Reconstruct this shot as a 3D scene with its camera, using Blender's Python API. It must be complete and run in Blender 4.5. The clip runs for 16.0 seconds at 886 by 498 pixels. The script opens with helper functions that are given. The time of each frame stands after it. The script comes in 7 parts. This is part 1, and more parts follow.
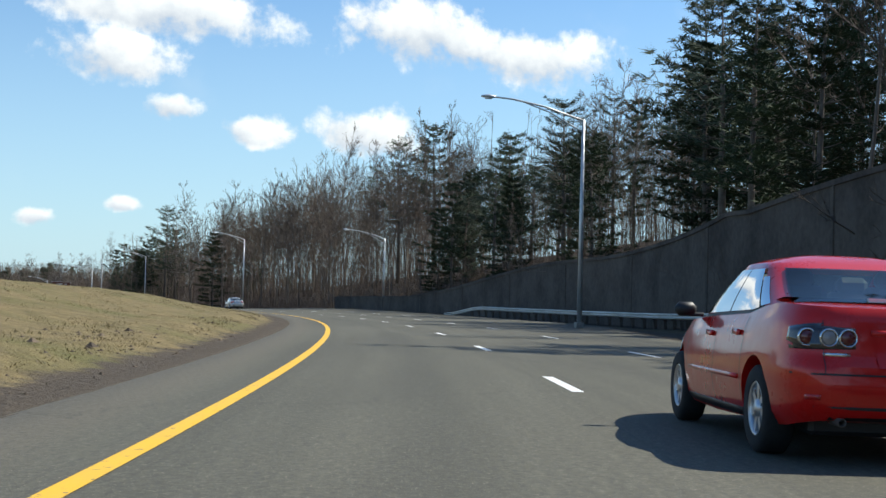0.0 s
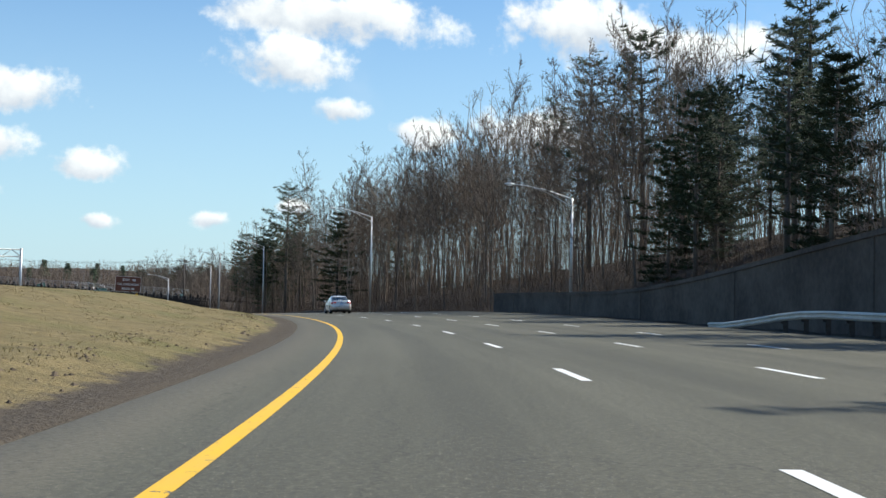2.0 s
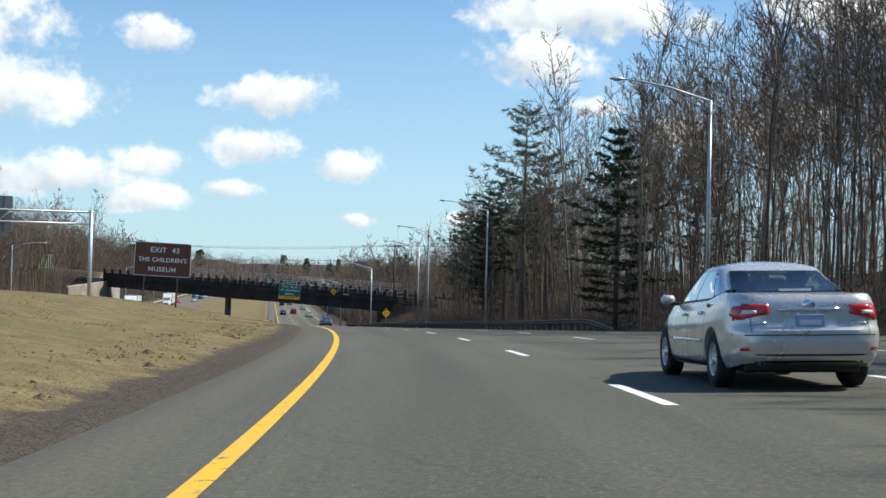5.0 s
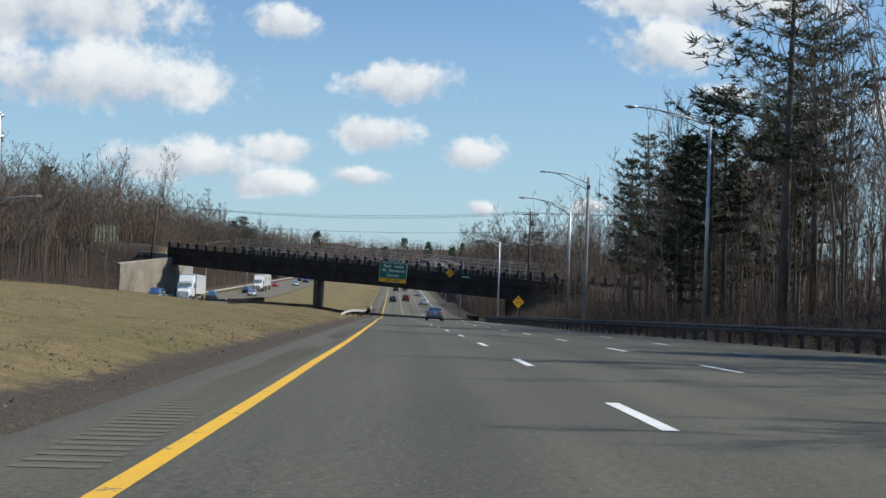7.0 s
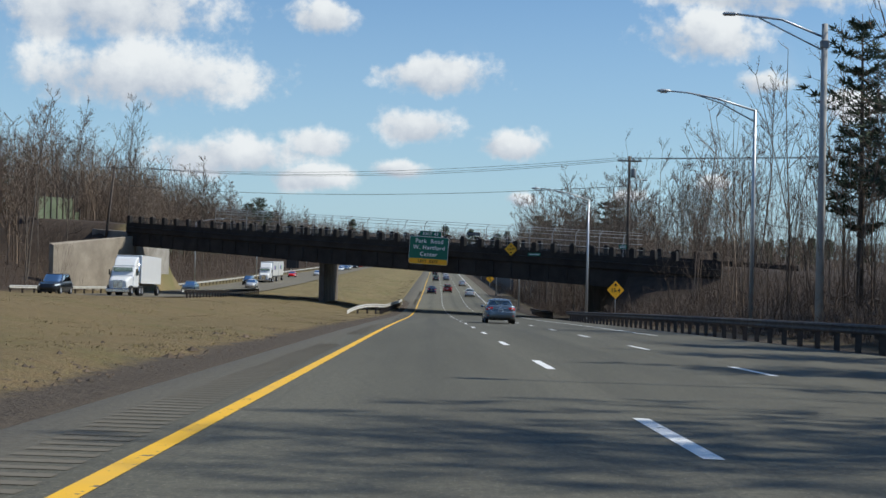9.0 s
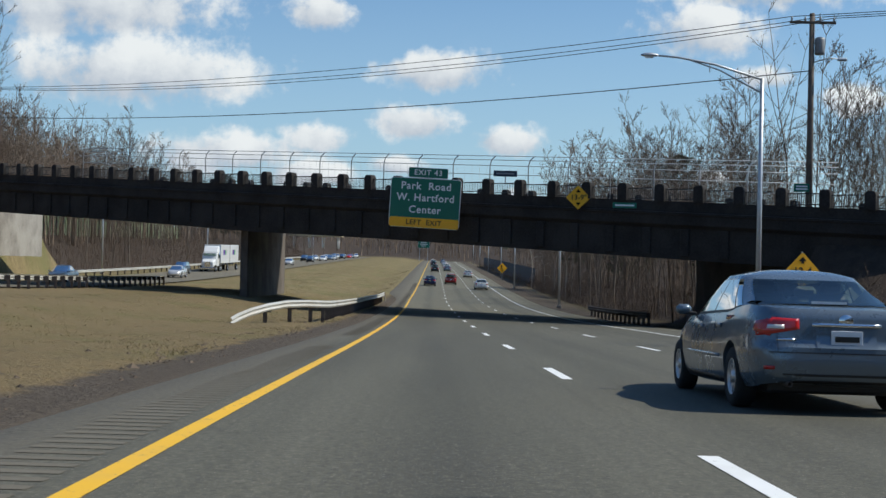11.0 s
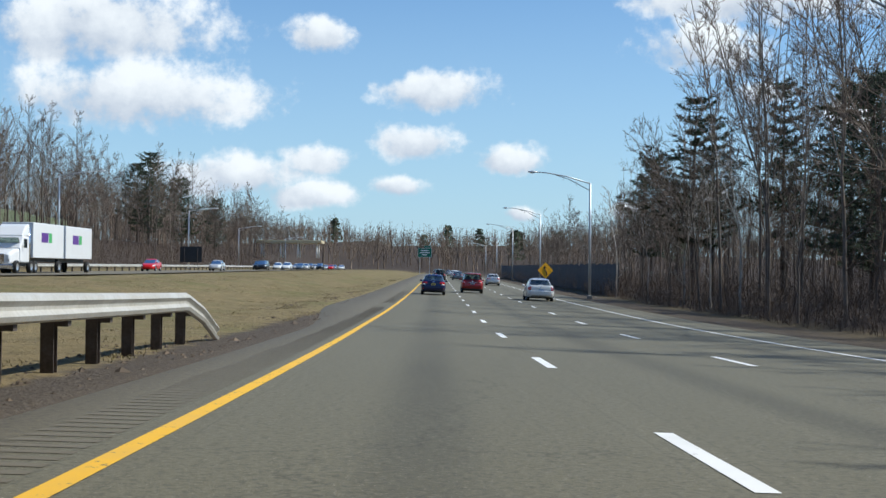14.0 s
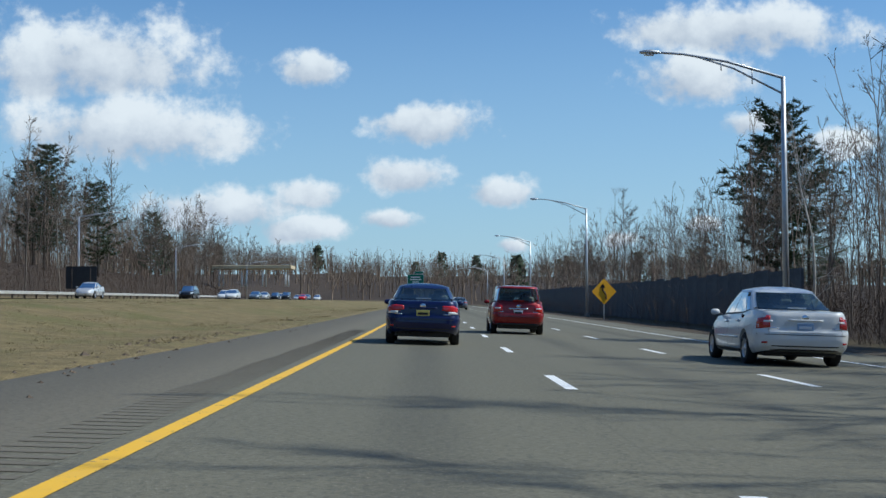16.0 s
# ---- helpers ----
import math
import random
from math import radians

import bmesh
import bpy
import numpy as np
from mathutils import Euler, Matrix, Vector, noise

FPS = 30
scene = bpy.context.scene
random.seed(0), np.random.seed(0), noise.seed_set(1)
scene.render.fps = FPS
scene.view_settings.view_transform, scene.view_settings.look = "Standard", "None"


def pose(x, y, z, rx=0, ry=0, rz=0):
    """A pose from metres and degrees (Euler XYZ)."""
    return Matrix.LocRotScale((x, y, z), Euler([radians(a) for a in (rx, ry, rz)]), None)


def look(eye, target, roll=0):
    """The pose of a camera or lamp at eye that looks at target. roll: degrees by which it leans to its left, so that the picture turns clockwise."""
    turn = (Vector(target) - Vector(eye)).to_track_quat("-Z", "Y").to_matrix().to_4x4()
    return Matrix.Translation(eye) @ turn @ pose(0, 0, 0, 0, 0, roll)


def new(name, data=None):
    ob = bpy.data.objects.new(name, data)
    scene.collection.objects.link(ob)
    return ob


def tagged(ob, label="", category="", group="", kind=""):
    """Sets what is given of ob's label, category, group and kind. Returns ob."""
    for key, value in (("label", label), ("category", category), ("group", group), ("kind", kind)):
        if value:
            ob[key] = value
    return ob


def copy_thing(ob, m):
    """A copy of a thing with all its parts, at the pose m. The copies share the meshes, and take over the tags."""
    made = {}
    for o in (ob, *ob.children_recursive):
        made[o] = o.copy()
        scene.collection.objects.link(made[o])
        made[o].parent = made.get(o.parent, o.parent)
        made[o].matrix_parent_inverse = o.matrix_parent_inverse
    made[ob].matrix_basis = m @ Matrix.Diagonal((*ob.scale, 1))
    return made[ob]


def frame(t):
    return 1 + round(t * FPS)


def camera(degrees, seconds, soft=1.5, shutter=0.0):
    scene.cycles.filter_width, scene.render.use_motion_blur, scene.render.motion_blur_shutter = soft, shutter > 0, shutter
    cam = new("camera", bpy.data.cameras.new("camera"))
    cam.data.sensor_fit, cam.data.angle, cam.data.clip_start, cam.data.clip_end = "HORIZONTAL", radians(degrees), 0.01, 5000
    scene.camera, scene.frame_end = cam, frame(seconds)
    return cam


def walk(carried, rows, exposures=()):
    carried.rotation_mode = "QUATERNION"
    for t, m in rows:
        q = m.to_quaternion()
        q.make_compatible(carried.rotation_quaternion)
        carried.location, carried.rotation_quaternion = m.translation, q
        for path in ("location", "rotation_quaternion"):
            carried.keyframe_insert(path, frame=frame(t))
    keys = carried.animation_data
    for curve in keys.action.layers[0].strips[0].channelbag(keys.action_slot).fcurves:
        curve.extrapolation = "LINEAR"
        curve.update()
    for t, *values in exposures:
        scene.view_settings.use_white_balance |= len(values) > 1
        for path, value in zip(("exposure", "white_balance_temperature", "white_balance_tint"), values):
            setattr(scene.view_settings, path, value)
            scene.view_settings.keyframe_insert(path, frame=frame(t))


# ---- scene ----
cam = camera(37.33, 16.0)
# Highway: a dual carriageway that bends left, passes under a skewed concrete overpass and goes on between woods.
SHOULDER_H = 0.985            # lens above the road
CLOCK_ROWS = (
    (0, 0.00, 0.00, 0.00, -25.32, 2.11, 1.48), (0.5, 6.23, 14.00, -0.05, -23.50, 2.17, 1.31),
    (1, 12.02, 28.19, -0.10, -21.70, 2.06, 1.14), (1.5, 17.37, 42.55, -0.19, -20.03, 1.97, 1.13),
    (2, 22.27, 57.07, -0.29, -18.07, 1.91, 1.09), (2.5, 26.68, 71.75, -0.41, -16.26, 1.88, 1.19),
    (3, 30.63, 86.55, -0.53, -14.44, 1.86, 1.16), (3.5, 34.11, 101.48, -0.66, -12.66, 1.83, 1.12),
    (4, 37.11, 116.50, -0.79, -10.82, 1.85, 1.08), (4.5, 39.66, 131.61, -0.93, -9.13, 1.78, 1.21),
    (5, 41.72, 146.80, -1.09, -7.13, 1.64, 1.40), (5.7, 43.77, 168.16, -1.39, -4.80, 1.41, 1.66),
    (6.5, 45.18, 192.63, -1.85, -2.73, 1.11, 1.93), (7.5, 45.89, 223.27, -2.60, -0.95, 0.75, 2.05),
    (8, 45.97, 238.68, -3.04, -0.53, 0.61, 1.75), (8.5, 45.95, 254.24, -3.52, -0.19, 0.55, 1.53),
    (9.3, 45.76, 279.46, -4.31, 0.21, 0.52, 1.26), (10.1, 45.45, 304.96, -5.13, 0.23, 0.45, 1.14),
    (11, 45.20, 333.67, -6.10, 0.00, 0.34, 1.22), (11.5, 45.07, 349.62, -6.66, 0.10, 0.31, 1.38),
    (12, 44.91, 365.57, -7.23, 0.14, 0.25, 1.59), (12.5, 44.76, 381.52, -7.79, 0.14, 0.43, 1.63),
    (13, 44.60, 397.47, -8.29, 0.16, 0.65, 1.36), (13.5, 44.43, 413.42, -8.72, 0.24, 0.91, 0.88),
    (14, 44.26, 429.37, -9.07, 0.11, 1.21, 0.48), (14.5, 44.18, 445.31, -9.33, -0.02, 1.57, 0.36),
    (15, 44.10, 461.26, -9.49, 0.06, 1.90, 0.31), (15.5, 43.98, 477.21, -9.57, 0.06, 2.20, 0.13),
    (16, 43.77, 493.16, -9.55, -0.21, 2.63, -0.18))
walk(cam, [(t, pose(x, y, z, 90 + pitch, 0, yaw) @ pose(0, 0, 0, 0, 0, roll)) for t, x, y, z, yaw, pitch, roll in CLOCK_ROWS],
     exposures=((0, 0.22, 6500, 5), (5, 0.22, 6500, 5), (7.4, -0.18, 6300, 7), (11.2, -0.20, 6350, 6), (12.4, -0.06, 6700, 5), (13.2, -0.04, 6150, 7), (14.2, 0.0, 6100, 6), (16, -0.26, 5850, 4)))

# ---------------------------------------------------------------- light
SUN_EL, SUN_AZ = radians(47), radians(88)      # azimuth from +y towards +x
SKY_STRENGTH, SUN_STRENGTH = 0.105, 5.0

sun_data = bpy.data.lights.new("sun", "SUN")
sun_data.energy, sun_data.angle, sun_data.color = SUN_STRENGTH, radians(0.55), (1.0, 0.94, 0.84)
sun = new("sun", sun_data)
sun_dir = Vector((math.sin(SUN_AZ) * math.cos(SUN_EL), math.cos(SUN_AZ) * math.cos(SUN_EL), math.sin(SUN_EL)))
sun.matrix_world = look(sun_dir * 500, (0, 0, 0))

# cumulus clouds: east, height (both over north), half width, half height
CLOUDS = (
    (0.199, 0.178, 0.050, 0.019), (0.235, 0.216, 0.100, 0.018), (0.455, 0.222, 0.078, 0.026), (0.559, 0.212, 0.088, 0.022),
    (0.239, 0.141, 0.026, 0.009), (0.308, 0.127, 0.033, 0.010), (0.404, 0.134, 0.048, 0.017), (0.140, 0.051, 0.014, 0.006),
    (0.205, 0.065, 0.014, 0.006), (-0.005, 0.143, 0.046, 0.015), (-0.021, 0.104, 0.033, 0.014), (0.051, 0.091, 0.030, 0.011),
    (0.056, 0.048, 0.016, 0.006), (-0.095, 0.185, 0.028, 0.013), (-0.262, 0.193, 0.104, 0.030), (-0.235, 0.139, 0.112, 0.024),
    (-0.166, 0.078, 0.074, 0.016), (-0.101, 0.090, 0.032, 0.011), (-0.036, 0.069, 0.024, 0.008), (-0.103, 0.062, 0.037, 0.010))


def calc(tree, operation, a, b=None, c=None, clamp=False):
    n = tree.nodes.new("ShaderNodeMath")
    n.operation, n.use_clamp = operation, clamp
    for socket, v in zip(n.inputs, (a, b, c)):
        if v is None:
            continue
        if isinstance(v, (int, float)):
            socket.default_value = v
        else:
            tree.links.new(v, socket)
    return n.outputs[0]


def vcalc(tree, operation, a, b=None, scale=None):
    n = tree.nodes.new("ShaderNodeVectorMath")
    n.operation = operation
    for socket, v in zip(n.inputs, (a, b)):
        if v is None:
            continue
        if isinstance(v, (tuple, list)):
            socket.default_value = v
        else:
            tree.links.new(v, socket)
    if scale is not None:
        n.inputs["Scale"].default_value = scale
    return n.outputs["Value" if operation in ("LENGTH", "DOT_PRODUCT", "DISTANCE") else "Vector"]


def mixed(tree, fac, a, b, blend="MIX"):
    n = tree.nodes.new("ShaderNodeMix")
    n.data_type, n.blend_type = "RGBA", blend
    for socket, v in ((n.inputs[0], fac), (n.inputs[6], a), (n.inputs[7], b)):
        if isinstance(v, (int, float)):
            socket.default_value = v
        elif isinstance(v, (tuple, list)):
            socket.default_value = (*v, 1) if len(v) == 3 else v
        else:
            tree.links.new(v, socket)
    return n.outputs[2]


def ramp(tree, value, low, high, a=0.0, b=1.0, kind="SMOOTHSTEP"):
    n = tree.nodes.new("ShaderNodeMapRange")
    n.interpolation_type = kind
    tree.links.new(value, n.inputs[0])
    for i, v in enumerate((low, high, a, b)):
        n.inputs[i + 1].default_value = v
    return n.outputs[0]


def noise_of(tree, vector, scale, detail=4.0, rough=0.6, colour=False):
    n = tree.nodes.new("ShaderNodeTexNoise")
    n.inputs["Scale"].default_value, n.inputs["Detail"].default_value, n.inputs["Roughness"].default_value = scale, detail, rough
    if vector is not None:
        tree.links.new(vector, n.inputs["Vector"])
    return n.outputs["Color" if colour else "Fac"]


def build_world():
    world = bpy.data.worlds.new("sky")
    scene.world = world
    world.use_nodes = True
    tree = world.node_tree
    tree.nodes.clear()
    sky = tree.nodes.new("ShaderNodeTexSky")
    sky.sky_type, sky.sun_disc, sky.sun_elevation, sky.sun_rotation = "NISHITA", False, SUN_EL, SUN_AZ
    sky.air_density, sky.dust_density, sky.ozone_density = 1.0, 0.6, 2.0
    where = tree.nodes.new("ShaderNodeTexCoord").outputs["Generated"]
    split = tree.nodes.new("ShaderNodeSeparateXYZ")
    tree.links.new(where, split.inputs[0])
    ahead = calc(tree, "MAXIMUM", split.outputs[1], 0.05)
    flat = tree.nodes.new("ShaderNodeCombineXYZ")
    tree.links.new(calc(tree, "DIVIDE", split.outputs[0], ahead), flat.inputs[0])
    tree.links.new(calc(tree, "DIVIDE", split.outputs[2], ahead), flat.inputs[1])
    warp = vcalc(tree, "SUBTRACT", noise_of(tree, flat.outputs[0], 26, 3, 0.6, True), (0.5, 0.5, 0.5))
    p = vcalc(tree, "ADD", flat.outputs[0], vcalc(tree, "SCALE", warp, scale=0.012))
    best = None
    lower = None
    for cx, cy, rx, ry in CLOUDS:
        rx, ry = rx * 1.10, ry * 1.28
        q = vcalc(tree, "MULTIPLY", vcalc(tree, "SUBTRACT", p, (cx, cy, 0)), (1 / rx, 1 / ry, 0))
        m = calc(tree, "SUBTRACT", 1.0, vcalc(tree, "LENGTH", q))
        s = vcalc(tree, "DOT_PRODUCT", q, (0.35, 1.0, 0))
        inside = calc(tree, "MULTIPLY", ramp(tree, m, -0.1, 0.4), s)
        best = m if best is None else calc(tree, "MAXIMUM", best, m)
        lower = inside if lower is None else calc(tree, "ADD", lower, inside)
    # small and large billows eat into the rim of each cloud
    bill = noise_of(tree, flat.outputs[0], 27, 5, 0.58)
    fine = noise_of(tree, flat.outputs[0], 120, 4, 0.6)
    wisp = calc(tree, "ADD", calc(tree, "MULTIPLY", calc(tree, "SUBTRACT", bill, 0.5), 2.0), calc(tree, "MULTIPLY", calc(tree, "SUBTRACT", fine, 0.5), 0.45))
    cover = ramp(tree, calc(tree, "ADD", best, wisp), -0.04, 0.56)
    veil = calc(tree, "MULTIPLY", ramp(tree, noise_of(tree, flat.outputs[0], 9, 4, 0.55), 0.56, 0.9), ramp(tree, split.outputs[2], 0.02, 0.15))
    cover = calc(tree, "MAXIMUM", cover, calc(tree, "MULTIPLY", veil, 0.2))
    shade = ramp(tree, calc(tree, "ADD", lower, calc(tree, "MULTIPLY", calc(tree, "SUBTRACT", bill, 0.5), 2.5)), -1.0, 0.7)
    cloud = mixed(tree, shade, (5.2, 5.7, 6.6), (9.3, 9.4, 9.5))
    blue = mixed(tree, 1.0, sky.outputs[0], (0.72, 1.0, 1.26), "MULTIPLY")
    haze = ramp(tree, split.outputs[2], 0.0, 0.27, 0.66, 0.0, "LINEAR")
    blue = mixed(tree, haze, blue, (5.6, 7.4, 8.6))
    out = tree.nodes.new("ShaderNodeBackground")
    out.inputs["Strength"].default_value = SKY_STRENGTH
    tree.links.new(mixed(tree, cover, blue, cloud), out.inputs[0])
    tree.links.new(out.outputs[0], tree.nodes.new("ShaderNodeOutputWorld").inputs[0])


build_world()


# ---------------------------------------------------------------- materials
def material(name, base, dark=None, scale=2.0, fine=30.0, amount=0.5, rough=0.7, metal=0.0, bump=0.0, bump_scale=40.0, coat=0.0, random_tint=0.0,
             spread=0.18, spec=0.5, island=False):
    """A surface with stains at one scale and grain at another."""
    m = bpy.data.materials.new(name)
    m.use_nodes = True
    tree = m.node_tree
    shader = tree.nodes["Principled BSDF"]
    place = tree.nodes.new("ShaderNodeTexCoord").outputs["Object"]
    dark = dark or tuple(c * 0.6 for c in base)
    broad = ramp(tree, noise_of(tree, place, scale, 5, 0.6), 0.5 - spread, 0.5 + spread)
    grain = ramp(tree, noise_of(tree, place, fine, 4, 0.65), 0.25, 0.75)
    fac = calc(tree, "ADD", calc(tree, "MULTIPLY", broad, 0.6), calc(tree, "MULTIPLY", grain, 0.4))
    colour = mixed(tree, calc(tree, "MULTIPLY", fac, amount * 1.6, clamp=True), base, dark)
    if random_tint:
        info = tree.nodes.new("ShaderNodeNewGeometry").outputs["Random Per Island"] if island else tree.nodes.new("ShaderNodeObjectInfo").outputs["Random"]
        colour = mixed(tree, 1.0, colour, mixed(tree, info, (1 - random_tint,) * 3, (1 + random_tint, 1 + random_tint * 0.9, 1 + random_tint * 0.7)), "MULTIPLY")
    tree.links.new(colour, shader.inputs["Base Color"])
    shader.inputs["Metallic"].default_value = metal
    shader.inputs["Specular IOR Level"].default_value = spec
    tree.links.new(ramp(tree, fac, 0, 1, max(0.02, rough - 0.08), min(1, rough + 0.1), "LINEAR"), shader.inputs["Roughness"])
    if coat:
        shader.inputs["Coat Weight"].default_value, shader.inputs["Coat Roughness"].default_value = coat, 0.04
    if bump:
        b = tree.nodes.new("ShaderNodeBump")
        b.inputs["Strength"].default_value, b.inputs["Distance"].default_value = min(1, bump), 0.02
        tree.links.new(noise_of(tree, place, bump_scale, 5, 0.65), b.inputs["Height"])
        tree.links.new(b.outputs[0], shader.inputs["Normal"])
    return m


def plain(name, base, rough=0.5, metal=0.0, coat=0.0, emit=0.0, spec=0.5):
    m = bpy.data.materials.new(name)
    m.use_nodes = True
    shader = m.node_tree.nodes["Principled BSDF"]
    shader.inputs["Base Color"].default_value = (*base, 1)
    shader.inputs["Roughness"].default_value, shader.inputs["Metallic"].default_value = rough, metal
    shader.inputs["Coat Weight"].default_value = coat
    shader.inputs["Specular IOR Level"].default_value = spec
    if emit:
        shader.inputs["Emission Color"].default_value, shader.inputs["Emission Strength"].default_value = (*base, 1), emit
    return m


def asphalt_material():
    """Worn grey asphalt: wheel tracks and oil stripes along the lanes, aggregate, cracks and sealed joints. UV: metres along and across."""
    m = bpy.data.materials.new("worn_asphalt")
    m.use_nodes = True
    tree = m.node_tree
    shader = tree.nodes["Principled BSDF"]
    uv = tree.nodes.new("ShaderNodeUVMap").outputs[0]
    streak = noise_of(tree, vcalc(tree, "MULTIPLY", uv, (0.03, 0.9, 1)), 1.0, 5, 0.6)
    patch = noise_of(tree, vcalc(tree, "MULTIPLY", uv, (0.05, 0.25, 1)), 1.0, 4, 0.6)
    grain = noise_of(tree, uv, 38, 3, 0.75)
    mid = noise_of(tree, uv, 7, 4, 0.7)
    split = tree.nodes.new("ShaderNodeSeparateXYZ")
    tree.links.new(uv, split.inputs[0])
    # darker oil stripe in the middle of each lane, paler polished wheel tracks either side
    lane = calc(tree, "ABSOLUTE", calc(tree, "SUBTRACT", calc(tree, "FRACT", calc(tree, "DIVIDE", calc(tree, "ADD", split.outputs[1], 20.13), 3.66)), 0.5))
    oil = ramp(tree, lane, 0.02, 0.17, 1.0, 0.0)
    tone = mixed(tree, ramp(tree, streak, 0.3, 0.7), (0.092, 0.087, 0.064), (0.133, 0.125, 0.093))
    tone = mixed(tree, calc(tree, "MULTIPLY", ramp(tree, patch, 0.42, 0.66), 0.45), tone, (0.082, 0.078, 0.060))
    # the older, more worn surface past the overpass shows its pale aggregate
    tone = mixed(tree, calc(tree, "MULTIPLY", ramp(tree, split.outputs[0], 424.0, 434.0), ramp(tree, mid, 0.2, 0.8, 0.4, 0.8)), tone, (0.205, 0.189, 0.128))
    tone = mixed(tree, calc(tree, "MULTIPLY", oil, ramp(tree, patch, 0.3, 0.7, 0.25, 0.62)), tone, (0.066, 0.063, 0.049))
    dusty = calc(tree, "MULTIPLY", ramp(tree, split.outputs[1], -2.1, -2.9), ramp(tree, mid, 0.2, 0.7, 0.5, 0.9))
    tone = mixed(tree, dusty, tone, (0.205, 0.174, 0.122))
    tone = mixed(tree, ramp(tree, mid, 0.3, 0.75, 0.0, 0.35), tone, (0.070, 0.067, 0.053))
    coarse = noise_of(tree, uv, 15, 4, 0.8)
    tone = mixed(tree, ramp(tree, coarse, 0.46, 0.66, 0.0, 0.55), tone, (0.050, 0.048, 0.042))
    tone = mixed(tree, ramp(tree, coarse, 0.46, 0.30, 0.0, 0.5), tone, (0.225, 0.212, 0.163))
    tone = mixed(tree, ramp(tree, grain, 0.58, 0.70, 0.0, 0.85), tone, (0.33, 0.31, 0.25))
    tone = mixed(tree, ramp(tree, grain, 0.44, 0.3, 0.0, 0.6), tone, (0.035, 0.035, 0.035))
    crack = tree.nodes.new("ShaderNodeTexVoronoi")
    crack.feature = "DISTANCE_TO_EDGE"
    crack.inputs["Scale"].default_value = 1.0
    bent = vcalc(tree, "ADD", vcalc(tree, "MULTIPLY", uv, (0.045, 0.11, 1)), vcalc(tree, "SCALE", noise_of(tree, uv, 0.7, 5, 0.7, True), scale=0.10))
    tree.links.new(bent, crack.inputs["Vector"])
    tone = mixed(tree, ramp(tree, crack.outputs["Distance"], 0.0016, 0.0004, 0.0, 0.3), tone, (0.02, 0.02, 0.02))
    # longitudinal paving joint beside each lane line
    joint = calc(tree, "ABSOLUTE", calc(tree, "SUBTRACT", calc(tree, "ADD", lane, calc(tree, "MULTIPLY", noise_of(tree, uv, 1.1, 3), 0.03)), 0.452))
    tone = mixed(tree, ramp(tree, joint, 0.005, 0.001, 0.0, 0.15), tone, (0.025, 0.025, 0.025))
    tree.links.new(tone, shader.inputs["Base Color"])
    tree.links.new(ramp(tree, grain, 0.3, 0.7, 0.72, 0.95), shader.inputs["Roughness"])
    shader.inputs["Specular IOR Level"].default_value = 0.3
    b = tree.nodes.new("ShaderNodeBump")
    b.inputs["Strength"].default_value, b.inputs["Distance"].default_value = 0.5, 0.01
    tree.links.new(grain, b.inputs["Height"])
    tree.links.new(b.outputs[0], shader.inputs["Normal"])
    return m


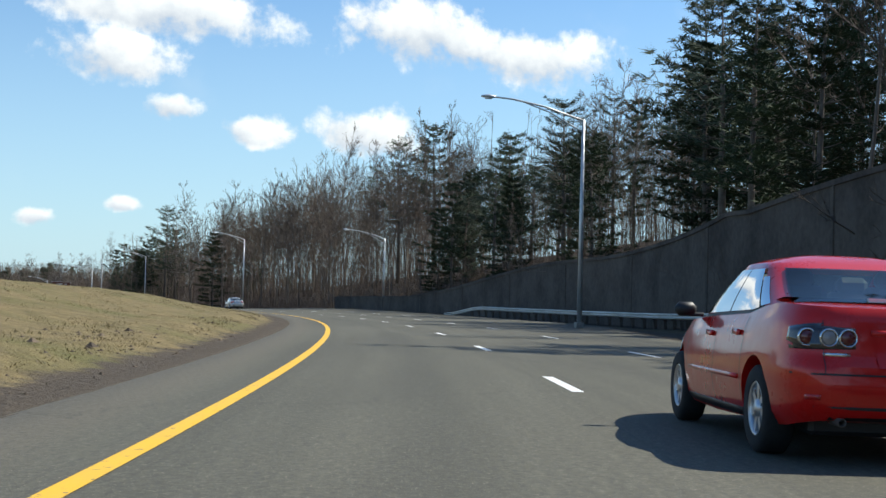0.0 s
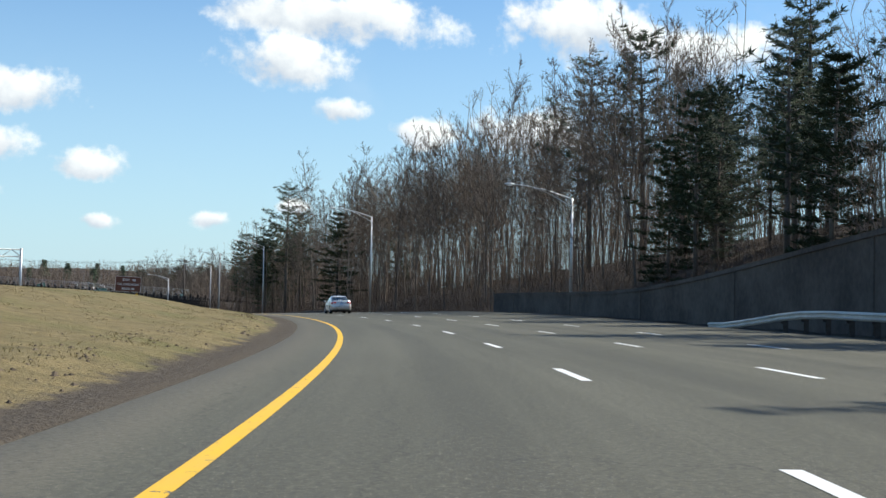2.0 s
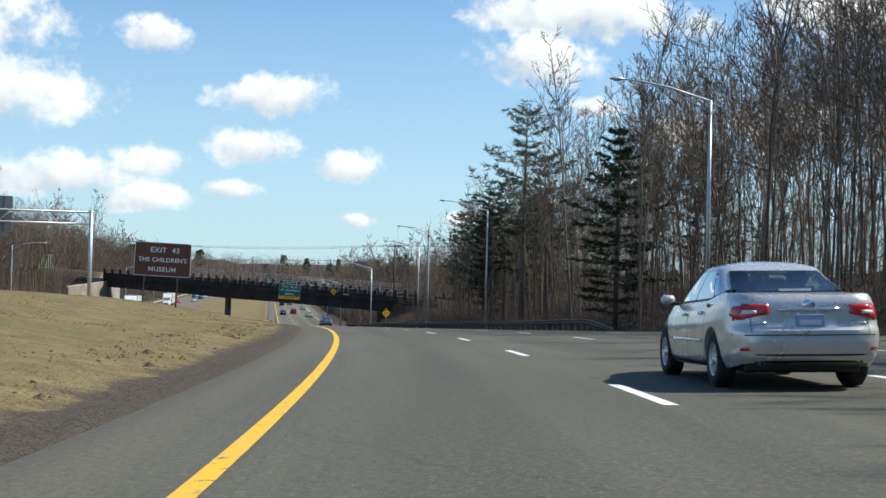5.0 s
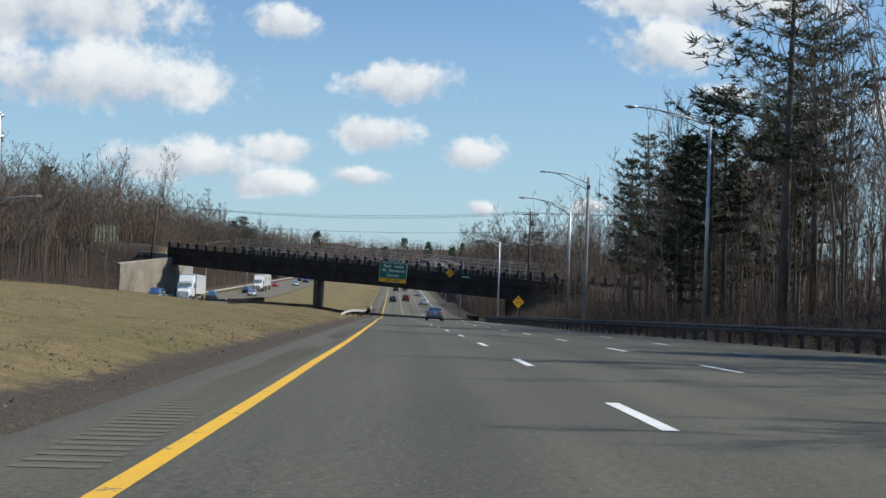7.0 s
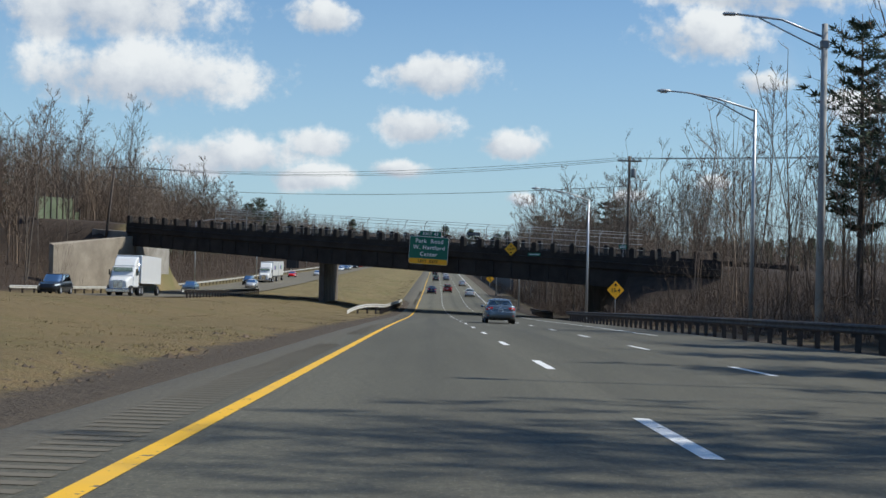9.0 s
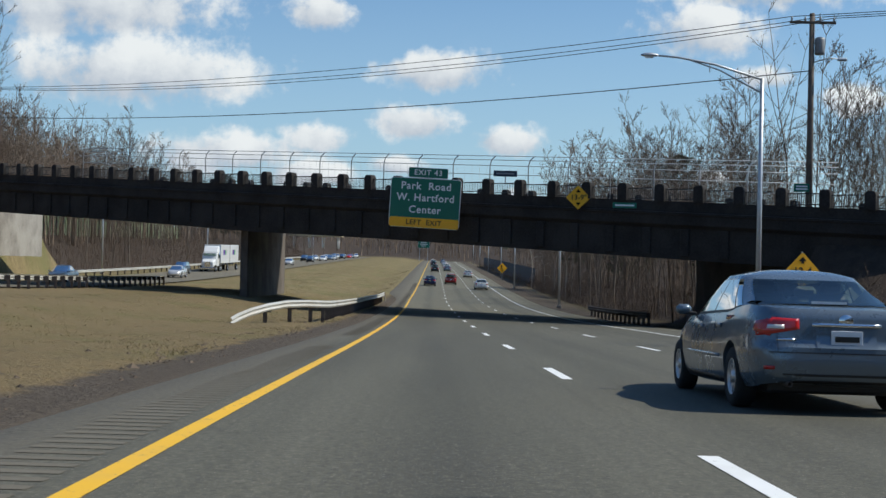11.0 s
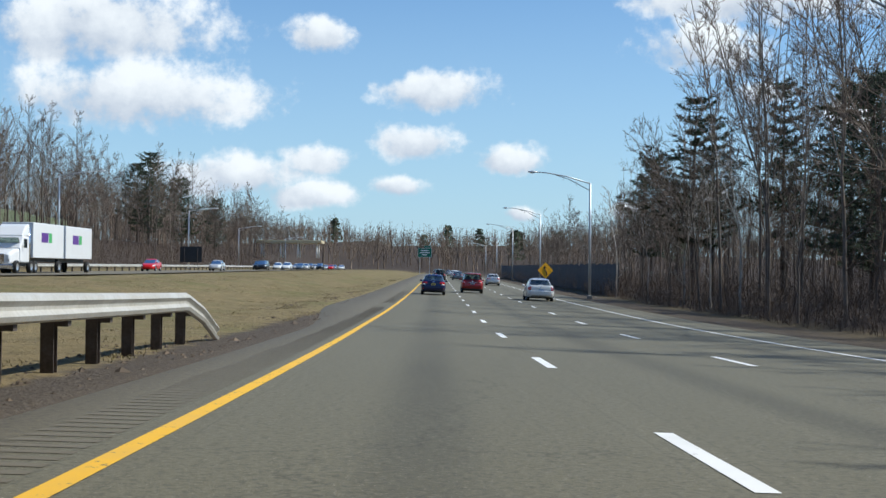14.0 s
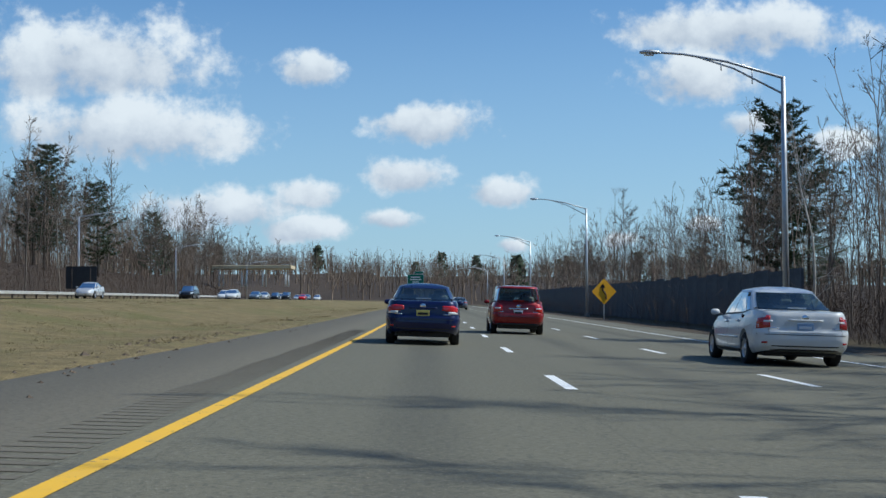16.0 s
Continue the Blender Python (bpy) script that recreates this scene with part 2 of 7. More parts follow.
def ground_material():
    """Winter turf, bare earth along the kerb of the shoulder and leaf litter under the trees. UV: metres along and across."""
    m = bpy.data.materials.new("winter_turf")
    m.use_nodes = True
    tree = m.node_tree
    shader = tree.nodes["Principled BSDF"]
    uv = tree.nodes.new("ShaderNodeUVMap").outputs[0]
    split = tree.nodes.new("ShaderNodeSeparateXYZ")
    tree.links.new(uv, split.inputs[0])
    big = noise_of(tree, uv, 0.16, 5, 0.6)
    mid = noise_of(tree, uv, 1.3, 5, 0.65)
    fine = noise_of(tree, uv, 14, 4, 0.75)
    straw = mixed(tree, ramp(tree, mid, 0.3, 0.7), (0.275, 0.212, 0.104), (0.160, 0.126, 0.062))
    green = mixed(tree, ramp(tree, fine, 0.3, 0.7), (0.120, 0.122, 0.043), (0.180, 0.162, 0.065))
    turf = mixed(tree, ramp(tree, big, 0.46, 0.70), straw, green)
    turf = mixed(tree, ramp(tree, fine, 0.52, 0.36, 0.0, 0.55), turf, (0.085, 0.065, 0.036))
    # the median is browner along the straight before the overpass
    brown = calc(tree, "MULTIPLY", ramp(tree, split.outputs[0], 215.0, 290.0), ramp(tree, split.outputs[0], 470.0, 430.0))
    turf = mixed(tree, calc(tree, "MULTIPLY", brown, ramp(tree, mid, 0.3, 0.7, 0.75, 0.05)), turf, (0.165, 0.112, 0.058))
    clod = noise_of(tree, uv, 3.2, 4, 0.7)
    earth = mixed(tree, ramp(tree, fine, 0.3, 0.7), (0.062, 0.049, 0.038), (0.118, 0.095, 0.071))
    turf = mixed(tree, ramp(tree, clod, 0.60, 0.70, 0.0, 0.85), turf, earth)
    side = calc(tree, "ADD", split.outputs[1], calc(tree, "MULTIPLY", calc(tree, "SUBTRACT", mid, 0.5), 1.3))
    near = calc(tree, "MULTIPLY", ramp(tree, side, -4.35, -3.95), ramp(tree, side, 18.0, 14.0))
    tone = mixed(tree, near, turf, earth)
    litter = mixed(tree, ramp(tree, mid, 0.3, 0.7), (0.085, 0.063, 0.047), (0.048, 0.036, 0.028))
    litter = mixed(tree, ramp(tree, fine, 0.35, 0.7, 0.0, 0.5), litter, (0.035, 0.025, 0.018))
    wood = calc(tree, "MAXIMUM", ramp(tree, side, 15.0, 18.0), ramp(tree, side, -41.0, -45.0))
    wood = calc(tree, "MAXIMUM", wood, ramp(tree, split.outputs[0], 900.0, 960.0))
    tone = mixed(tree, wood, tone, litter)
    tree.links.new(tone, shader.inputs["Base Color"])
    shader.inputs["Roughness"].default_value, shader.inputs["Specular IOR Level"].default_value = 0.95, 0.2
    b = tree.nodes.new("ShaderNodeBump")
    b.inputs["Strength"].default_value, b.inputs["Distance"].default_value = 1.0, 0.11
    tree.links.new(calc(tree, "ADD", calc(tree, "MULTIPLY", fine, 0.4), clod), b.inputs["Height"])
    tree.links.new(b.outputs[0], shader.inputs["Normal"])
    return m


def paint_material(name, base):
    """Road paint with worn gaps where the asphalt shows."""
    m = bpy.data.materials.new(name)
    m.use_nodes = True
    tree = m.node_tree
    shader = tree.nodes["Principled BSDF"]
    place = tree.nodes.new("ShaderNodeTexCoord").outputs["Object"]
    worn = noise_of(tree, place, 7, 6, 0.75)
    info = tree.nodes.new("ShaderNodeObjectInfo").outputs["Random"]
    edge = calc(tree, "ADD", worn, calc(tree, "MULTIPLY", info, 0.06))
    tone = mixed(tree, ramp(tree, edge, 0.645, 0.69), base, (0.10, 0.10, 0.095))
    tone = mixed(tree, ramp(tree, noise_of(tree, place, 1.1, 4, 0.6), 0.4, 0.75, 0.0, 0.14), tone, (0.30, 0.28, 0.22))
    tree.links.new(tone, shader.inputs["Base Color"])
    shader.inputs["Roughness"].default_value = 0.7
    return m


ASPHALT = asphalt_material()
TURF = ground_material()
YELLOW_PAINT = paint_material("yellow_paint", (0.80, 0.45, 0.020))
WHITE_PAINT = paint_material("white_paint", (0.80, 0.80, 0.78))
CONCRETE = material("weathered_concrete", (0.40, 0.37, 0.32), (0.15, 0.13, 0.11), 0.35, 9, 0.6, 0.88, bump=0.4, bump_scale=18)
# soot, with the shade on and under the overpass darkened into the colour
DARK_CONCRETE = material("sooty_shaded_concrete", (0.040, 0.033, 0.028), (0.015, 0.0125, 0.011), 0.5, 8, 0.6, 0.9, bump=0.4, bump_scale=18)
# brown stains, with the woods' shade on the retaining wall darkened in
BROWN_CONCRETE = material("brown_stained_shaded_concrete", (0.130, 0.104, 0.083), (0.055, 0.043, 0.035), 0.25, 3, 0.7, 0.92, bump=0.5, bump_scale=9)
GALVANISED = material("galvanised_steel", (0.62, 0.63, 0.63), (0.40, 0.41, 0.42), 1.2, 20, 0.5, 0.42, metal=0.65)
RAIL_STEEL = material("guardrail_steel", (0.66, 0.64, 0.58), (0.42, 0.39, 0.33), 0.8, 14, 0.5, 0.5, metal=0.35)
POST_STEEL = material("weathered_steel_post", (0.16, 0.13, 0.11), (0.07, 0.055, 0.045), 3, 30, 0.6, 0.75, metal=0.3)
BLACK_STEEL = material("black_painted_steel", (0.03, 0.032, 0.036), None, 3, 30, 0.4, 0.5)
BARK = material("grey_brown_bark", (0.195, 0.163, 0.134), (0.088, 0.070, 0.056), 1.5, 14, 0.6, 0.92, random_tint=0.3)
TWIGS = material("bare_twigs", (0.190, 0.147, 0.115), (0.102, 0.077, 0.059), 0.7, 9, 0.6, 0.95, random_tint=0.28)
PALE_BARK = material("pale_birch_bark", (0.52, 0.47, 0.40), (0.26, 0.22, 0.18), 2.0, 14, 0.5, 0.9)
NEEDLES = material("pine_needles", (0.052, 0.078, 0.034), (0.022, 0.036, 0.017), 0.8, 7, 0.7, 0.85, random_tint=0.3)
BRUSH = material("dry_brush", (0.150, 0.107, 0.079), (0.072, 0.050, 0.036), 0.4, 4, 0.7, 0.95, random_tint=0.25, island=True)
SIGN_GREEN = material("green_sheeting", (0.004, 0.150, 0.090), (0.003, 0.115, 0.070), 0.8, 6, 0.3, 0.45)
SIGN_BROWN = material("brown_sheeting", (0.135, 0.045, 0.026), (0.105, 0.034, 0.020), 0.8, 6, 0.3, 0.45)
SIGN_YELLOW = material("yellow_sheeting", (0.98, 0.48, 0.012), (0.86, 0.40, 0.010), 1.2, 8, 0.3, 0.45)
SIGN_WHITE = plain("white_legend", (0.80, 0.80, 0.78), 0.5)
SIGN_BLACK = plain("black_legend", (0.012, 0.012, 0.012), 0.6)
SIGN_BACK = material("dull_aluminium", (0.34, 0.34, 0.34), (0.2, 0.2, 0.2), 1.0, 12, 0.5, 0.6, metal=0.4)
WOOD_POLE = material("weathered_wood", (0.19, 0.150, 0.120), (0.085, 0.066, 0.052), 2.0, 26, 0.6, 0.9)


# ---------------------------------------------------------------- alignment of the road
# station, heading (degrees left of +y), grade (degrees), bank (degrees, right side up)
ALIGNMENT = ((-200, -47.0, 0.2, -0.5), (0, -24.90, -0.22, -0.50), (30, -21.35, -0.26, -0.81), (60, -17.81, -0.41, -0.30), (90, -14.25, -0.47, 0.10),
             (120, -10.70, -0.48, 0.50), (150, -7.13, -0.65, 1.40), (175, -4.35, -0.93, 1.70), (200, -2.25, -1.23, 1.30), (230, -0.52, -1.58, 0.30),
             (260, 0.21, -1.77, -0.35), (310, 0.64, -1.87, -0.80), (367, 0.54, -2.08, -0.42), (399, 0.57, -1.75, -0.50), (430, 0.58, -1.24, -1.30),
             (460, 0.45, -0.58, -1.61), (493, 0.35, 0.10, -1.90), (560, 0.35, 0.45, -1.9), (900, 0.35, 0.25, -1.2), (1300, 0.3, 0.2, -1.0), (2400, 0.3, 0.2, -1.0))
STEP = 1.0
STATIONS = np.arange(-200.0, 2400.0, STEP)
al = np.array(ALIGNMENT)
HEAD = np.radians(np.interp(STATIONS, al[:, 0], al[:, 1]))
GRADE = np.radians(np.interp(STATIONS, al[:, 0], al[:, 2]))
BANK = np.radians(np.interp(STATIONS, al[:, 0], al[:, 3]))
LINE = np.zeros((len(STATIONS), 3))
LINE[1:, 0] = np.cumsum(-np.sin((HEAD[1:] + HEAD[:-1]) / 2)) * STEP
LINE[1:, 1] = np.cumsum(np.cos((HEAD[1:] + HEAD[:-1]) / 2)) * STEP
LINE[1:, 2] = np.cumsum(np.tan((GRADE[1:] + GRADE[:-1]) / 2)) * STEP
LINE -= LINE[200].copy()
LINE[:, 2] -= SHOULDER_H
# the driven line wanders a little inside its lane: where the lane's middle lies to its right
WANDER = ((-200, 0.0), (0, 0.03), (50, 0.42), (90, 0.68), (115, 0.80), (160, 0.72), (200, 0.42), (236, 0.12), (270, 0.02), (370, 0.0), (440, -0.10), (475, -0.25), (500, -0.2), (2400, -0.2))
DRIFT = np.interp(STATIONS, [a for a, b in WANDER], [b for a, b in WANDER])


def smooth(a, b, v):
    v = np.clip((np.asarray(v, float) - a) / (b - a), 0, 1)
    return v * v * (3 - 2 * v)


def along(s):
    """x, y, z, heading, bank and the lane's drift at station s."""
    i = np.clip((np.asarray(s, float) - STATIONS[0]) / STEP, 0, len(STATIONS) - 1.001)
    k = i.astype(int)
    f = i - k
    def pick(a):
        return a[k] + (a[k + 1] - a[k]) * f
    return pick(LINE[:, 0]), pick(LINE[:, 1]), pick(LINE[:, 2]), pick(HEAD), pick(BANK), pick(DRIFT)


def right_edge(s):
    """Where the pavement ends on the right: three lanes and a shoulder, with a joining lane in the bend."""
    return 9.9 + 5.6 * smooth(38, 85, s) - 3.6 * smooth(250, 330, s) - 0.4 * smooth(430, 470, s)


def left_edge(s):
    return -3.1 - 0.15 * smooth(200, 100, s) - 1.55 * smooth(468, 496, s)


def median_rise(s, v):
    """Height of the ground left of the road over the road's edge."""
    d = -v - 3.4
    low = smooth(250, 340, s)
    mound = (0.28 - 0.24 * low) * smooth(0.4, 2.2, d) + (1.1 - 0.30 * low) * smooth(1.5 + 2.0 * low, 10.5 + 1.5 * low, d)
    mound += 0.25 * smooth(60, 0, s) * smooth(4, 12, d)
    road = 1.05 + 0 * d
    w = smooth(12, 20, d)
    h = mound * (1 - w) + road * w
    cut = smooth(37, 58, d)
    bank = 1.05 + 5.5 * cut * (0.35 + 0.65 * smooth(330, 520, s)) + 0.03 * np.maximum(0, d - 58)
    return np.where(d > 37, bank, h)


def right_rise(s, v):
    """Height of the ground right of the road over the pavement's edge."""
    d = v - right_edge(s)
    steep = 0.36 * (1 - smooth(150, 330, s)) + 0.20
    steep = steep * (1 - 0.65 * smooth(440, 520, s))
    verge = np.where(np.asarray(s) < 60, 7.0, 3.2) * 1.0
    h = steep * np.maximum(0, d - verge) * smooth(0, 6, d - verge)
    lim = 13.0 - 5 * smooth(120, 200, s) - 1.5 * smooth(230, 340, s) - 2.5 * smooth(440, 520, s)
    h = lim * (1 - np.exp(-h / lim))
    return h + 0.55 * smooth(1.0, 6.0, d) * smooth(75, 40, s) - 0.10 * smooth(0, 1.2, d) + 0.004 * np.maximum(0, d - 60)


BRIDGE_O = np.array([44.7, 414.0])           # a point of the bridge's near face
BRIDGE_D = np.array([0.8, -0.6])             # along the bridge, to the right
BRIDGE_N = np.array([0.6, 0.8])              # away from us
BRIDGE_W = 19.3                              # width over the parapets


def deck(a):
    """Height of the bridge's kerb at a metres along it."""
    return -2.12 - 0.045 * a


def ground_z(s, v):
    """Height of the ground at station s and v metres right of the driven line."""
    s, v = np.asarray(s, float), np.asarray(v, float)
    x, y, z, head, bank, drift = along(s)
    v0 = v - drift
    base = z + np.clip(v0, -5, 16) * np.tan(bank) + 1.8 * np.tan(np.maximum(bank, 0))
    h = np.where(v0 < -3.4, median_rise(s, v0), np.where(v0 > right_edge(s), right_rise(s, v0), 0.0))
    out = base + h
    px, py = x + np.cos(head) * v, y + np.sin(head) * v
    # causeways of the road that crosses on the bridge
    a = (px - BRIDGE_O[0]) * BRIDGE_D[0] + (py - BRIDGE_O[1]) * BRIDGE_D[1]
    b = np.abs((px - BRIDGE_O[0]) * BRIDGE_N[0] + (py - BRIDGE_O[1]) * BRIDGE_N[1] - BRIDGE_W / 2)
    w = smooth(15, 6.5, b)
    w = w * np.where(px > 30, smooth(62.7, 63.4, px), smooth(4.2, 3.4, px))
    top = deck(a) - 0.45
    rise = 11 * smooth(900, 1230, py) + 14 * smooth(1250, 1700, py)
    out = out + rise * (0.7 + 0.3 * np.sin(px * 0.011 + 1.0))
    return np.where(top > out, out * (1 - w) + top * w, out)


def spot(s, v, dz=0.0):
    """A point on the ground at station s, v metres right of the driven line."""
    x, y, z, head, bank, drift = (float(q) for q in along(s))
    return Vector((x + math.cos(head) * v, y + math.sin(head) * v, float(ground_z(s, v)) + dz))


def ground_points(s, v):
    """Points on the ground for arrays of stations and offsets."""
    s, v = np.asarray(s, float), np.asarray(v, float)
    x, y, z, head, bank, drift = along(s)
    return np.stack([x + np.cos(head) * v, y + np.sin(head) * v, ground_z(s, v)], -1)


def lane_spot(s, v, dz=0.0):
    """The same, measured from the middle of the first lane, on the pavement."""
    x, y, z, head, bank, drift = (float(q) for q in along(s))
    w = v + drift
    return Vector((x + math.cos(head) * w, y + math.sin(head) * w, z + min(max(v, -5), 16) * math.tan(bank) + 1.8 * math.tan(max(bank, 0)) + dz))


def heading(s):
    return float(along(s)[3])


def station_of(x, y):
    k = int(np.argmin((LINE[:, 0] - x) ** 2 + (LINE[:, 1] - y) ** 2))
    h = HEAD[k]
    return float(STATIONS[k]), float((x - LINE[k, 0]) * math.cos(h) + (y - LINE[k, 1]) * math.sin(h))


def floor_at(x, y):
    s, v = station_of(x, y)
    return float(ground_z(s, v))


# ---------------------------------------------------------------- mesh helpers
def blades(name, roots, tips, width, mat, rng, bend=0.0):
    """Many thin blades or stems, each from a root to a tip, in one mesh."""
    n = len(roots)
    side = rng.normal(size=(n, 3))
    side[:, 2] = 0
    side *= (width / np.linalg.norm(side, axis=1))[:, None]
    if bend:
        mid = roots + (tips - roots) * 0.55 + rng.normal(size=(n, 3)) * bend
        verts = np.stack([roots - side, roots + side, mid + side * 0.7, tips], 1).reshape(-1, 3)
        k = np.arange(n)[:, None] * 4
        faces = np.concatenate([k + [0, 1, 2], k + [0, 2, 3]], 1).reshape(-1, 3)
    else:
        verts = np.stack([roots - side, roots + side, tips], 1).reshape(-1, 3)
        faces = np.arange(n * 3).reshape(-1, 3)
    me = bpy.data.meshes.new(name)
    me.vertices.add(len(verts))
    me.vertices.foreach_set("co", verts.astype(np.float32).ravel())
    me.loops.add(faces.size)
    me.loops.foreach_set("vertex_index", faces.astype(np.int32).ravel())
    me.polygons.add(len(faces))
    me.polygons.foreach_set("loop_start", np.arange(0, faces.size, 3, dtype=np.int32))
    me.materials.append(mat)
    me.update(calc_edges=True)
    return new(name, me)


def mesh_from(name, verts, faces, mats, smooth_shade=False, uvs=None, slots=None):
    me = bpy.data.meshes.new(name)
    me.from_pydata([tuple(map(float, p)) for p in verts], [], faces)
    for m in mats if isinstance(mats, (list, tuple)) else [mats]:
        me.materials.append(m)
    if uvs is not None:
        layer = me.uv_layers.new(name="UVMap")
        idx = np.empty(len(me.loops), dtype=np.int32)
        me.loops.foreach_get("vertex_index", idx)
        layer.data.foreach_set("uv", np.asarray(uvs, dtype=np.float32)[idx].ravel())
    if slots is not None:
        me.polygons.foreach_set("material_index", np.asarray(slots, dtype=np.int32))
    if smooth_shade:
        me.polygons.foreach_set("use_smooth", [True] * len(me.polygons))
    me.update()
    return me


def part(name, bm, mat, parent=None, label="", smooth_shade=False):
    """Links a bmesh (or a mesh) as one object under a thing or a part."""
    if isinstance(bm, bmesh.types.BMesh):
        me = bpy.data.meshes.new(name)
        bm.to_mesh(me)
        bm.free()
        me.materials.append(mat)
        if smooth_shade:
            me.polygons.foreach_set("use_smooth", [True] * len(me.polygons))
    else:
        me = bm
    ob = new(name, me)
    ob.parent = parent
    if label:
        tagged(ob, label)
    return ob


def thing(name, label, category, group="", at=None, kind=""):
    ob = new(name)
    ob.empty_display_size = 0.2
    if at is not None:
        ob.matrix_basis = at
    return tagged(ob, label, category, group, kind)


def box(bm, size, at=(0, 0, 0), turn=None, bevel=0.0):
    m = Matrix.Translation(at) @ (turn.to_4x4() if turn is not None else Matrix()) @ Matrix.Diagonal((*size, 1))
    r = bmesh.ops.create_cube(bm, size=1.0, matrix=m)
    if bevel:
        edges = {e for v in r["verts"] for e in v.link_edges}
        bmesh.ops.bevel(bm, geom=list(edges), offset=bevel, segments=1, affect="EDGES", profile=0.5)
    return bm


def box_mesh(size, at=(0, 0, 0), bevel=0.0):
    return box(bmesh.new(), size, at, None, bevel)


def tube(points, radii, sides=8, cap=True):
    """Vertices and faces of a round bar through points with a radius at each."""
    pts = [Vector(p) for p in points]
    if isinstance(radii, (int, float)):
        radii = [radii] * len(pts)
    verts, faces = [], []
    for i, p in enumerate(pts):
        d = (pts[min(i + 1, len(pts) - 1)] - pts[max(i - 1, 0)]).normalized()
        u = d.orthogonal().normalized() if abs(d.z) < 0.95 else Vector((1, 0, 0)).cross(d).normalized()
        if i and abs(d.dot(last)) > 0.2:
            u = (keep - d * keep.dot(d)).normalized()
        w = d.cross(u)
        keep, last = u, d
        for k in range(sides):
            a = 2 * math.pi * k / sides
            verts.append(p + (u * math.cos(a) + w * math.sin(a)) * radii[i])
    for i in range(len(pts) - 1):
        for k in range(sides):
            a, b = i * sides + k, i * sides + (k + 1) % sides
            faces.append((a, b, b + sides, a + sides))
    if cap:
        faces.append(tuple(range(sides))[::-1])
        faces.append(tuple(range(len(verts) - sides, len(verts))))
    return verts, faces


def bar(name, points, radii, mat, parent=None, sides=8, label=""):
    v, f = tube(points, radii, sides)
    ob = new(name, mesh_from(name, v, f, mat, True))
    ob.parent = parent
    if label:
        tagged(ob, label)
    return ob


def lathe(profile, sides=24, axis="X"):
    """Vertices and faces of a profile of (radius, offset) turned round an axis."""
    verts, faces = [], []
    for r, o in profile:
        for k in range(sides):
            a = 2 * math.pi * k / sides
            c, s = r * math.cos(a), r * math.sin(a)
            verts.append((o, c, s) if axis == "X" else (c, s, o))
    n = len(profile)
    for i in range(n - 1):
        for k in range(sides):
            a, b = i * sides + k, i * sides + (k + 1) % sides
            faces.append((a, b, b + sides, a + sides))
    return verts, faces


def letters(text, size, mat, parent, at, spacing=1.0, thick=0.004):
    """Raised letters, upright in their parent's xz plane, facing -y, centred on at."""
    curve = bpy.data.curves.new("type", "FONT")
    curve.body, curve.size, curve.align_x, curve.align_y, curve.extrude = text, size, "CENTER", "CENTER", thick
    curve.space_character, curve.resolution_u = spacing, 3
    curve.offset = size * 0.018
    tmp = new("type", curve)
    me = bpy.data.meshes.new_from_object(tmp.evaluated_get(bpy.context.evaluated_depsgraph_get()))
    bpy.data.objects.remove(tmp)
    bpy.data.curves.remove(curve)
    # each letter becomes a piece of its own; dots and strokes that share a letter's width stay together
    home = list(range(len(me.vertices)))

    def root(k):
        while home[k] != k:
            home[k] = home[home[k]]
            k = home[k]
        return k
    for e in me.edges:
        home[root(e.vertices[0])] = root(e.vertices[1])
    isles = {}
    for f in me.polygons:
        isles.setdefault(root(f.vertices[0]), []).append(f)
    spans = []
    for faces in isles.values():
        xs = [me.vertices[k].co.x for f in faces for k in f.vertices]
        for s in spans:
            if min(s[1], max(xs)) - max(s[0], min(xs)) > 0.5 * min(s[1] - s[0], max(xs) - min(xs)):
                s[0], s[1] = min(s[0], min(xs)), max(s[1], max(xs))
                s[2].extend(faces)
                break
        else:
            spans.append([min(xs), max(xs), list(faces)])
    for x0, x1, faces in sorted(spans, key=lambda s: s[0]):
        used = sorted({k for f in faces for k in f.vertices})
        number = {k: i for i, k in enumerate(used)}
        ob = new("letter", mesh_from("letter", [me.vertices[k].co.copy() for k in used], [tuple(number[k] for k in f.vertices) for f in faces], mat))
        ob.parent = parent
        ob.matrix_basis = pose(*at, 90, 0, 0)


def rounded_panel(w, h, r, thick, steps=5, y=0.0):
    """A board in the xz plane with rounded corners, its face at -y."""
    bm = bmesh.new()
    ring = []
    for cx, cz, a0 in ((w / 2 - r, h / 2 - r, 0), (-w / 2 + r, h / 2 - r, 90), (-w / 2 + r, -h / 2 + r, 180), (w / 2 - r, -h / 2 + r, 270)):
        for k in range(steps + 1):
            a = radians(a0 + 90 * k / steps)
            ring.append((cx + r * math.cos(a), cz + r * math.sin(a)))
    front = [bm.verts.new((x, y - thick / 2, z)) for x, z in ring]
    back = [bm.verts.new((x, y + thick / 2, z)) for x, z in ring]
    bm.faces.new(front)
    bm.faces.new(back[::-1])
    for i in range(len(ring)):
        j = (i + 1) % len(ring)
        bm.faces.new((front[i], back[i], back[j], front[j]))
    bmesh.ops.recalc_face_normals(bm, faces=bm.faces)
    return bm


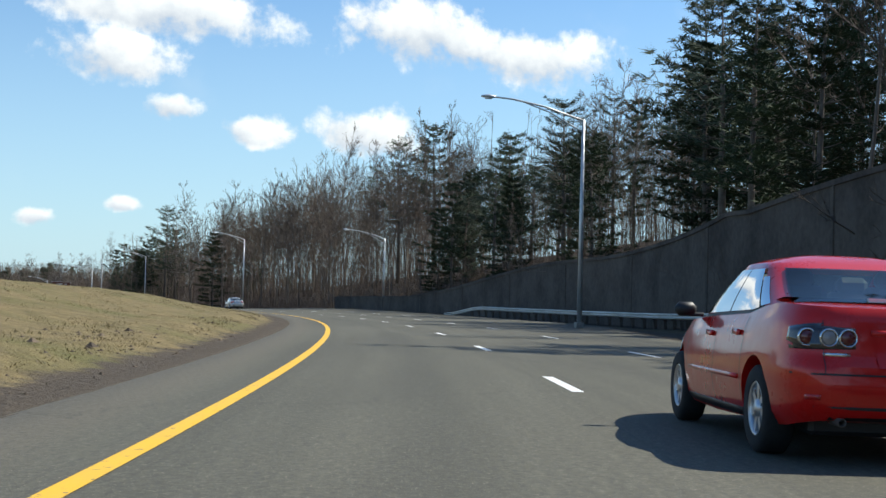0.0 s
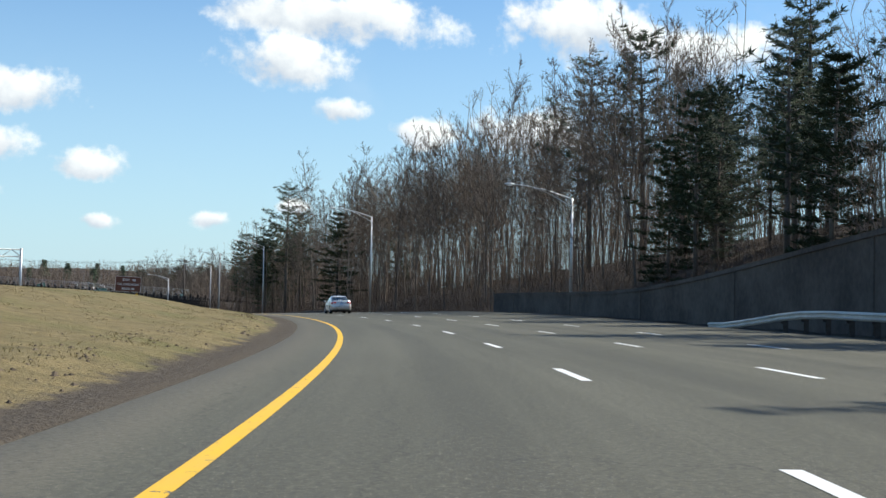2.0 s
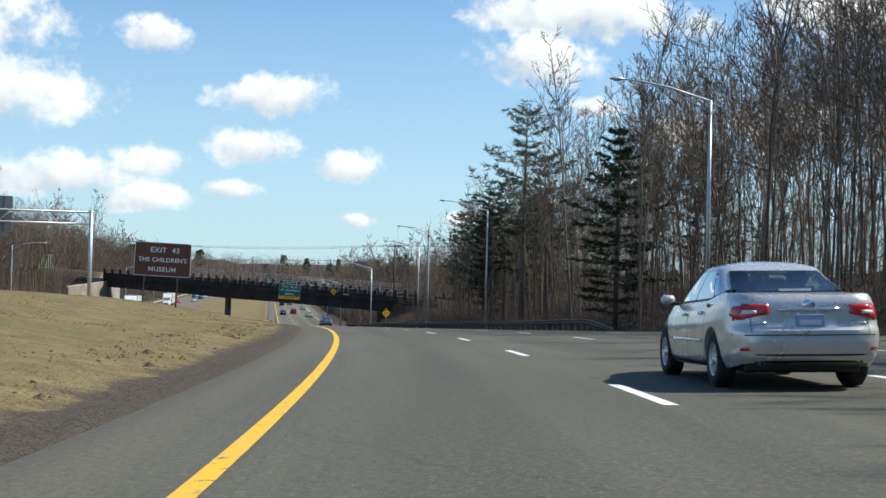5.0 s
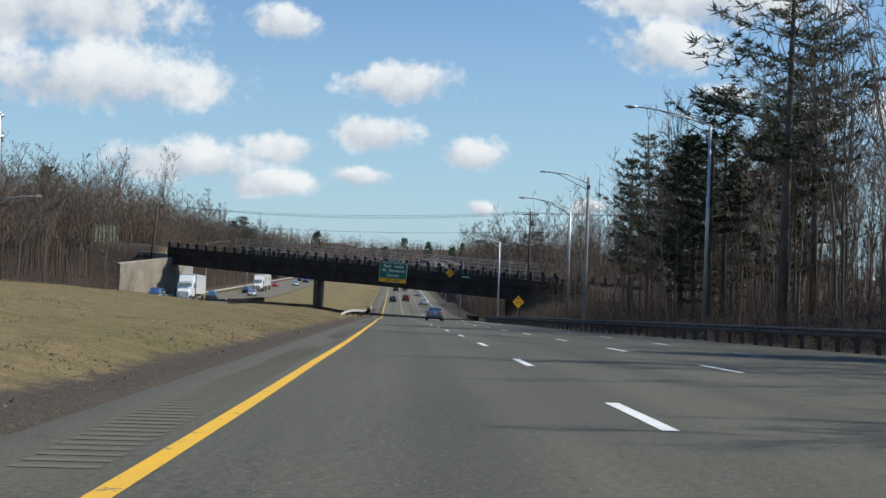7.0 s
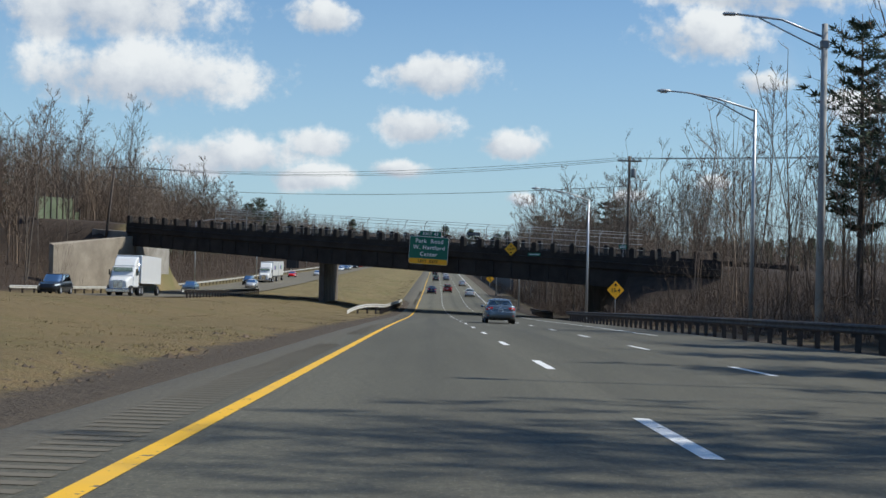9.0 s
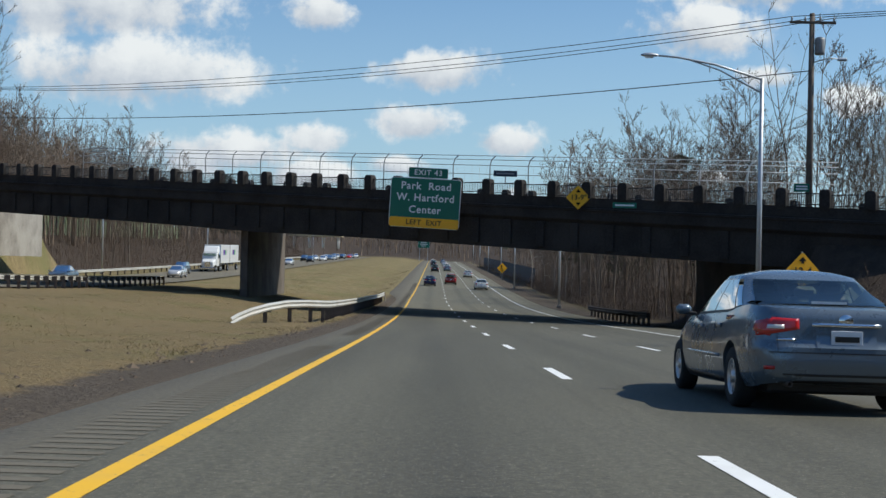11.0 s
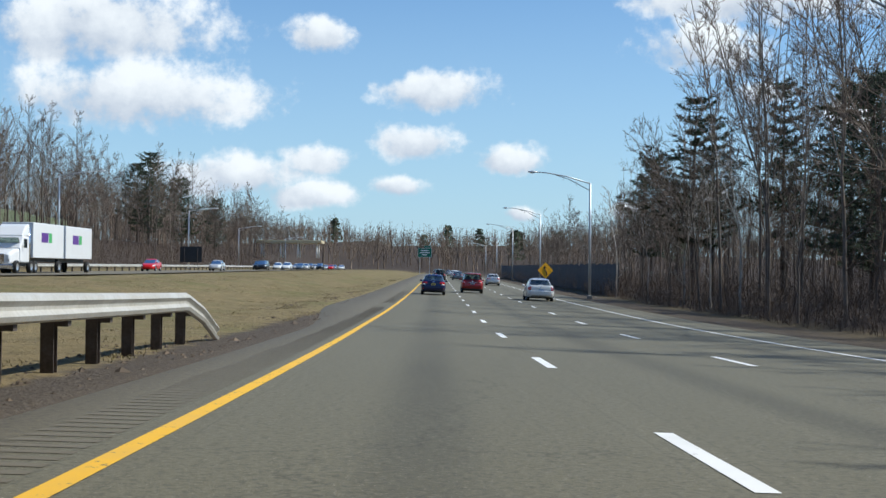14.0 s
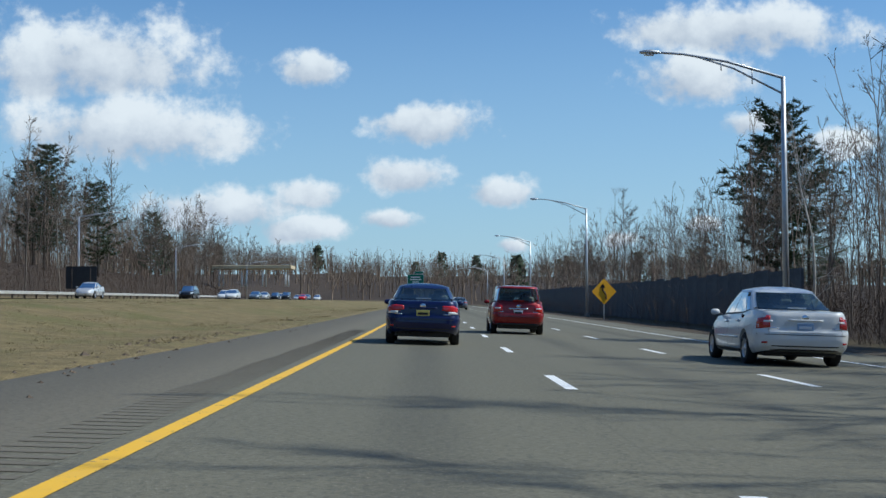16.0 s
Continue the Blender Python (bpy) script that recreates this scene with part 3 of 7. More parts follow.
# ---------------------------------------------------------------- ground and road
def build_ground():
    s_rows = np.concatenate([np.arange(-200, 520, 3.0), np.arange(520, 1000, 8.0), np.arange(1000, 2380, 30.0)])
    v_cols = np.concatenate([[-340, -250, -180, -140, -110, -90], np.arange(-78, -40, 4.0), np.arange(-42, -24, 3.0), np.arange(-24, -7, 1.2), np.arange(-7, -2.2, 0.3),
                             [-2.0, 0, 4, 8], np.arange(9.0, 16.6, 0.4), np.arange(17, 30, 1.2), np.arange(31, 60, 3.0), [64, 75, 90, 120, 170, 240, 340]])
    S, V = np.meshgrid(s_rows, v_cols, indexing="ij")
    x, y, z, head, bank, drift = along(S)
    Z = ground_z(S, V)
    v0 = V - drift
    paved = (v0 > left_edge(S) + 0.05) & (v0 < right_edge(S) - 0.05)
    Z = Z - np.where(paved, 0.12, 0.0)
    far = (-v0 > 26.4) & (-v0 < 38.4)
    Z = Z - np.where(far, 0.08, 0)
    rough = np.array([[noise.noise((a * 0.9, b * 0.9, 0)) * 0.06 + noise.noise((a * 0.25, b * 0.25, 3)) * 0.10 for b in v_cols] for a in s_rows])
    soft = smooth(0.0, 1.2, np.maximum(left_edge(S) - 0.3 - v0, v0 - right_edge(S) - 0.2)) * np.where((-v0 > 25) & (-v0 < 41), 0, 1)
    Z = Z + rough * soft
    X, Y = x + np.cos(head) * V, y + np.sin(head) * V
    verts = np.stack([X, Y, Z], -1).reshape(-1, 3)
    n, m = len(s_rows), len(v_cols)
    faces = [(i * m + j, i * m + j + 1, (i + 1) * m + j + 1, (i + 1) * m + j) for i in range(n - 1) for j in range(m - 1)]
    uv = np.stack([S, v0], -1).reshape(-1, 2)
    # the land beyond, down to the horizon
    rim = [j for j in range(m)] + [i * m + m - 1 for i in range(1, n)] + [(n - 1) * m + j for j in range(m - 2, -1, -1)] + [i * m for i in range(n - 2, 0, -1)]
    mid = np.array([60.0, 900.0])
    k = len(verts)
    away = verts[rim, :2] - mid
    far_xy = mid + away / np.linalg.norm(away, axis=1)[:, None] * 4500
    verts = np.concatenate([verts, np.column_stack([far_xy, verts[rim, 2] * 0.5])])
    uv = np.concatenate([uv, np.column_stack([uv[rim, 0], np.full(len(rim), 200.0)])])
    faces += [(rim[i], k + i, k + (i + 1) % len(rim), rim[(i + 1) % len(rim)]) for i in range(len(rim))]
    ob = new("ground", mesh_from("ground", verts, faces, TURF, True, uv))
    tagged(ob, "straw-coloured winter grass with bare earth and leaf litter", "ground", kind="structure")


def ribbon(name, s_rows, v_of, dz, mat, tie=None, smooth_shade=True):
    """A strip of road surface: v_of(s) gives the places across, from the middle of the first lane."""
    verts, uv = [], []
    for s in s_rows:
        for v in v_of(s):
            verts.append(lane_spot(s, v, dz))
            uv.append((s, v))
    m = len(v_of(s_rows[0]))
    faces = [(i * m + j, i * m + j + 1, (i + 1) * m + j + 1, (i + 1) * m + j) for i in range(len(s_rows) - 1) for j in range(m - 1)]
    ob = new(name, mesh_from(name, verts, faces, mat, smooth_shade, uv))
    return ob


def build_road():
    rows = np.concatenate([np.arange(-150, 700, 2.0), np.arange(700, 2300, 20.0)])
    road = ribbon("road", rows, lambda s: np.concatenate([[float(left_edge(s)) - 0.15, float(left_edge(s))], np.linspace(-2.2, 9.2, 9), [float(right_edge(s)), float(right_edge(s)) + 0.2]]), 0.0, ASPHALT)
    # the outer rims turn down into the verge
    me = road.data
    m = 13
    for i in range(len(rows)):
        me.vertices[i * m].co.z -= 0.15
        me.vertices[i * m + m - 1].co.z -= 0.15
    tagged(road, "worn grey asphalt carriageway with darker oil stripes", "road", kind="structure")
    rows = np.concatenate([np.arange(-150, 700, 1.5), np.arange(700, 1400, 10.0)])
    line = ribbon("edge_line", rows, lambda s: (-1.905, -1.755), 0.005, YELLOW_PAINT)
    tagged(line, "solid yellow edge line painted on the asphalt", "road marking", kind="structure")
    rows = np.concatenate([np.arange(330, 700, 2.0), np.arange(700, 1400, 10.0)])
    line = ribbon("edge_line", rows, lambda s: (9.08, 9.22), 0.005, WHITE_PAINT)
    tagged(line, "solid white edge line painted on the asphalt", "road marking", kind="structure")
    # lane lines, each stroke a piece of its own
    # the k-th stroke of the first row begins at these stations
    counts, starts = (-4, 0, 3, 7, 10, 12, 18, 21, 28, 30, 33, 35, 38, 41, 60), (-31.0, 15.3, 54.0, 103.4, 140.4, 165.6, 237.2, 273.2, 358.2, 382.1, 418.6, 443.0, 479.5, 515.8, 747.0)
    shifts = ((-100, 0.0), (26, -0.4), (67, 1.3), (118, 2.2), (170, 1.4), (249, -0.4), (285, 0.0), (371, 1.8), (395, 2.4), (460, 2.9), (495, 2.9), (520, 2.1), (800, 2.1))
    for lane, first, last in ((1.83, -4, 60), (5.49, -4, 56), (9.15, 6, 23)):
        for k in range(first, last):
            s = float(np.interp(k, counts, starts))
            if lane > 2:
                s += float(np.interp(s, [a for a, b in shifts], [b for a, b in shifts]))
            ob = ribbon("lane_stroke", (s, s + 1.05, s + 2.1, s + 3.15), lambda q: (lane - 0.075, lane + 0.075), 0.005, WHITE_PAINT)
            tagged(ob, "white painted lane stroke, slightly worn", "road marking", "lane strokes", "structure")
    # opposite carriageway
    def across(s):
        return (-38.6, -32.5, -26.2)
    rows = np.concatenate([np.arange(60, 700, 4.0), np.arange(700, 905, 20.0)])
    verts, uv = [], []
    for s in rows:
        for v in across(s):
            verts.append(spot(s, v, 0.06 if v < -27 and v > -38 else -0.03))
            uv.append((s, v))
    for i, p in enumerate(verts):
        if i % 3 == 1:
            continue
        p.z = verts[i - i % 3 + 1].z
    faces = [(i * 3 + j, i * 3 + j + 1, (i + 1) * 3 + j + 1, (i + 1) * 3 + j) for i in range(len(rows) - 1) for j in range(2)]
    ob = new("opposite_road", mesh_from("opposite_road", verts, faces, ASPHALT, True, uv))
    tagged(ob, "pale asphalt of the opposite carriageway across the median", "road", kind="structure")


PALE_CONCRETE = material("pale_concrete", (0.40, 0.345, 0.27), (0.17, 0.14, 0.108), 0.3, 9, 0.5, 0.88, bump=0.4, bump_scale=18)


def build_rumble():
    """Milled rumble grooves in the inner shoulder, too many to count."""
    verts, faces = [], []
    for s in np.arange(222, 545, 0.30):
        if int(s / 9.0) % 7 == 6:
            continue
        a, b = -2.62 + 0.03 * math.sin(s), -2.08
        k = len(verts)
        verts += [lane_spot(s, a, 0.004), lane_spot(s, b, 0.004), lane_spot(s + 0.07, b, 0.004), lane_spot(s + 0.07, a, 0.004), lane_spot(s + 0.14, a, 0.004), lane_spot(s + 0.14, b, 0.004)]
        faces += [(k, k + 1, k + 2, k + 3), (k + 3, k + 2, k + 5, k + 4)]
    ob = new("rumble_strip", mesh_from("rumble_strip", verts, faces, material("rumble_asphalt", (0.150, 0.131, 0.096), (0.122, 0.107, 0.079), 1, 20, 0.5, 0.9)))
    tagged(ob, "rows of rumble grooves across the asphalt shoulder", "rumble strip", kind="stuff")


build_ground()
build_road()
build_rumble()


# ---------------------------------------------------------------- overpass
def bridge_pose():
    """x along the bridge to the right, y away, z up."""
    return Matrix.Translation((BRIDGE_O[0], BRIDGE_O[1], 0)) @ Matrix.Rotation(math.atan2(BRIDGE_D[1], BRIDGE_D[0]), 4, "Z")


def soffit(a):
    """Underside of the girder, deepest over the pier."""
    return deck(a) - 3.12 - 0.12 * math.exp(-((a + 16.5) / 7.0) ** 2)


def build_bridge():
    at = bridge_pose()
    top = thing("overpass", "sooty brown concrete road overpass with pilastered parapet, colour darkened for shade", "bridge", at=at, kind="structure")
    xs = np.arange(-52.0, 34.1, 2.0)
    # girder with its soffit; its concrete is coloured darker to hold the shade
    verts, faces = [], []
    for a in xs:
        z0 = soffit(a)
        prof = ((0.25, z0), (0.25, deck(a) - 1.45), (0.0, deck(a) - 1.25), (0.0, deck(a) - 0.72), (-0.10, deck(a) - 0.70), (-0.10, deck(a) - 0.60), (0.06, deck(a) - 0.58), (0.06, deck(a)),
                (0.42, deck(a)), (0.42, deck(a) - 0.85), (BRIDGE_W - 0.42, deck(a) - 0.85), (BRIDGE_W - 0.42, deck(a)), (BRIDGE_W, deck(a)), (BRIDGE_W, deck(a) - 1.25),
                (BRIDGE_W - 0.25, deck(a) - 1.45), (BRIDGE_W - 0.25, z0 + 0.75), (BRIDGE_W - 1.4, z0 + 0.75), (BRIDGE_W - 1.4, z0 + 0.9), (1.4, z0 + 0.9), (1.4, z0))
        verts += [(a, y, z) for y, z in prof]
    m = 20
    for i in range(len(xs) - 1):
        for j in range(m):
            faces.append((i * m + j, i * m + (j + 1) % m, (i + 1) * m + (j + 1) % m, (i + 1) * m + j))
    faces += [tuple(range(m)), tuple(range((len(xs) - 1) * m, len(xs) * m))[::-1]]
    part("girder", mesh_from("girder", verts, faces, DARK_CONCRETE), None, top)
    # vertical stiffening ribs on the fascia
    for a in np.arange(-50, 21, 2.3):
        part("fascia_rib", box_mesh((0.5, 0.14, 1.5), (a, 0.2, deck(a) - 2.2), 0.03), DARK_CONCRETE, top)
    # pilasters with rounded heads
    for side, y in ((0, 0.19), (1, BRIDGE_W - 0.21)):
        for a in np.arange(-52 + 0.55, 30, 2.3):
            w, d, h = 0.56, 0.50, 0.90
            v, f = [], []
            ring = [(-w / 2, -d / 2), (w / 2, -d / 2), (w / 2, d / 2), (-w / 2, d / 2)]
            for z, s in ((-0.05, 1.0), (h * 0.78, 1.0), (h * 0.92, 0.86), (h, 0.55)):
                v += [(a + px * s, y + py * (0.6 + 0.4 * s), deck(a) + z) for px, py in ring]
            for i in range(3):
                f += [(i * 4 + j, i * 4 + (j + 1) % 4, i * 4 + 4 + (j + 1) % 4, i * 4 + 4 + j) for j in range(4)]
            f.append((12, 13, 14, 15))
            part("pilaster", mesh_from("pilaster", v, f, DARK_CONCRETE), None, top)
    # railing between the pilasters: two rails and thin bars in one panel each
    for a in np.arange(-52 + 0.55, 27, 2.3):
        bm = bmesh.new()
        for z in (0.10, 0.66):
            box(bm, (1.78, 0.05, 0.05), (a + 1.15, 0.2, deck(a + 1.15) + z))
        for k in range(15):
            q = a + 1.15 - 0.84 + 0.12 * k
            box(bm, (0.022, 0.022, 0.56), (q, 0.2, deck(q) + 0.38))
        part("railing", bm, BLACK_STEEL, top)
    # tall fence of the far footway: posts that curve inwards, with wires
    for a in np.arange(-38, 24.5, 2.85):
        z = deck(a)
        bar("fence_post", [(a, 3.0, z - 0.8), (a, 3.0, z + 1.85), (a + 0.12, 3.0, z + 2.2), (a + 0.45, 3.0, z + 2.45)], 0.035, GALVANISED, top, 6)
    for y, h in ((3.0, 0.75), (3.0, 1.3), (3.0, 1.85), (3.02, 2.2), (3.02, 2.45)):
        bar("fence_rail", [(-38, y, deck(-38) + h), (24, y, deck(24) + h)], 0.022, GALVANISED, top, 5)
    mesh = bmesh.new()
    for k in range(108):
        a = -38 + k * 0.575
        box(mesh, (0.007, 0.007, 2.4), (a, 3.0, deck(a) + 0.65))
    part("fence_mesh", mesh, GALVANISED, top)
    # wall pier along the median
    inv = at.inverted()

    def prism(name, ring, low, top_of, mat, label=""):
        """A block over a plan in world metres, from low up to top_of(a) at a metres along the bridge."""
        bm = bmesh.new()
        lower = [bm.verts.new(inv @ Vector((x, y + 1.2, low))) for x, y in ring]
        upper = []
        for x, y in ring:
            p = inv @ Vector((x, y + 1.2, 0))
            p.z = top_of(p.x)
            upper.append(bm.verts.new(p))
        for i in range(len(ring)):
            j = (i + 1) % len(ring)
            bm.faces.new((lower[i], lower[j], upper[j], upper[i]))
        bm.faces.new(upper)
        bmesh.ops.recalc_face_normals(bm, faces=bm.faces)
        return part(name, bm, mat, top, label)
    prism("pier", [(30.7, 427.0), (30.95, 424.8), (31.6, 423.8), (31.65, 424.6), (31.35, 447.6), (30.9, 448.4), (30.3, 448.5)], -11.5, lambda a: soffit(a) + 0.3, material("stained_pier_concrete", (0.165, 0.136, 0.108), (0.060, 0.048, 0.039), 0.4, 9, 0.6, 0.9, bump=0.4, bump_scale=18),
          "weathered concrete wall pier standing in the grass median")
    # right abutment and wing wall carry shade in their colour; left ones stay paler
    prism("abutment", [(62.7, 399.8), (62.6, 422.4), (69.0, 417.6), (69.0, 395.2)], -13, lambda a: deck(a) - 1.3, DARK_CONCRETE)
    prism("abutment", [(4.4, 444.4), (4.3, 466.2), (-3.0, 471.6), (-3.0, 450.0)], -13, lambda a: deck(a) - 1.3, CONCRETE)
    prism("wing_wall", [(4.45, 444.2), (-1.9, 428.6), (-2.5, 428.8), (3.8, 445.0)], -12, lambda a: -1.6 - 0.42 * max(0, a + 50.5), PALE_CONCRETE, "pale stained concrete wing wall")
    prism("wing_wall", [(62.9, 399.9), (73.0, 391.0), (73.3, 391.6), (63.3, 400.4)], -12, lambda a: deck(a) - 1.3 - 0.25 * max(0, a - 21), DARK_CONCRETE, "sooty concrete wing wall, colour darkened for shade")
    return top


build_bridge()


def sign_panel(name, parent, w, h, face, border, at=(0, 0, 0), r=0.12, rim=0.035):
    """A board with its painted border: back sheet, border and face."""
    back = part(name, rounded_panel(w, h, r, 0.03), border, parent)
    back.matrix_basis = pose(*at)
    part("face", rounded_panel(w - 2 * rim, h - 2 * rim, r * 0.8, 0.02, y=-0.012), face, back)
    return back


def bars_text(parent, w, h, mat, at, rows=1):
    """Writing that cannot be read: plain bars."""
    for k in range(rows):
        ob = part("legend_bar", box_mesh((w, 0.008, h)), mat, parent)
        ob.matrix_basis = pose(at[0], at[1], at[2] - k * h * 2.0)


def build_signs():
    # guide sign on the bridge, square to the traffic
    m = pose(44.05, 412.5, -2.90, 0, 2.6, -12)
    sign = thing("guide_sign", "green guide sign with white lettering and yellow bottom panel", "road sign", at=m)
    w = 4.35
    board = sign_panel("board", sign, w, 3.0, SIGN_GREEN, SIGN_WHITE, (0, 0, 0.0), 0.2, 0.04)
    part("exit_panel", rounded_panel(w - 0.06, 0.58, 0.12, 0.02, y=-0.025), SIGN_YELLOW, board, "yellow panel reading left exit").matrix_basis = pose(0, 0, -1.19)
    letters("Park  Road", 0.62, SIGN_WHITE, board, (0.02, -0.03, 1.0), spacing=1.12)
    letters("W. Hartford", 0.62, SIGN_WHITE, board, (0.02, -0.03, 0.30), spacing=1.12)
    letters("Center", 0.62, SIGN_WHITE, board, (0.02, -0.03, -0.42), spacing=1.12)
    letters("LEFT  EXIT", 0.42, SIGN_BLACK, board, (0, -0.045, -1.19), spacing=1.12)
    tab = sign_panel("exit_tab", sign, 2.45, 0.62, SIGN_GREEN, SIGN_WHITE, (0.1, 0, 1.82), 0.08, 0.03)
    letters("EXIT 43", 0.46, SIGN_WHITE, tab, (0, -0.03, 0), spacing=1.15)
    for x in (-1.4, 1.4):
        part("bracket", box_mesh((0.12, 1.4, 0.12), (x, 0.8, 0.6)), GALVANISED, sign)
        part("bracket", box_mesh((0.12, 1.4, 0.12), (x, 0.8, -0.6)), GALVANISED, sign)
    # clearance sign on the parapet
    m = pose(52.75, 407.5, -2.60)
    sign = thing("clearance_sign", "yellow diamond clearance sign fixed to the parapet", "road sign", at=m)
    board = part("board", rounded_panel(0.98, 0.98, 0.07, 0.02), SIGN_YELLOW, sign)
    board.matrix_basis = pose(0, 0, 0, 0, 45, 0)
    letters("13-9\"", 0.40, SIGN_BLACK, sign, (0.02, -0.025, 0.0), spacing=1.05)
    for z, turn in ((0.36, 0), (-0.36, 180)):
        bm = bmesh.new()
        vs = [bm.verts.new(p) for p in ((-0.13, 0, -0.07), (0.13, 0, -0.07), (0, 0, 0.12))]
        bm.faces.new(vs)
        bmesh.ops.solidify(bm, geom=bm.faces[:], thickness=0.006)
        part("arrow", bm, SIGN_BLACK, sign).matrix_basis = pose(0, -0.022, z, 0, turn, 0)
    # second clearance sign on a post before the right abutment
    g = floor_at(60.2, 397.0)
    sign = thing("clearance_sign", "yellow diamond clearance sign on a steel post", "road sign", at=pose(62.3, 396.0, g - 0.6, 0, 0, 12))
    part("post", box_mesh((0.07, 0.07, 4.6), (0, 0.05, 2.3)), GALVANISED, sign)
    board = part("board", rounded_panel(1.25, 1.25, 0.08, 0.02), SIGN_YELLOW, sign)
    board.matrix_basis = pose(0, 0, 3.7, 0, 45, 0)
    letters("13-4", 0.50, SIGN_BLACK, sign, (0, -0.025, 3.66), spacing=1.05)
    bm = bmesh.new()
    vs = [bm.verts.new(p) for p in ((-0.2, 0, -0.05), (0, 0, 0.17), (0.2, 0, -0.05), (0.07, 0, -0.05), (0.07, 0, -0.16), (-0.07, 0, -0.16), (-0.07, 0, -0.05))]
    bm.faces.new(vs)
    bmesh.ops.solidify(bm, geom=bm.faces[:], thickness=0.006)
    part("arrow", bm, SIGN_BLACK, sign).matrix_basis = pose(0, -0.022, 4.2)
    # street name plates: bars only
    for x, y, z, w in ((55.0, 404.8, -3.1, 1.3),):
        sign = thing("name_plate", "small green plate with a worn white legend on the parapet", "road sign", at=pose(x, y, z))
        part("board", rounded_panel(w, 0.3, 0.03, 0.02), SIGN_GREEN, sign)
        bars_text(sign, w * 0.8, 0.09, SIGN_WHITE, (0, -0.016, 0))
    # street signs at the level of the overpass
    sign = thing("street_sign", "dark blue street sign on the fence of the overpass", "road sign", at=pose(48.9, 413.6, -0.95, 0, 2.0, -30))
    part("board", rounded_panel(1.6, 0.36, 0.04, 0.02), plain("dark_blue_sheeting", (0.012, 0.03, 0.06), 0.4), sign)
    bars_text(sign, 1.25, 0.1, SIGN_BACK, (0, -0.016, 0))
    part("bracket", box_mesh((0.06, 0.06, 0.7), (0, 0.06, -0.3)), GALVANISED, sign)
    g = float(floor_at(63.6, 401.2))
    sign = thing("street_sign", "small green street sign on a thin steel post", "road sign", at=pose(63.6, 401.2, g))
    part("post", box_mesh((0.05, 0.05, -1.9 - g), (0, 0.04, (-1.9 - g) / 2)), GALVANISED, sign)
    part("board", rounded_panel(0.8, 0.42, 0.04, 0.02), SIGN_GREEN, sign).matrix_basis = pose(0, 0, -2.15 - g)
    bars_text(sign, 0.6, 0.07, SIGN_WHITE, (0, -0.016, -2.08 - g), 2)
    # brown guide sign in the median
    g = floor_at(35.5, 220.3)
    sign = thing("guide_sign", "brown guide sign with white lettering on two posts in the grass", "road sign", at=pose(35.4, 220.2, 0, 0, 2.0, 0))
    board = sign_panel("board", sign, 3.05, 1.85, SIGN_BROWN, SIGN_WHITE, (0, 0, 0.02), 0.1, 0.03)
    letters("EXIT  43", 0.40, SIGN_WHITE, board, (0.1, -0.03, 0.50), spacing=1.1)
    letters("THE CHILDREN'S", 0.33, SIGN_WHITE, board, (0, -0.03, -0.04), spacing=1.05)
    letters("MUSEUM", 0.36, SIGN_WHITE, board, (0, -0.03, -0.56), spacing=1.1)
    for x in (-0.95, 0.85):
        part("post", box_mesh((0.08, 0.06, 0.9 - g + 0.3), (x, 0.07, (0.9 + g - 0.3) / 2)), POST_STEEL, sign)
    # winding road sign
    g = floor_at(57.3, 600.2)
    sign = thing("warning_sign", "yellow diamond winding road sign on a steel post", "road sign", at=pose(57.3, 600.2, g, 0, 0, 14))
    up = -8.15 - g
    part("post", box_mesh((0.08, 0.06, up + 1.0), (0, 0.06, (up + 1.0) / 2)), GALVANISED, sign)
    board = part("board", rounded_panel(1.52, 1.52, 0.1, 0.02), SIGN_YELLOW, sign)
    board.matrix_basis = pose(0, 0, up, 0, 45, 0)
    v, f = tube([(0.16, -0.02, up - 0.62), (0.16, -0.02, up - 0.28), (0.02, -0.02, up - 0.05), (-0.12, -0.02, up + 0.12), (-0.12, -0.02, up + 0.36)], 0.065, 6)
    part("arrow", mesh_from("arrow", v, f, SIGN_BLACK), None, sign)
    bm = bmesh.new()
    vs = [bm.verts.new(p) for p in ((-0.36, 0, 0), (0.12, 0, 0), (-0.12, 0, 0.36))]
    bm.faces.new(vs)
    bmesh.ops.solidify(bm, geom=bm.faces[:], thickness=0.01)
    part("arrow_head", bm, SIGN_BLACK, sign).matrix_basis = pose(0, -0.03, up + 0.3)
    # guide sign far down the road
    g = floor_at(38, 864)
    sign = thing("guide_sign", "distant green guide sign on posts beside the road", "road sign", at=pose(37.4, 862, 0))
    board = sign_panel("board", sign, 4.6, 3.0, SIGN_GREEN, SIGN_WHITE, (0, 0, -1.2), 0.2, 0.06)
    tab = sign_panel("exit_tab", sign, 2.4, 0.8, SIGN_GREEN, SIGN_WHITE, (0.9, 0, 0.75), 0.1, 0.05)
    for k, w in enumerate((2.6, 3.2, 1.8)):
        bars_text(sign, w, 0.3, SIGN_WHITE, (0, -0.04, -0.5 - 0.7 * k))
    for x in (-1.6, 1.6):
        part("post", box_mesh((0.16, 0.16, 1.0 - g), (x, 0.12, (g + 1.0) / 2 - 0.9)), GALVANISED, sign)


build_signs()


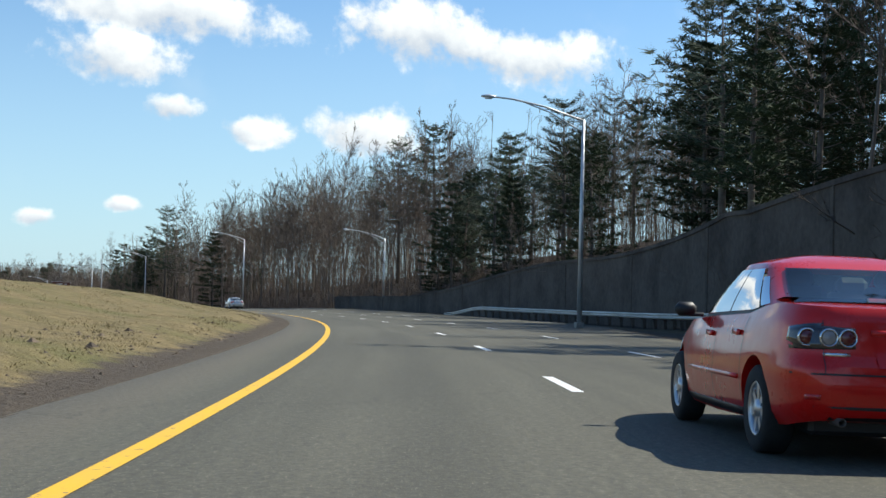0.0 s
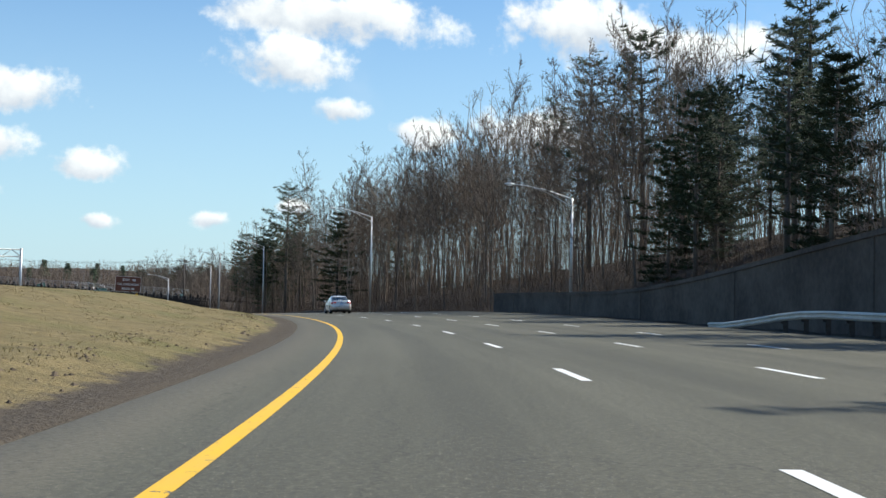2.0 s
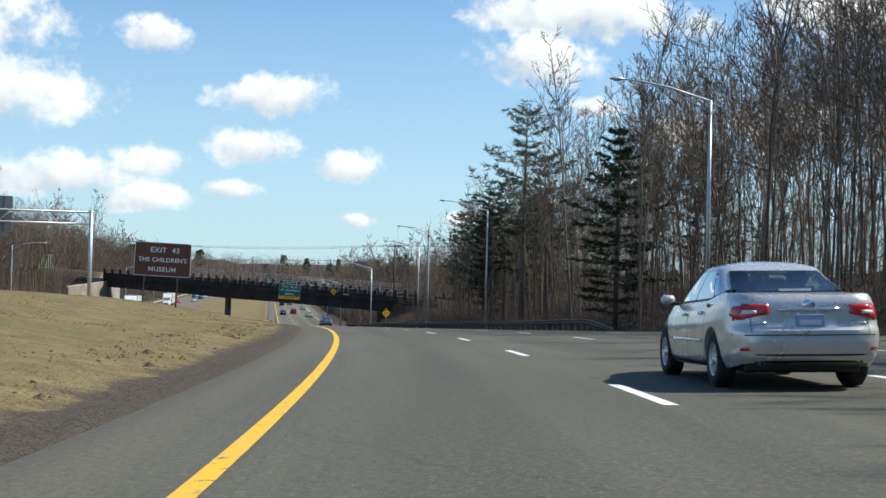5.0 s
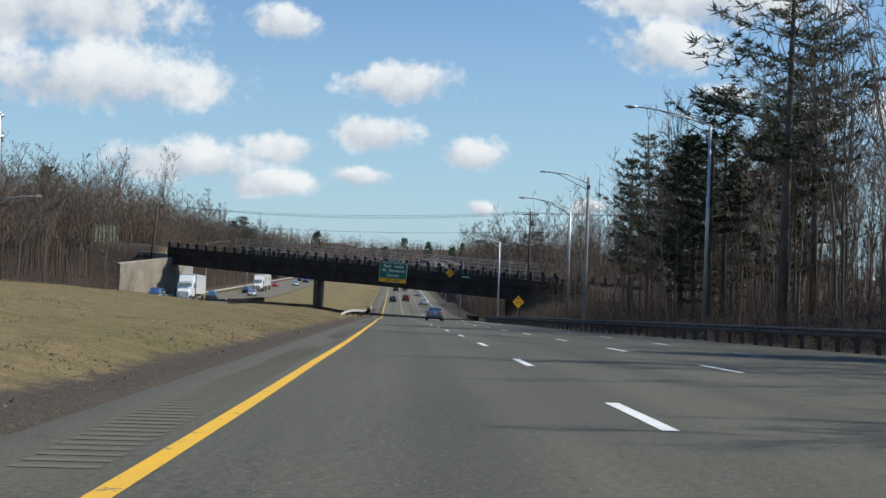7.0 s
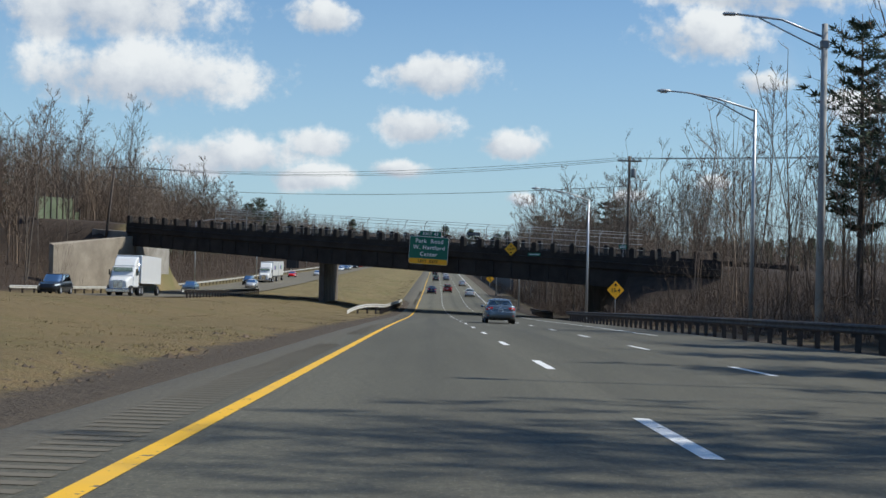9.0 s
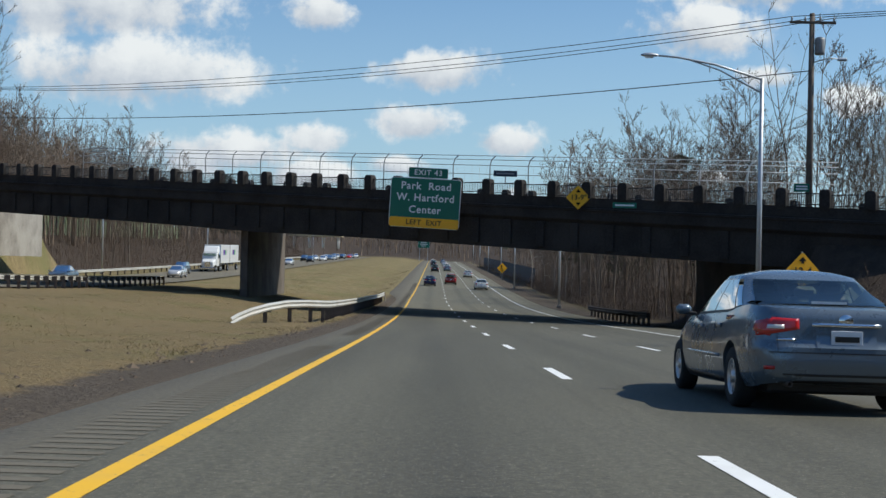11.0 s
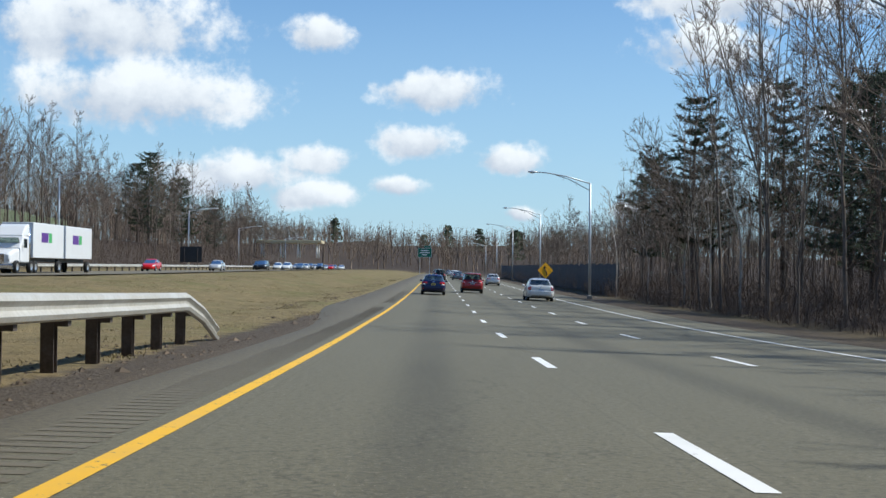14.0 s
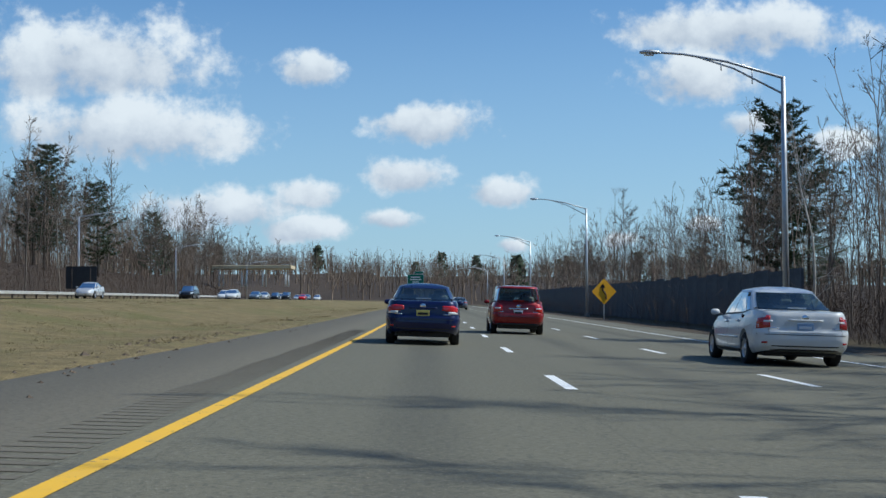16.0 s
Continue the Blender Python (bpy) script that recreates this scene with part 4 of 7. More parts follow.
# ---------------------------------------------------------------- lamps, poles and wires
def street_lamp(x, y, top, arm=4.6, turn=0.0, lift=0.9, group="street lamps", label="galvanised steel street lamp with a long truss arm"):
    g = floor_at(x, y)
    h = top - g
    lamp = thing("street_lamp", label, "street lamp", group, pose(x, y, g - 0.05, 0, 0, turn))
    part("base", box_mesh((0.42, 0.42, 0.35), (0, 0, 0.17), 0.04), CONCRETE, lamp, "square concrete footing")
    bar("pole", [(0, 0, 0.2), (0, 0, h * 0.5), (0, 0, h)], [0.125, 0.105, 0.08], GALVANISED, lamp, 10)
    bar("arm", [(0, 0, h - 0.05), (-arm * 0.45, 0, h + lift * 0.62), (-arm * 0.8, 0, h + lift * 0.93), (-arm, 0, h + lift)], [0.055, 0.05, 0.045, 0.04], GALVANISED, lamp, 6)
    bar("brace", [(0, 0, h - 0.65), (-arm * 0.4, 0, h + lift * 0.34), (-arm * 0.72, 0, h + lift * 0.86)], [0.04, 0.035, 0.03], GALVANISED, lamp, 6)
    for f in (0.25, 0.5):
        bar("strut", [(-arm * f, 0, h + lift * (f * 1.38) - (0.0 if f < 0.4 else 0.04)), (-arm * f, 0, h - 0.65 + (0.65 + lift * 0.86) * f / 0.72 - 0.12)], 0.022, GALVANISED, lamp, 5)
    v, f = [], []
    for k, (u, w, t) in enumerate(((0, 0.05, 0.05), (0.12, 0.10, 0.09), (0.35, 0.16, 0.12), (0.62, 0.15, 0.10), (0.78, 0.06, 0.05))):
        for i in range(8):
            a = 2 * math.pi * i / 8
            v.append((-arm - u + 0.05, w * math.cos(a), h + lift + t * math.sin(a) * (1.0 if math.sin(a) > 0 else 0.6)))
    for k in range(4):
        f += [(k * 8 + i, k * 8 + (i + 1) % 8, k * 8 + 8 + (i + 1) % 8, k * 8 + 8 + i) for i in range(8)]
    f += [tuple(range(8))[::-1], tuple(range(32, 40))]
    head = part("lamp_head", mesh_from("lamp_head", v, f, GALVANISED, True), None, lamp)
    part("lens", box_mesh((0.36, 0.2, 0.06), (-arm - 0.36, 0, h + lift - 0.08), 0.02), SIGN_WHITE, head, "clear lens")
    return lamp


LAMPS_RIGHT = ((34.5, 56.7, 9.2), (62.3, 148.4, 7.1), (63.6, 212.0, 8.9), (64.2, 288.0, 7.4), (62.4, 340.7, 4.6), (59.0, 391.0, 2.05),
               (57.0, 466.0, -0.95), (56.6, 541.5, -0.9), (57.8, 617.0, 0.0), (57.6, 690.0, 0.6), (57.4, 765.0, 0.8), (57.2, 850.0, 1.0))
for lx, ly, lz in LAMPS_RIGHT:
    street_lamp(lx, ly, lz, turn=float(np.degrees(HEAD[int(station_of(lx, ly)[0] + 200)])) * 0.8)
for lx, ly, lz in ((3.0, 345.0, 3.5), (2.8, 569.7, 1.5), (1.6, 647.0, 1.5), (-1.5, 719.5, 1.3), (-1.0, 800.0, 1.3), (2.0, 500.0, 2.0)):
    street_lamp(lx, ly, lz, 4.2, 180, 0.5, "lamps of the opposite carriageway", "galvanised steel street lamp beside the opposite carriageway")


def utility_pole(x, y, top, lean=0.0, transformer=True, arm=True, label="weathered wooden utility pole with crossarm", mat=None):
    g = floor_at(x, y)
    h = top - g
    pole = thing("utility_pole", label, "utility pole", at=pose(x, y, g, 0, lean, 0))
    bar("pole", [(0, 0, -0.3), (0, 0, h * 0.5), (0, 0, h)], [0.19, 0.16, 0.13], mat or WOOD_POLE, pole, 10)
    if arm:
        part("crossarm", box_mesh((2.4, 0.12, 0.14), (0, -0.15, h - 0.5), 0.01), WOOD_POLE, pole)
        for k in (-1.1, -0.4, 0.4, 1.1):
            bar("insulator", [(k, -0.15, h - 0.43), (k, -0.15, h - 0.34), (k, -0.15, h - 0.2)], [0.04, 0.06, 0.03], SIGN_BACK, pole, 8)
    if transformer:
        v, f = lathe([(0.0, -0.45), (0.24, -0.45), (0.26, -0.3), (0.26, 0.3), (0.24, 0.42), (0.08, 0.47), (0.0, 0.47)], 14, "Z")
        part("transformer", mesh_from("transformer", [(px + 0.42, py, pz + h - 1.7) for px, py, pz in v], f, SIGN_BACK, True), None, pole, "grey cylindrical transformer")
        bar("lamp_arm", [(0, 0, h - 2.6), (0.9, 0, h - 2.3), (1.4, 0, h - 2.35)], 0.03, GALVANISED, pole, 6)
        part("lamp_head", box_mesh((0.5, 0.22, 0.16), (1.6, 0, h - 2.38), 0.05), GALVANISED, pole)
    return pole


utility_pole(64.2, 402.0, 7.0)
tall = utility_pole(62.3, 327.5, 6.8, transformer=False, arm=False, label="tall silver-grey weathered pole with a lamp arm",
                    mat=material("silver_weathered_wood", (0.46, 0.45, 0.43), (0.30, 0.29, 0.27), 1.2, 14, 0.5, 0.8))
gg = floor_at(62.3, 327.5)
bar("arm", [(0, 0, 6.8 - gg - 0.6), (-1.9, 0, 6.8 - gg + 0.15), (-4.0, 0, 6.8 - gg + 0.35)], 0.05, GALVANISED, tall, 6)
bar("brace", [(0, 0, 6.8 - gg - 1.2), (-2.9, 0, 6.8 - gg + 0.2)], 0.035, GALVANISED, tall, 6)
part("lamp_head", box_mesh((0.6, 0.25, 0.16), (-4.2, 0, 6.8 - gg + 0.35), 0.06), GALVANISED, tall)
part("collar", box_mesh((0.34, 0.34, 0.35), (0, 0, 6.8 - gg - 0.9), 0.03), SIGN_BACK, tall)
utility_pole(-0.5, 449.0, 8.2, 6.0, False, True, "leaning wooden utility pole beside the overpass")


def wire(a, b, sag, r=0.022):
    a, b = Vector(a), Vector(b)
    pts = []
    for k in range(19):
        t = k / 18
        p = a.lerp(b, t)
        p.z -= sag * 4 * t * (1 - t)
        pts.append(p)
    ob = bar("overhead_wire", pts, r, BLACK_STEEL, None, 4)
    return tagged(ob, "thin black overhead wire strung above the overpass", "wire", "overhead wires")


for ox, oz in ((-1.1, -0.2), (0.4, -0.2), (1.1, -0.25)):
    wire((64.2 + ox, 401.9, 7.0 + oz), (1.0 + ox, 449.0, 8.1 + oz), 1.3 + 0.15 * ox)
    wire((64.2 + ox, 401.9, 7.0 + oz), (130 + ox, 358, 8.5 + oz), 1.0)
wire((64.2, 401.9, 4.0), (0.2, 449.0, 5.4), 1.1, 0.03)


# ---------------------------------------------------------------- guardrails
def w_beam(pts, name="rail", h=0.72):
    """A W-shaped rail swept along points on the ground; heights are added."""
    prof = ((0.0, -0.155), (0.05, -0.13), (0.075, -0.075), (0.02, -0.02), (0.02, 0.02), (0.075, 0.075), (0.05, 0.13), (0.0, 0.155))
    verts, faces = [], []
    for i, p in enumerate(pts):
        d = (pts[min(i + 1, len(pts) - 1)] - pts[max(0, i - 1)])
        d.z = 0
        d.normalize()
        n = Vector((d.y, -d.x, 0))
        for o, z in prof + tuple((q - 0.006, w) for q, w in prof[::-1]):
            verts.append(p + n * o + Vector((0, 0, z + (h[i] if isinstance(h, list) else h))))
    m = 16
    for i in range(len(pts) - 1):
        for j in range(m):
            faces.append((i * m + j, i * m + (j + 1) % m, (i + 1) * m + (j + 1) % m, (i + 1) * m + j))
    faces += [tuple(range(m)), tuple(range(len(verts) - m, len(verts)))[::-1]]
    return verts, faces


def guardrail(stations, place, heights, label, side=1, post_every=1.9, mat=None):
    """A rail with posts; place(s) gives the metres right of the driven line."""
    rail = thing("guardrail", label, "guardrail")
    pts = [spot(s, place(s)) for s in stations]
    hs = [heights(s) for s in stations]
    if side < 0:
        v, f = w_beam(pts[::-1], h=hs[::-1])
    else:
        v, f = w_beam(pts, h=hs)
    part("rail", mesh_from("rail", v, f, mat or RAIL_STEEL, False), None, rail, "weathered W-shaped steel rail")
    share = None
    for s in np.arange(stations[0] + 1.0, stations[-1], post_every):
        h = heights(s)
        if h < 0.45:
            continue
        if share is None:
            bm = bmesh.new()
            box(bm, (0.15, 0.015, 1.0), (0, -0.07, 0.28))
            box(bm, (0.15, 0.015, 1.0), (0, 0.07, 0.28))
            box(bm, (0.015, 0.13, 1.0), (0, 0, 0.28))
            box(bm, (0.16, 0.13, 0.3), (0.15 * side, 0, 0.62))
            share = bpy.data.meshes.new("post")
            bm.to_mesh(share)
            bm.free()
            share.materials.append(POST_STEEL)
        p = new("post", share)
        p.parent = rail
        q = spot(s, place(s) - 0.24 * side)
        p.matrix_basis = Matrix.Translation((q.x, q.y, q.z + h - 0.70)) @ Matrix.Rotation(heading(s), 4, "Z")
    return rail


guardrail(list(np.arange(387.0, 460.6, 1.5)), lambda s: -4.45 - 2.7 * float(smooth(398, 388, s)) + 0.3 * float(smooth(430, 450, s)),
          lambda s: 0.70 * float(smooth(386, 394, s)) * (1 - 0.88 * float(smooth(458.0, 460.4, s))) + 0.04,
          "galvanised W-beam guardrail along the median with turned-down end")
guardrail(list(np.arange(52.0, 120.1, 2.0)), lambda s: float(right_edge(s)) + 1.6 + 2.4 * float(smooth(88, 66, s)) - 0.6 * float(smooth(95, 120, s)), lambda s: 0.72 * (1 - float(smooth(108, 120, s))) + 0.04,
          "steel guardrail before the retaining wall with turned-down end", -1)
guardrail(list(np.arange(-60.0, 52.1, 2.0)), lambda s: float(right_edge(s)) + 4.0 + 3.6 * float(smooth(56, 26, s)), lambda s: 0.72,
          "steel guardrail on the grass verge beside the woods", -1)
guardrail(list(np.arange(232.0, 398.1, 2.0)), lambda s: float(right_edge(s)) + 0.6 + float(along(s)[5]), lambda s: 0.70 * float(smooth(230, 240, s)) + 0.03,
          "brown weathered guardrail along the outer shoulder", -1, mat=POST_STEEL)
guardrail(list(np.arange(418.0, 446.1, 2.0)), lambda s: float(right_edge(s)) + 1.0, lambda s: 0.70,
          "brown weathered guardrail beyond the overpass", -1, mat=POST_STEEL)
guardrail(list(np.arange(405.0, 462.1, 2.0)), lambda s: -24.4, lambda s: 0.70, "galvanised guardrail beside the opposite carriageway", -1)
guardrail(list(np.arange(400.0, 760.1, 4.0)), lambda s: -39.7, lambda s: 0.70, "long guardrail behind the opposite carriageway", 1, 3.8)
guardrail(list(np.arange(255.0, 395.1, 4.0)), lambda s: -39.7, lambda s: 0.70, "guardrail on the far side of the opposite carriageway", 1, 3.8)


# ---------------------------------------------------------------- retaining wall, sound wall, gantry
def build_walls():
    wall = thing("retaining_wall", "shaded concrete retaining wall with pilaster joints below the woods", "wall", kind="structure")
    verts, faces = [], []
    rows = np.arange(14.0, 176.1, 3.0)

    def top_of(s):
        return 4.6 - 2.9 * float(smooth(95, 150, s)) + 1.6 * float(smooth(90, 40, s))

    def wall_at(s):
        return float(right_edge(s)) + 4.1 + 5.5 * float(smooth(80, 30, s))
    for s in rows:
        v = wall_at(s)
        base = spot(s, v, -0.6)
        up = top_of(s)
        for dv, z in ((0, base.z), (0, base.z + up + 0.4), (-0.08, base.z + up + 0.4), (-0.08, base.z + up + 0.62), (0.5, base.z + up + 0.62), (0.5, base.z)):
            p = spot(s, v + dv)
            verts.append((p.x, p.y, z))
    m = 6
    for i in range(len(rows) - 1):
        for j in range(m):
            faces.append((i * m + j, (i + 1) * m + j, (i + 1) * m + (j + 1) % m, i * m + (j + 1) % m))
    faces += [tuple(range(m)), tuple(range(len(verts) - m, len(verts)))[::-1]]
    part("wall_face", mesh_from("wall_face", verts, faces, BROWN_CONCRETE), None, wall)
    for s in np.arange(20, 174, 15.0):
        v = wall_at(s) + 0.03
        p = spot(s, v)
        h = top_of(s)
        ob = part("pilaster", box_mesh((0.16, 0.34, h + 0.4), (0, 0, h / 2 - 0.4), 0.03), BROWN_CONCRETE, wall)
        ob.matrix_basis = Matrix.Translation(p) @ Matrix.Rotation(heading(s), 4, "Z")
    # sound barrier of green planks between posts on the far bank
    barrier = thing("sound_wall", "olive green sound barrier with dark posts on the far bank", "wall", kind="structure")
    olive = material("olive_planks", (0.16, 0.19, 0.105), (0.085, 0.105, 0.06), 0.6, 7, 0.5, 0.8)
    for k, s in enumerate(np.arange(470, 640, 3.2)):
        step = 0.5 * (k // 6 % 3)
        p = spot(s, -58.0)
        z = spot(s, -58, 0).z
        ob = part("panel", box_mesh((0.16, 3.0, 3.4), (0, 0, 1.6 - step * 0.6), 0.02), olive, barrier)
        ob.matrix_basis = Matrix.Translation((p.x, p.y, z)) @ Matrix.Rotation(heading(s), 4, "Z")
        ob = part("post", box_mesh((0.3, 0.3, 4.2), (0.1, 1.6, 1.8 - step * 0.6)), POST_STEEL, barrier)
        ob.matrix_basis = Matrix.Translation((p.x, p.y, z)) @ Matrix.Rotation(heading(s), 4, "Z")
    # grey fence behind the shoulder far down the road
    fence = thing("far_fence", "long blue-grey panel fence along the outer verge", "fence", kind="structure")
    # blue-grey, taken darker to include the shade of the trees
    grey = material("shaded_bluegrey_panels", (0.085, 0.093, 0.102), (0.045, 0.049, 0.055), 0.3, 4, 0.6, 0.85)
    for s in np.arange(562, 790, 3.0):
        p = spot(s, 17.2)
        ob = part("panel", box_mesh((0.12, 2.96, 3.1 + 0.15 * math.sin(s)), (0, 0, 1.5)), grey, fence)
        ob.matrix_basis = Matrix.Translation(p) @ Matrix.Rotation(heading(s), 4, "Z")


build_walls()


def build_gantry():
    x, y, top = 23.2, 280.0, 5.4
    g = floor_at(x, y)
    gantry = thing("sign_gantry", "galvanised truss sign gantry over the opposite carriageway", "gantry", at=pose(x, y, 0, 0, 0, 4))
    for px in (0, -27.0):
        for py in (-0.45, 0.45):
            gz = floor_at(x + px, y)
            bar("post", [(px, py, gz - 0.4), (px, py, top + 0.2)], 0.17, GALVANISED, gantry, 8)
        bar("cross_tie", [(px, -0.45, g + 3), (px, 0.45, top - 1.4)], 0.05, GALVANISED, gantry, 6)
    for py in (-0.45, 0.45):
        for z in (top, top - 1.15):
            bar("chord", [(0.3, py, z), (-27.3, py, z)], 0.085, GALVANISED, gantry, 6)
        k = 0
        for px in np.arange(0, -27, -1.5):
            za, zb = (top, top - 1.15) if k % 2 else (top - 1.15, top)
            bar("lattice", [(px, py, za), (px - 1.5, py, zb)], 0.045, GALVANISED, gantry, 5)
            k += 1
    for px, w, h in ((-9.6, 4.0, 3.6), (-16.0, 4.8, 3.0), (-22.5, 4.0, 3.0)):
        back = part("sign_back", rounded_panel(w, h, 0.15, 0.06), SIGN_BACK, gantry, "dull grey back of a road sign")
        back.matrix_basis = pose(px, 0.75, top - 0.4)
        for q in (-w * 0.3, w * 0.3):
            part("stiffener", box_mesh((0.1, 0.12, h * 0.96), (q, -0.08, 0)), POST_STEEL, back)


build_gantry()


def small_sign_back(x, y, w, h, up):
    g = floor_at(x, y)
    ob = thing("roadside_sign", "dark back of a roadside sign on two posts across the median", "road sign", at=pose(x, y, g))
    part("board", rounded_panel(w, h, 0.1, 0.04), BLACK_STEEL, ob).matrix_basis = pose(0, 0, up)
    for q in (-w * 0.3, w * 0.3):
        part("post", box_mesh((0.1, 0.1, up + h * 0.4), (q, -0.08, (up + h * 0.4) / 2)), POST_STEEL, ob)


small_sign_back(2.2, 646.0, 3.6, 2.6, 2.6)


def build_canopy():
    x, y = -11.0, 812.0
    g = floor_at(x, y)
    c = thing("fuel_canopy", "small cream flat canopy on columns beside the far road", "canopy", at=pose(x + 10, y, g))
    cream = material("cream_fascia", (0.62, 0.50, 0.30), (0.45, 0.36, 0.22), 0.5, 5, 0.4, 0.6)
    part("roof", box_mesh((19, 9, 0.8), (0, 0, 4.6), 0.05), cream, c)
    for px in (-8, -2.5, 2.5, 8):
        for py in (-3, 3):
            bar("column", [(px, py, 0), (px, py, 4.3)], 0.2, SIGN_WHITE, c, 8)


build_canopy()


# ---------------------------------------------------------------- trees
def skeleton_tree(rng, height, fork=0.45, leaders=3, nodes=(5, 5, 3, 2), limbs=2.3, branchlets=2.5, twigs=4.6, spread=0.24, thick=0.0052, open_up=0.36, dead=7, wild=1.0, stems=1):
    """Segments (start, end, radius, radius, level) of a bare tree: trunk, forked leaders, limbs, branchlets and twigs."""
    segs = []

    def aside(d, tilt, rise):
        a = rng.uniform(0, 2 * math.pi)
        u = d.orthogonal().normalized()
        return (d * math.cos(tilt) + (u * math.cos(a) + d.cross(u) * math.sin(a)) * math.sin(tilt) + Vector((0, 0, rise))).normalized()

    def shoot(p, d, length, ra, rb, pieces, level, bend, rise):
        q, out = p.copy(), []
        for k in range(pieces):
            d = (d + Vector((rng.uniform(-1, 1), rng.uniform(-1, 1), rng.uniform(-1, 1))) * bend * wild + Vector((0, 0, rise))).normalized()
            e = q + d * (length / pieces)
            segs.append((q, e, ra + (rb - ra) * k / pieces, ra + (rb - ra) * (k + 1) / pieces, level))
            q = e
            out.append((e, d, ra + (rb - ra) * (k + 1) / pieces, (k + 1) / pieces))
        return out

    def count(n):
        return int(n * rng.uniform(0.6, 1.4) + rng.random())

    def clothe(limb, length):
        """Branchlets and twigs along a limb."""
        for e, d, r, f in limb:
            for _ in range(count(branchlets)):
                ln = length * rng.uniform(0.26, 0.5) * (1.15 - 0.5 * f)
                small = shoot(e, aside(d, rng.uniform(0.35, 0.95), 0.16), ln, max(r * 0.5, 0.0009 * height), 0.0005 * height, nodes[3], 2, 0.18, 0.06)
                for e2, d2, r2, f2 in small:
                    for _ in range(count(twigs)):
                        tip = e2 + aside(d2, rng.uniform(0.2, 0.9), 0.18) * ln * rng.uniform(0.3, 0.75)
                        segs.append((e2, tip, 0.0006 * height, 0.0, 3))
    r0 = height * thick
    for stem in range(stems):
        lean = Vector((rng.uniform(-0.06, 0.06), rng.uniform(-0.06, 0.06), 1)) if stems == 1 else Vector((rng.uniform(-0.4, 0.4), rng.uniform(-0.4, 0.4), 1))
        trunk = shoot(Vector((rng.uniform(-0.03, 0.03) * height * (stems > 1), rng.uniform(-0.03, 0.03) * height * (stems > 1), -0.02 * height)), lean.normalized(), height * (fork + 0.02), r0, r0 * 0.72, nodes[0], 0, 0.045, 0.03)
        top, d0, rt, _ = trunk[-1]
        for e, d, r, f in trunk[1:]:
            if rng.random() < dead / max(1, len(trunk)):
                ln = height * rng.uniform(0.05, 0.13)
                clothe(shoot(e, aside(d, rng.uniform(0.9, 1.5), 0.1), ln, 0.0022 * height, 0.0008 * height, 2, 1, 0.15, 0.05), ln)
        for k in range(leaders):
            tilt = rng.uniform(0.02, 0.16) if k == 0 else rng.uniform(0.5, 1.0) * open_up
            ln = height * (1 - fork) * (rng.uniform(0.94, 1.04) if k == 0 else rng.uniform(0.68, 0.98))
            lead = shoot(top, aside(d0, tilt, 0.0), ln, rt * (0.78 if k == 0 else 0.58), 0.0011 * height, nodes[1], 0, 0.07, 0.05)
            for e, d, r, f in lead:
                for _ in range(count(limbs)):
                    length = height * spread * (1.12 - 0.8 * f) * rng.uniform(0.6, 1.15)
                    clothe(shoot(e, aside(d, rng.uniform(0.5, 1.05), 0.05), length, max(r * 0.5, 0.0015 * height), 0.0007 * height, nodes[2], 1, 0.14, 0.07), length)
    return segs


def segs_mesh(name, segs, mat, sides_of=lambda level: 5 if level == 0 else 3, level_ok=lambda level: True):
    verts, faces = [], []
    for p, q, ra, rb, level in segs:
        if not level_ok(level):
            continue
        n = sides_of(level)
        d = (q - p).normalized()
        u = d.orthogonal().normalized()
        w = d.cross(u)
        k = len(verts)
        if level >= 3:
            # the finest twigs taper from a flat root to a point
            flat = u * math.cos(k) + w * math.sin(k)
            verts += [p - flat * ra, p + flat * ra, q]
            faces.append((k, k + 1, k + 2))
            continue
        for base, r in ((p, ra), (q, rb)):
            for i in range(n):
                a = 2 * math.pi * i / n
                verts.append(base + (u * math.cos(a) + w * math.sin(a)) * r)
        faces += [(k + i, k + (i + 1) % n, k + n + (i + 1) % n, k + n + i) for i in range(n)]
    return mesh_from(name, verts, faces, mat, True)


def make_bare(seed, height, label, bark=None, **kw):
    rng = random.Random(seed)
    segs = skeleton_tree(rng, height, **kw)
    t = thing("bare_tree", label, "tree", "roadside trees", pose(0, 0, -400))
    part("trunk", segs_mesh("trunk", segs, bark or BARK, level_ok=lambda l: l == 0, sides_of=lambda l: 5), None, t)
    part("crown", segs_mesh("crown", segs, TWIGS if bark is None else bark, level_ok=lambda l: l > 0), None, t)
    return t


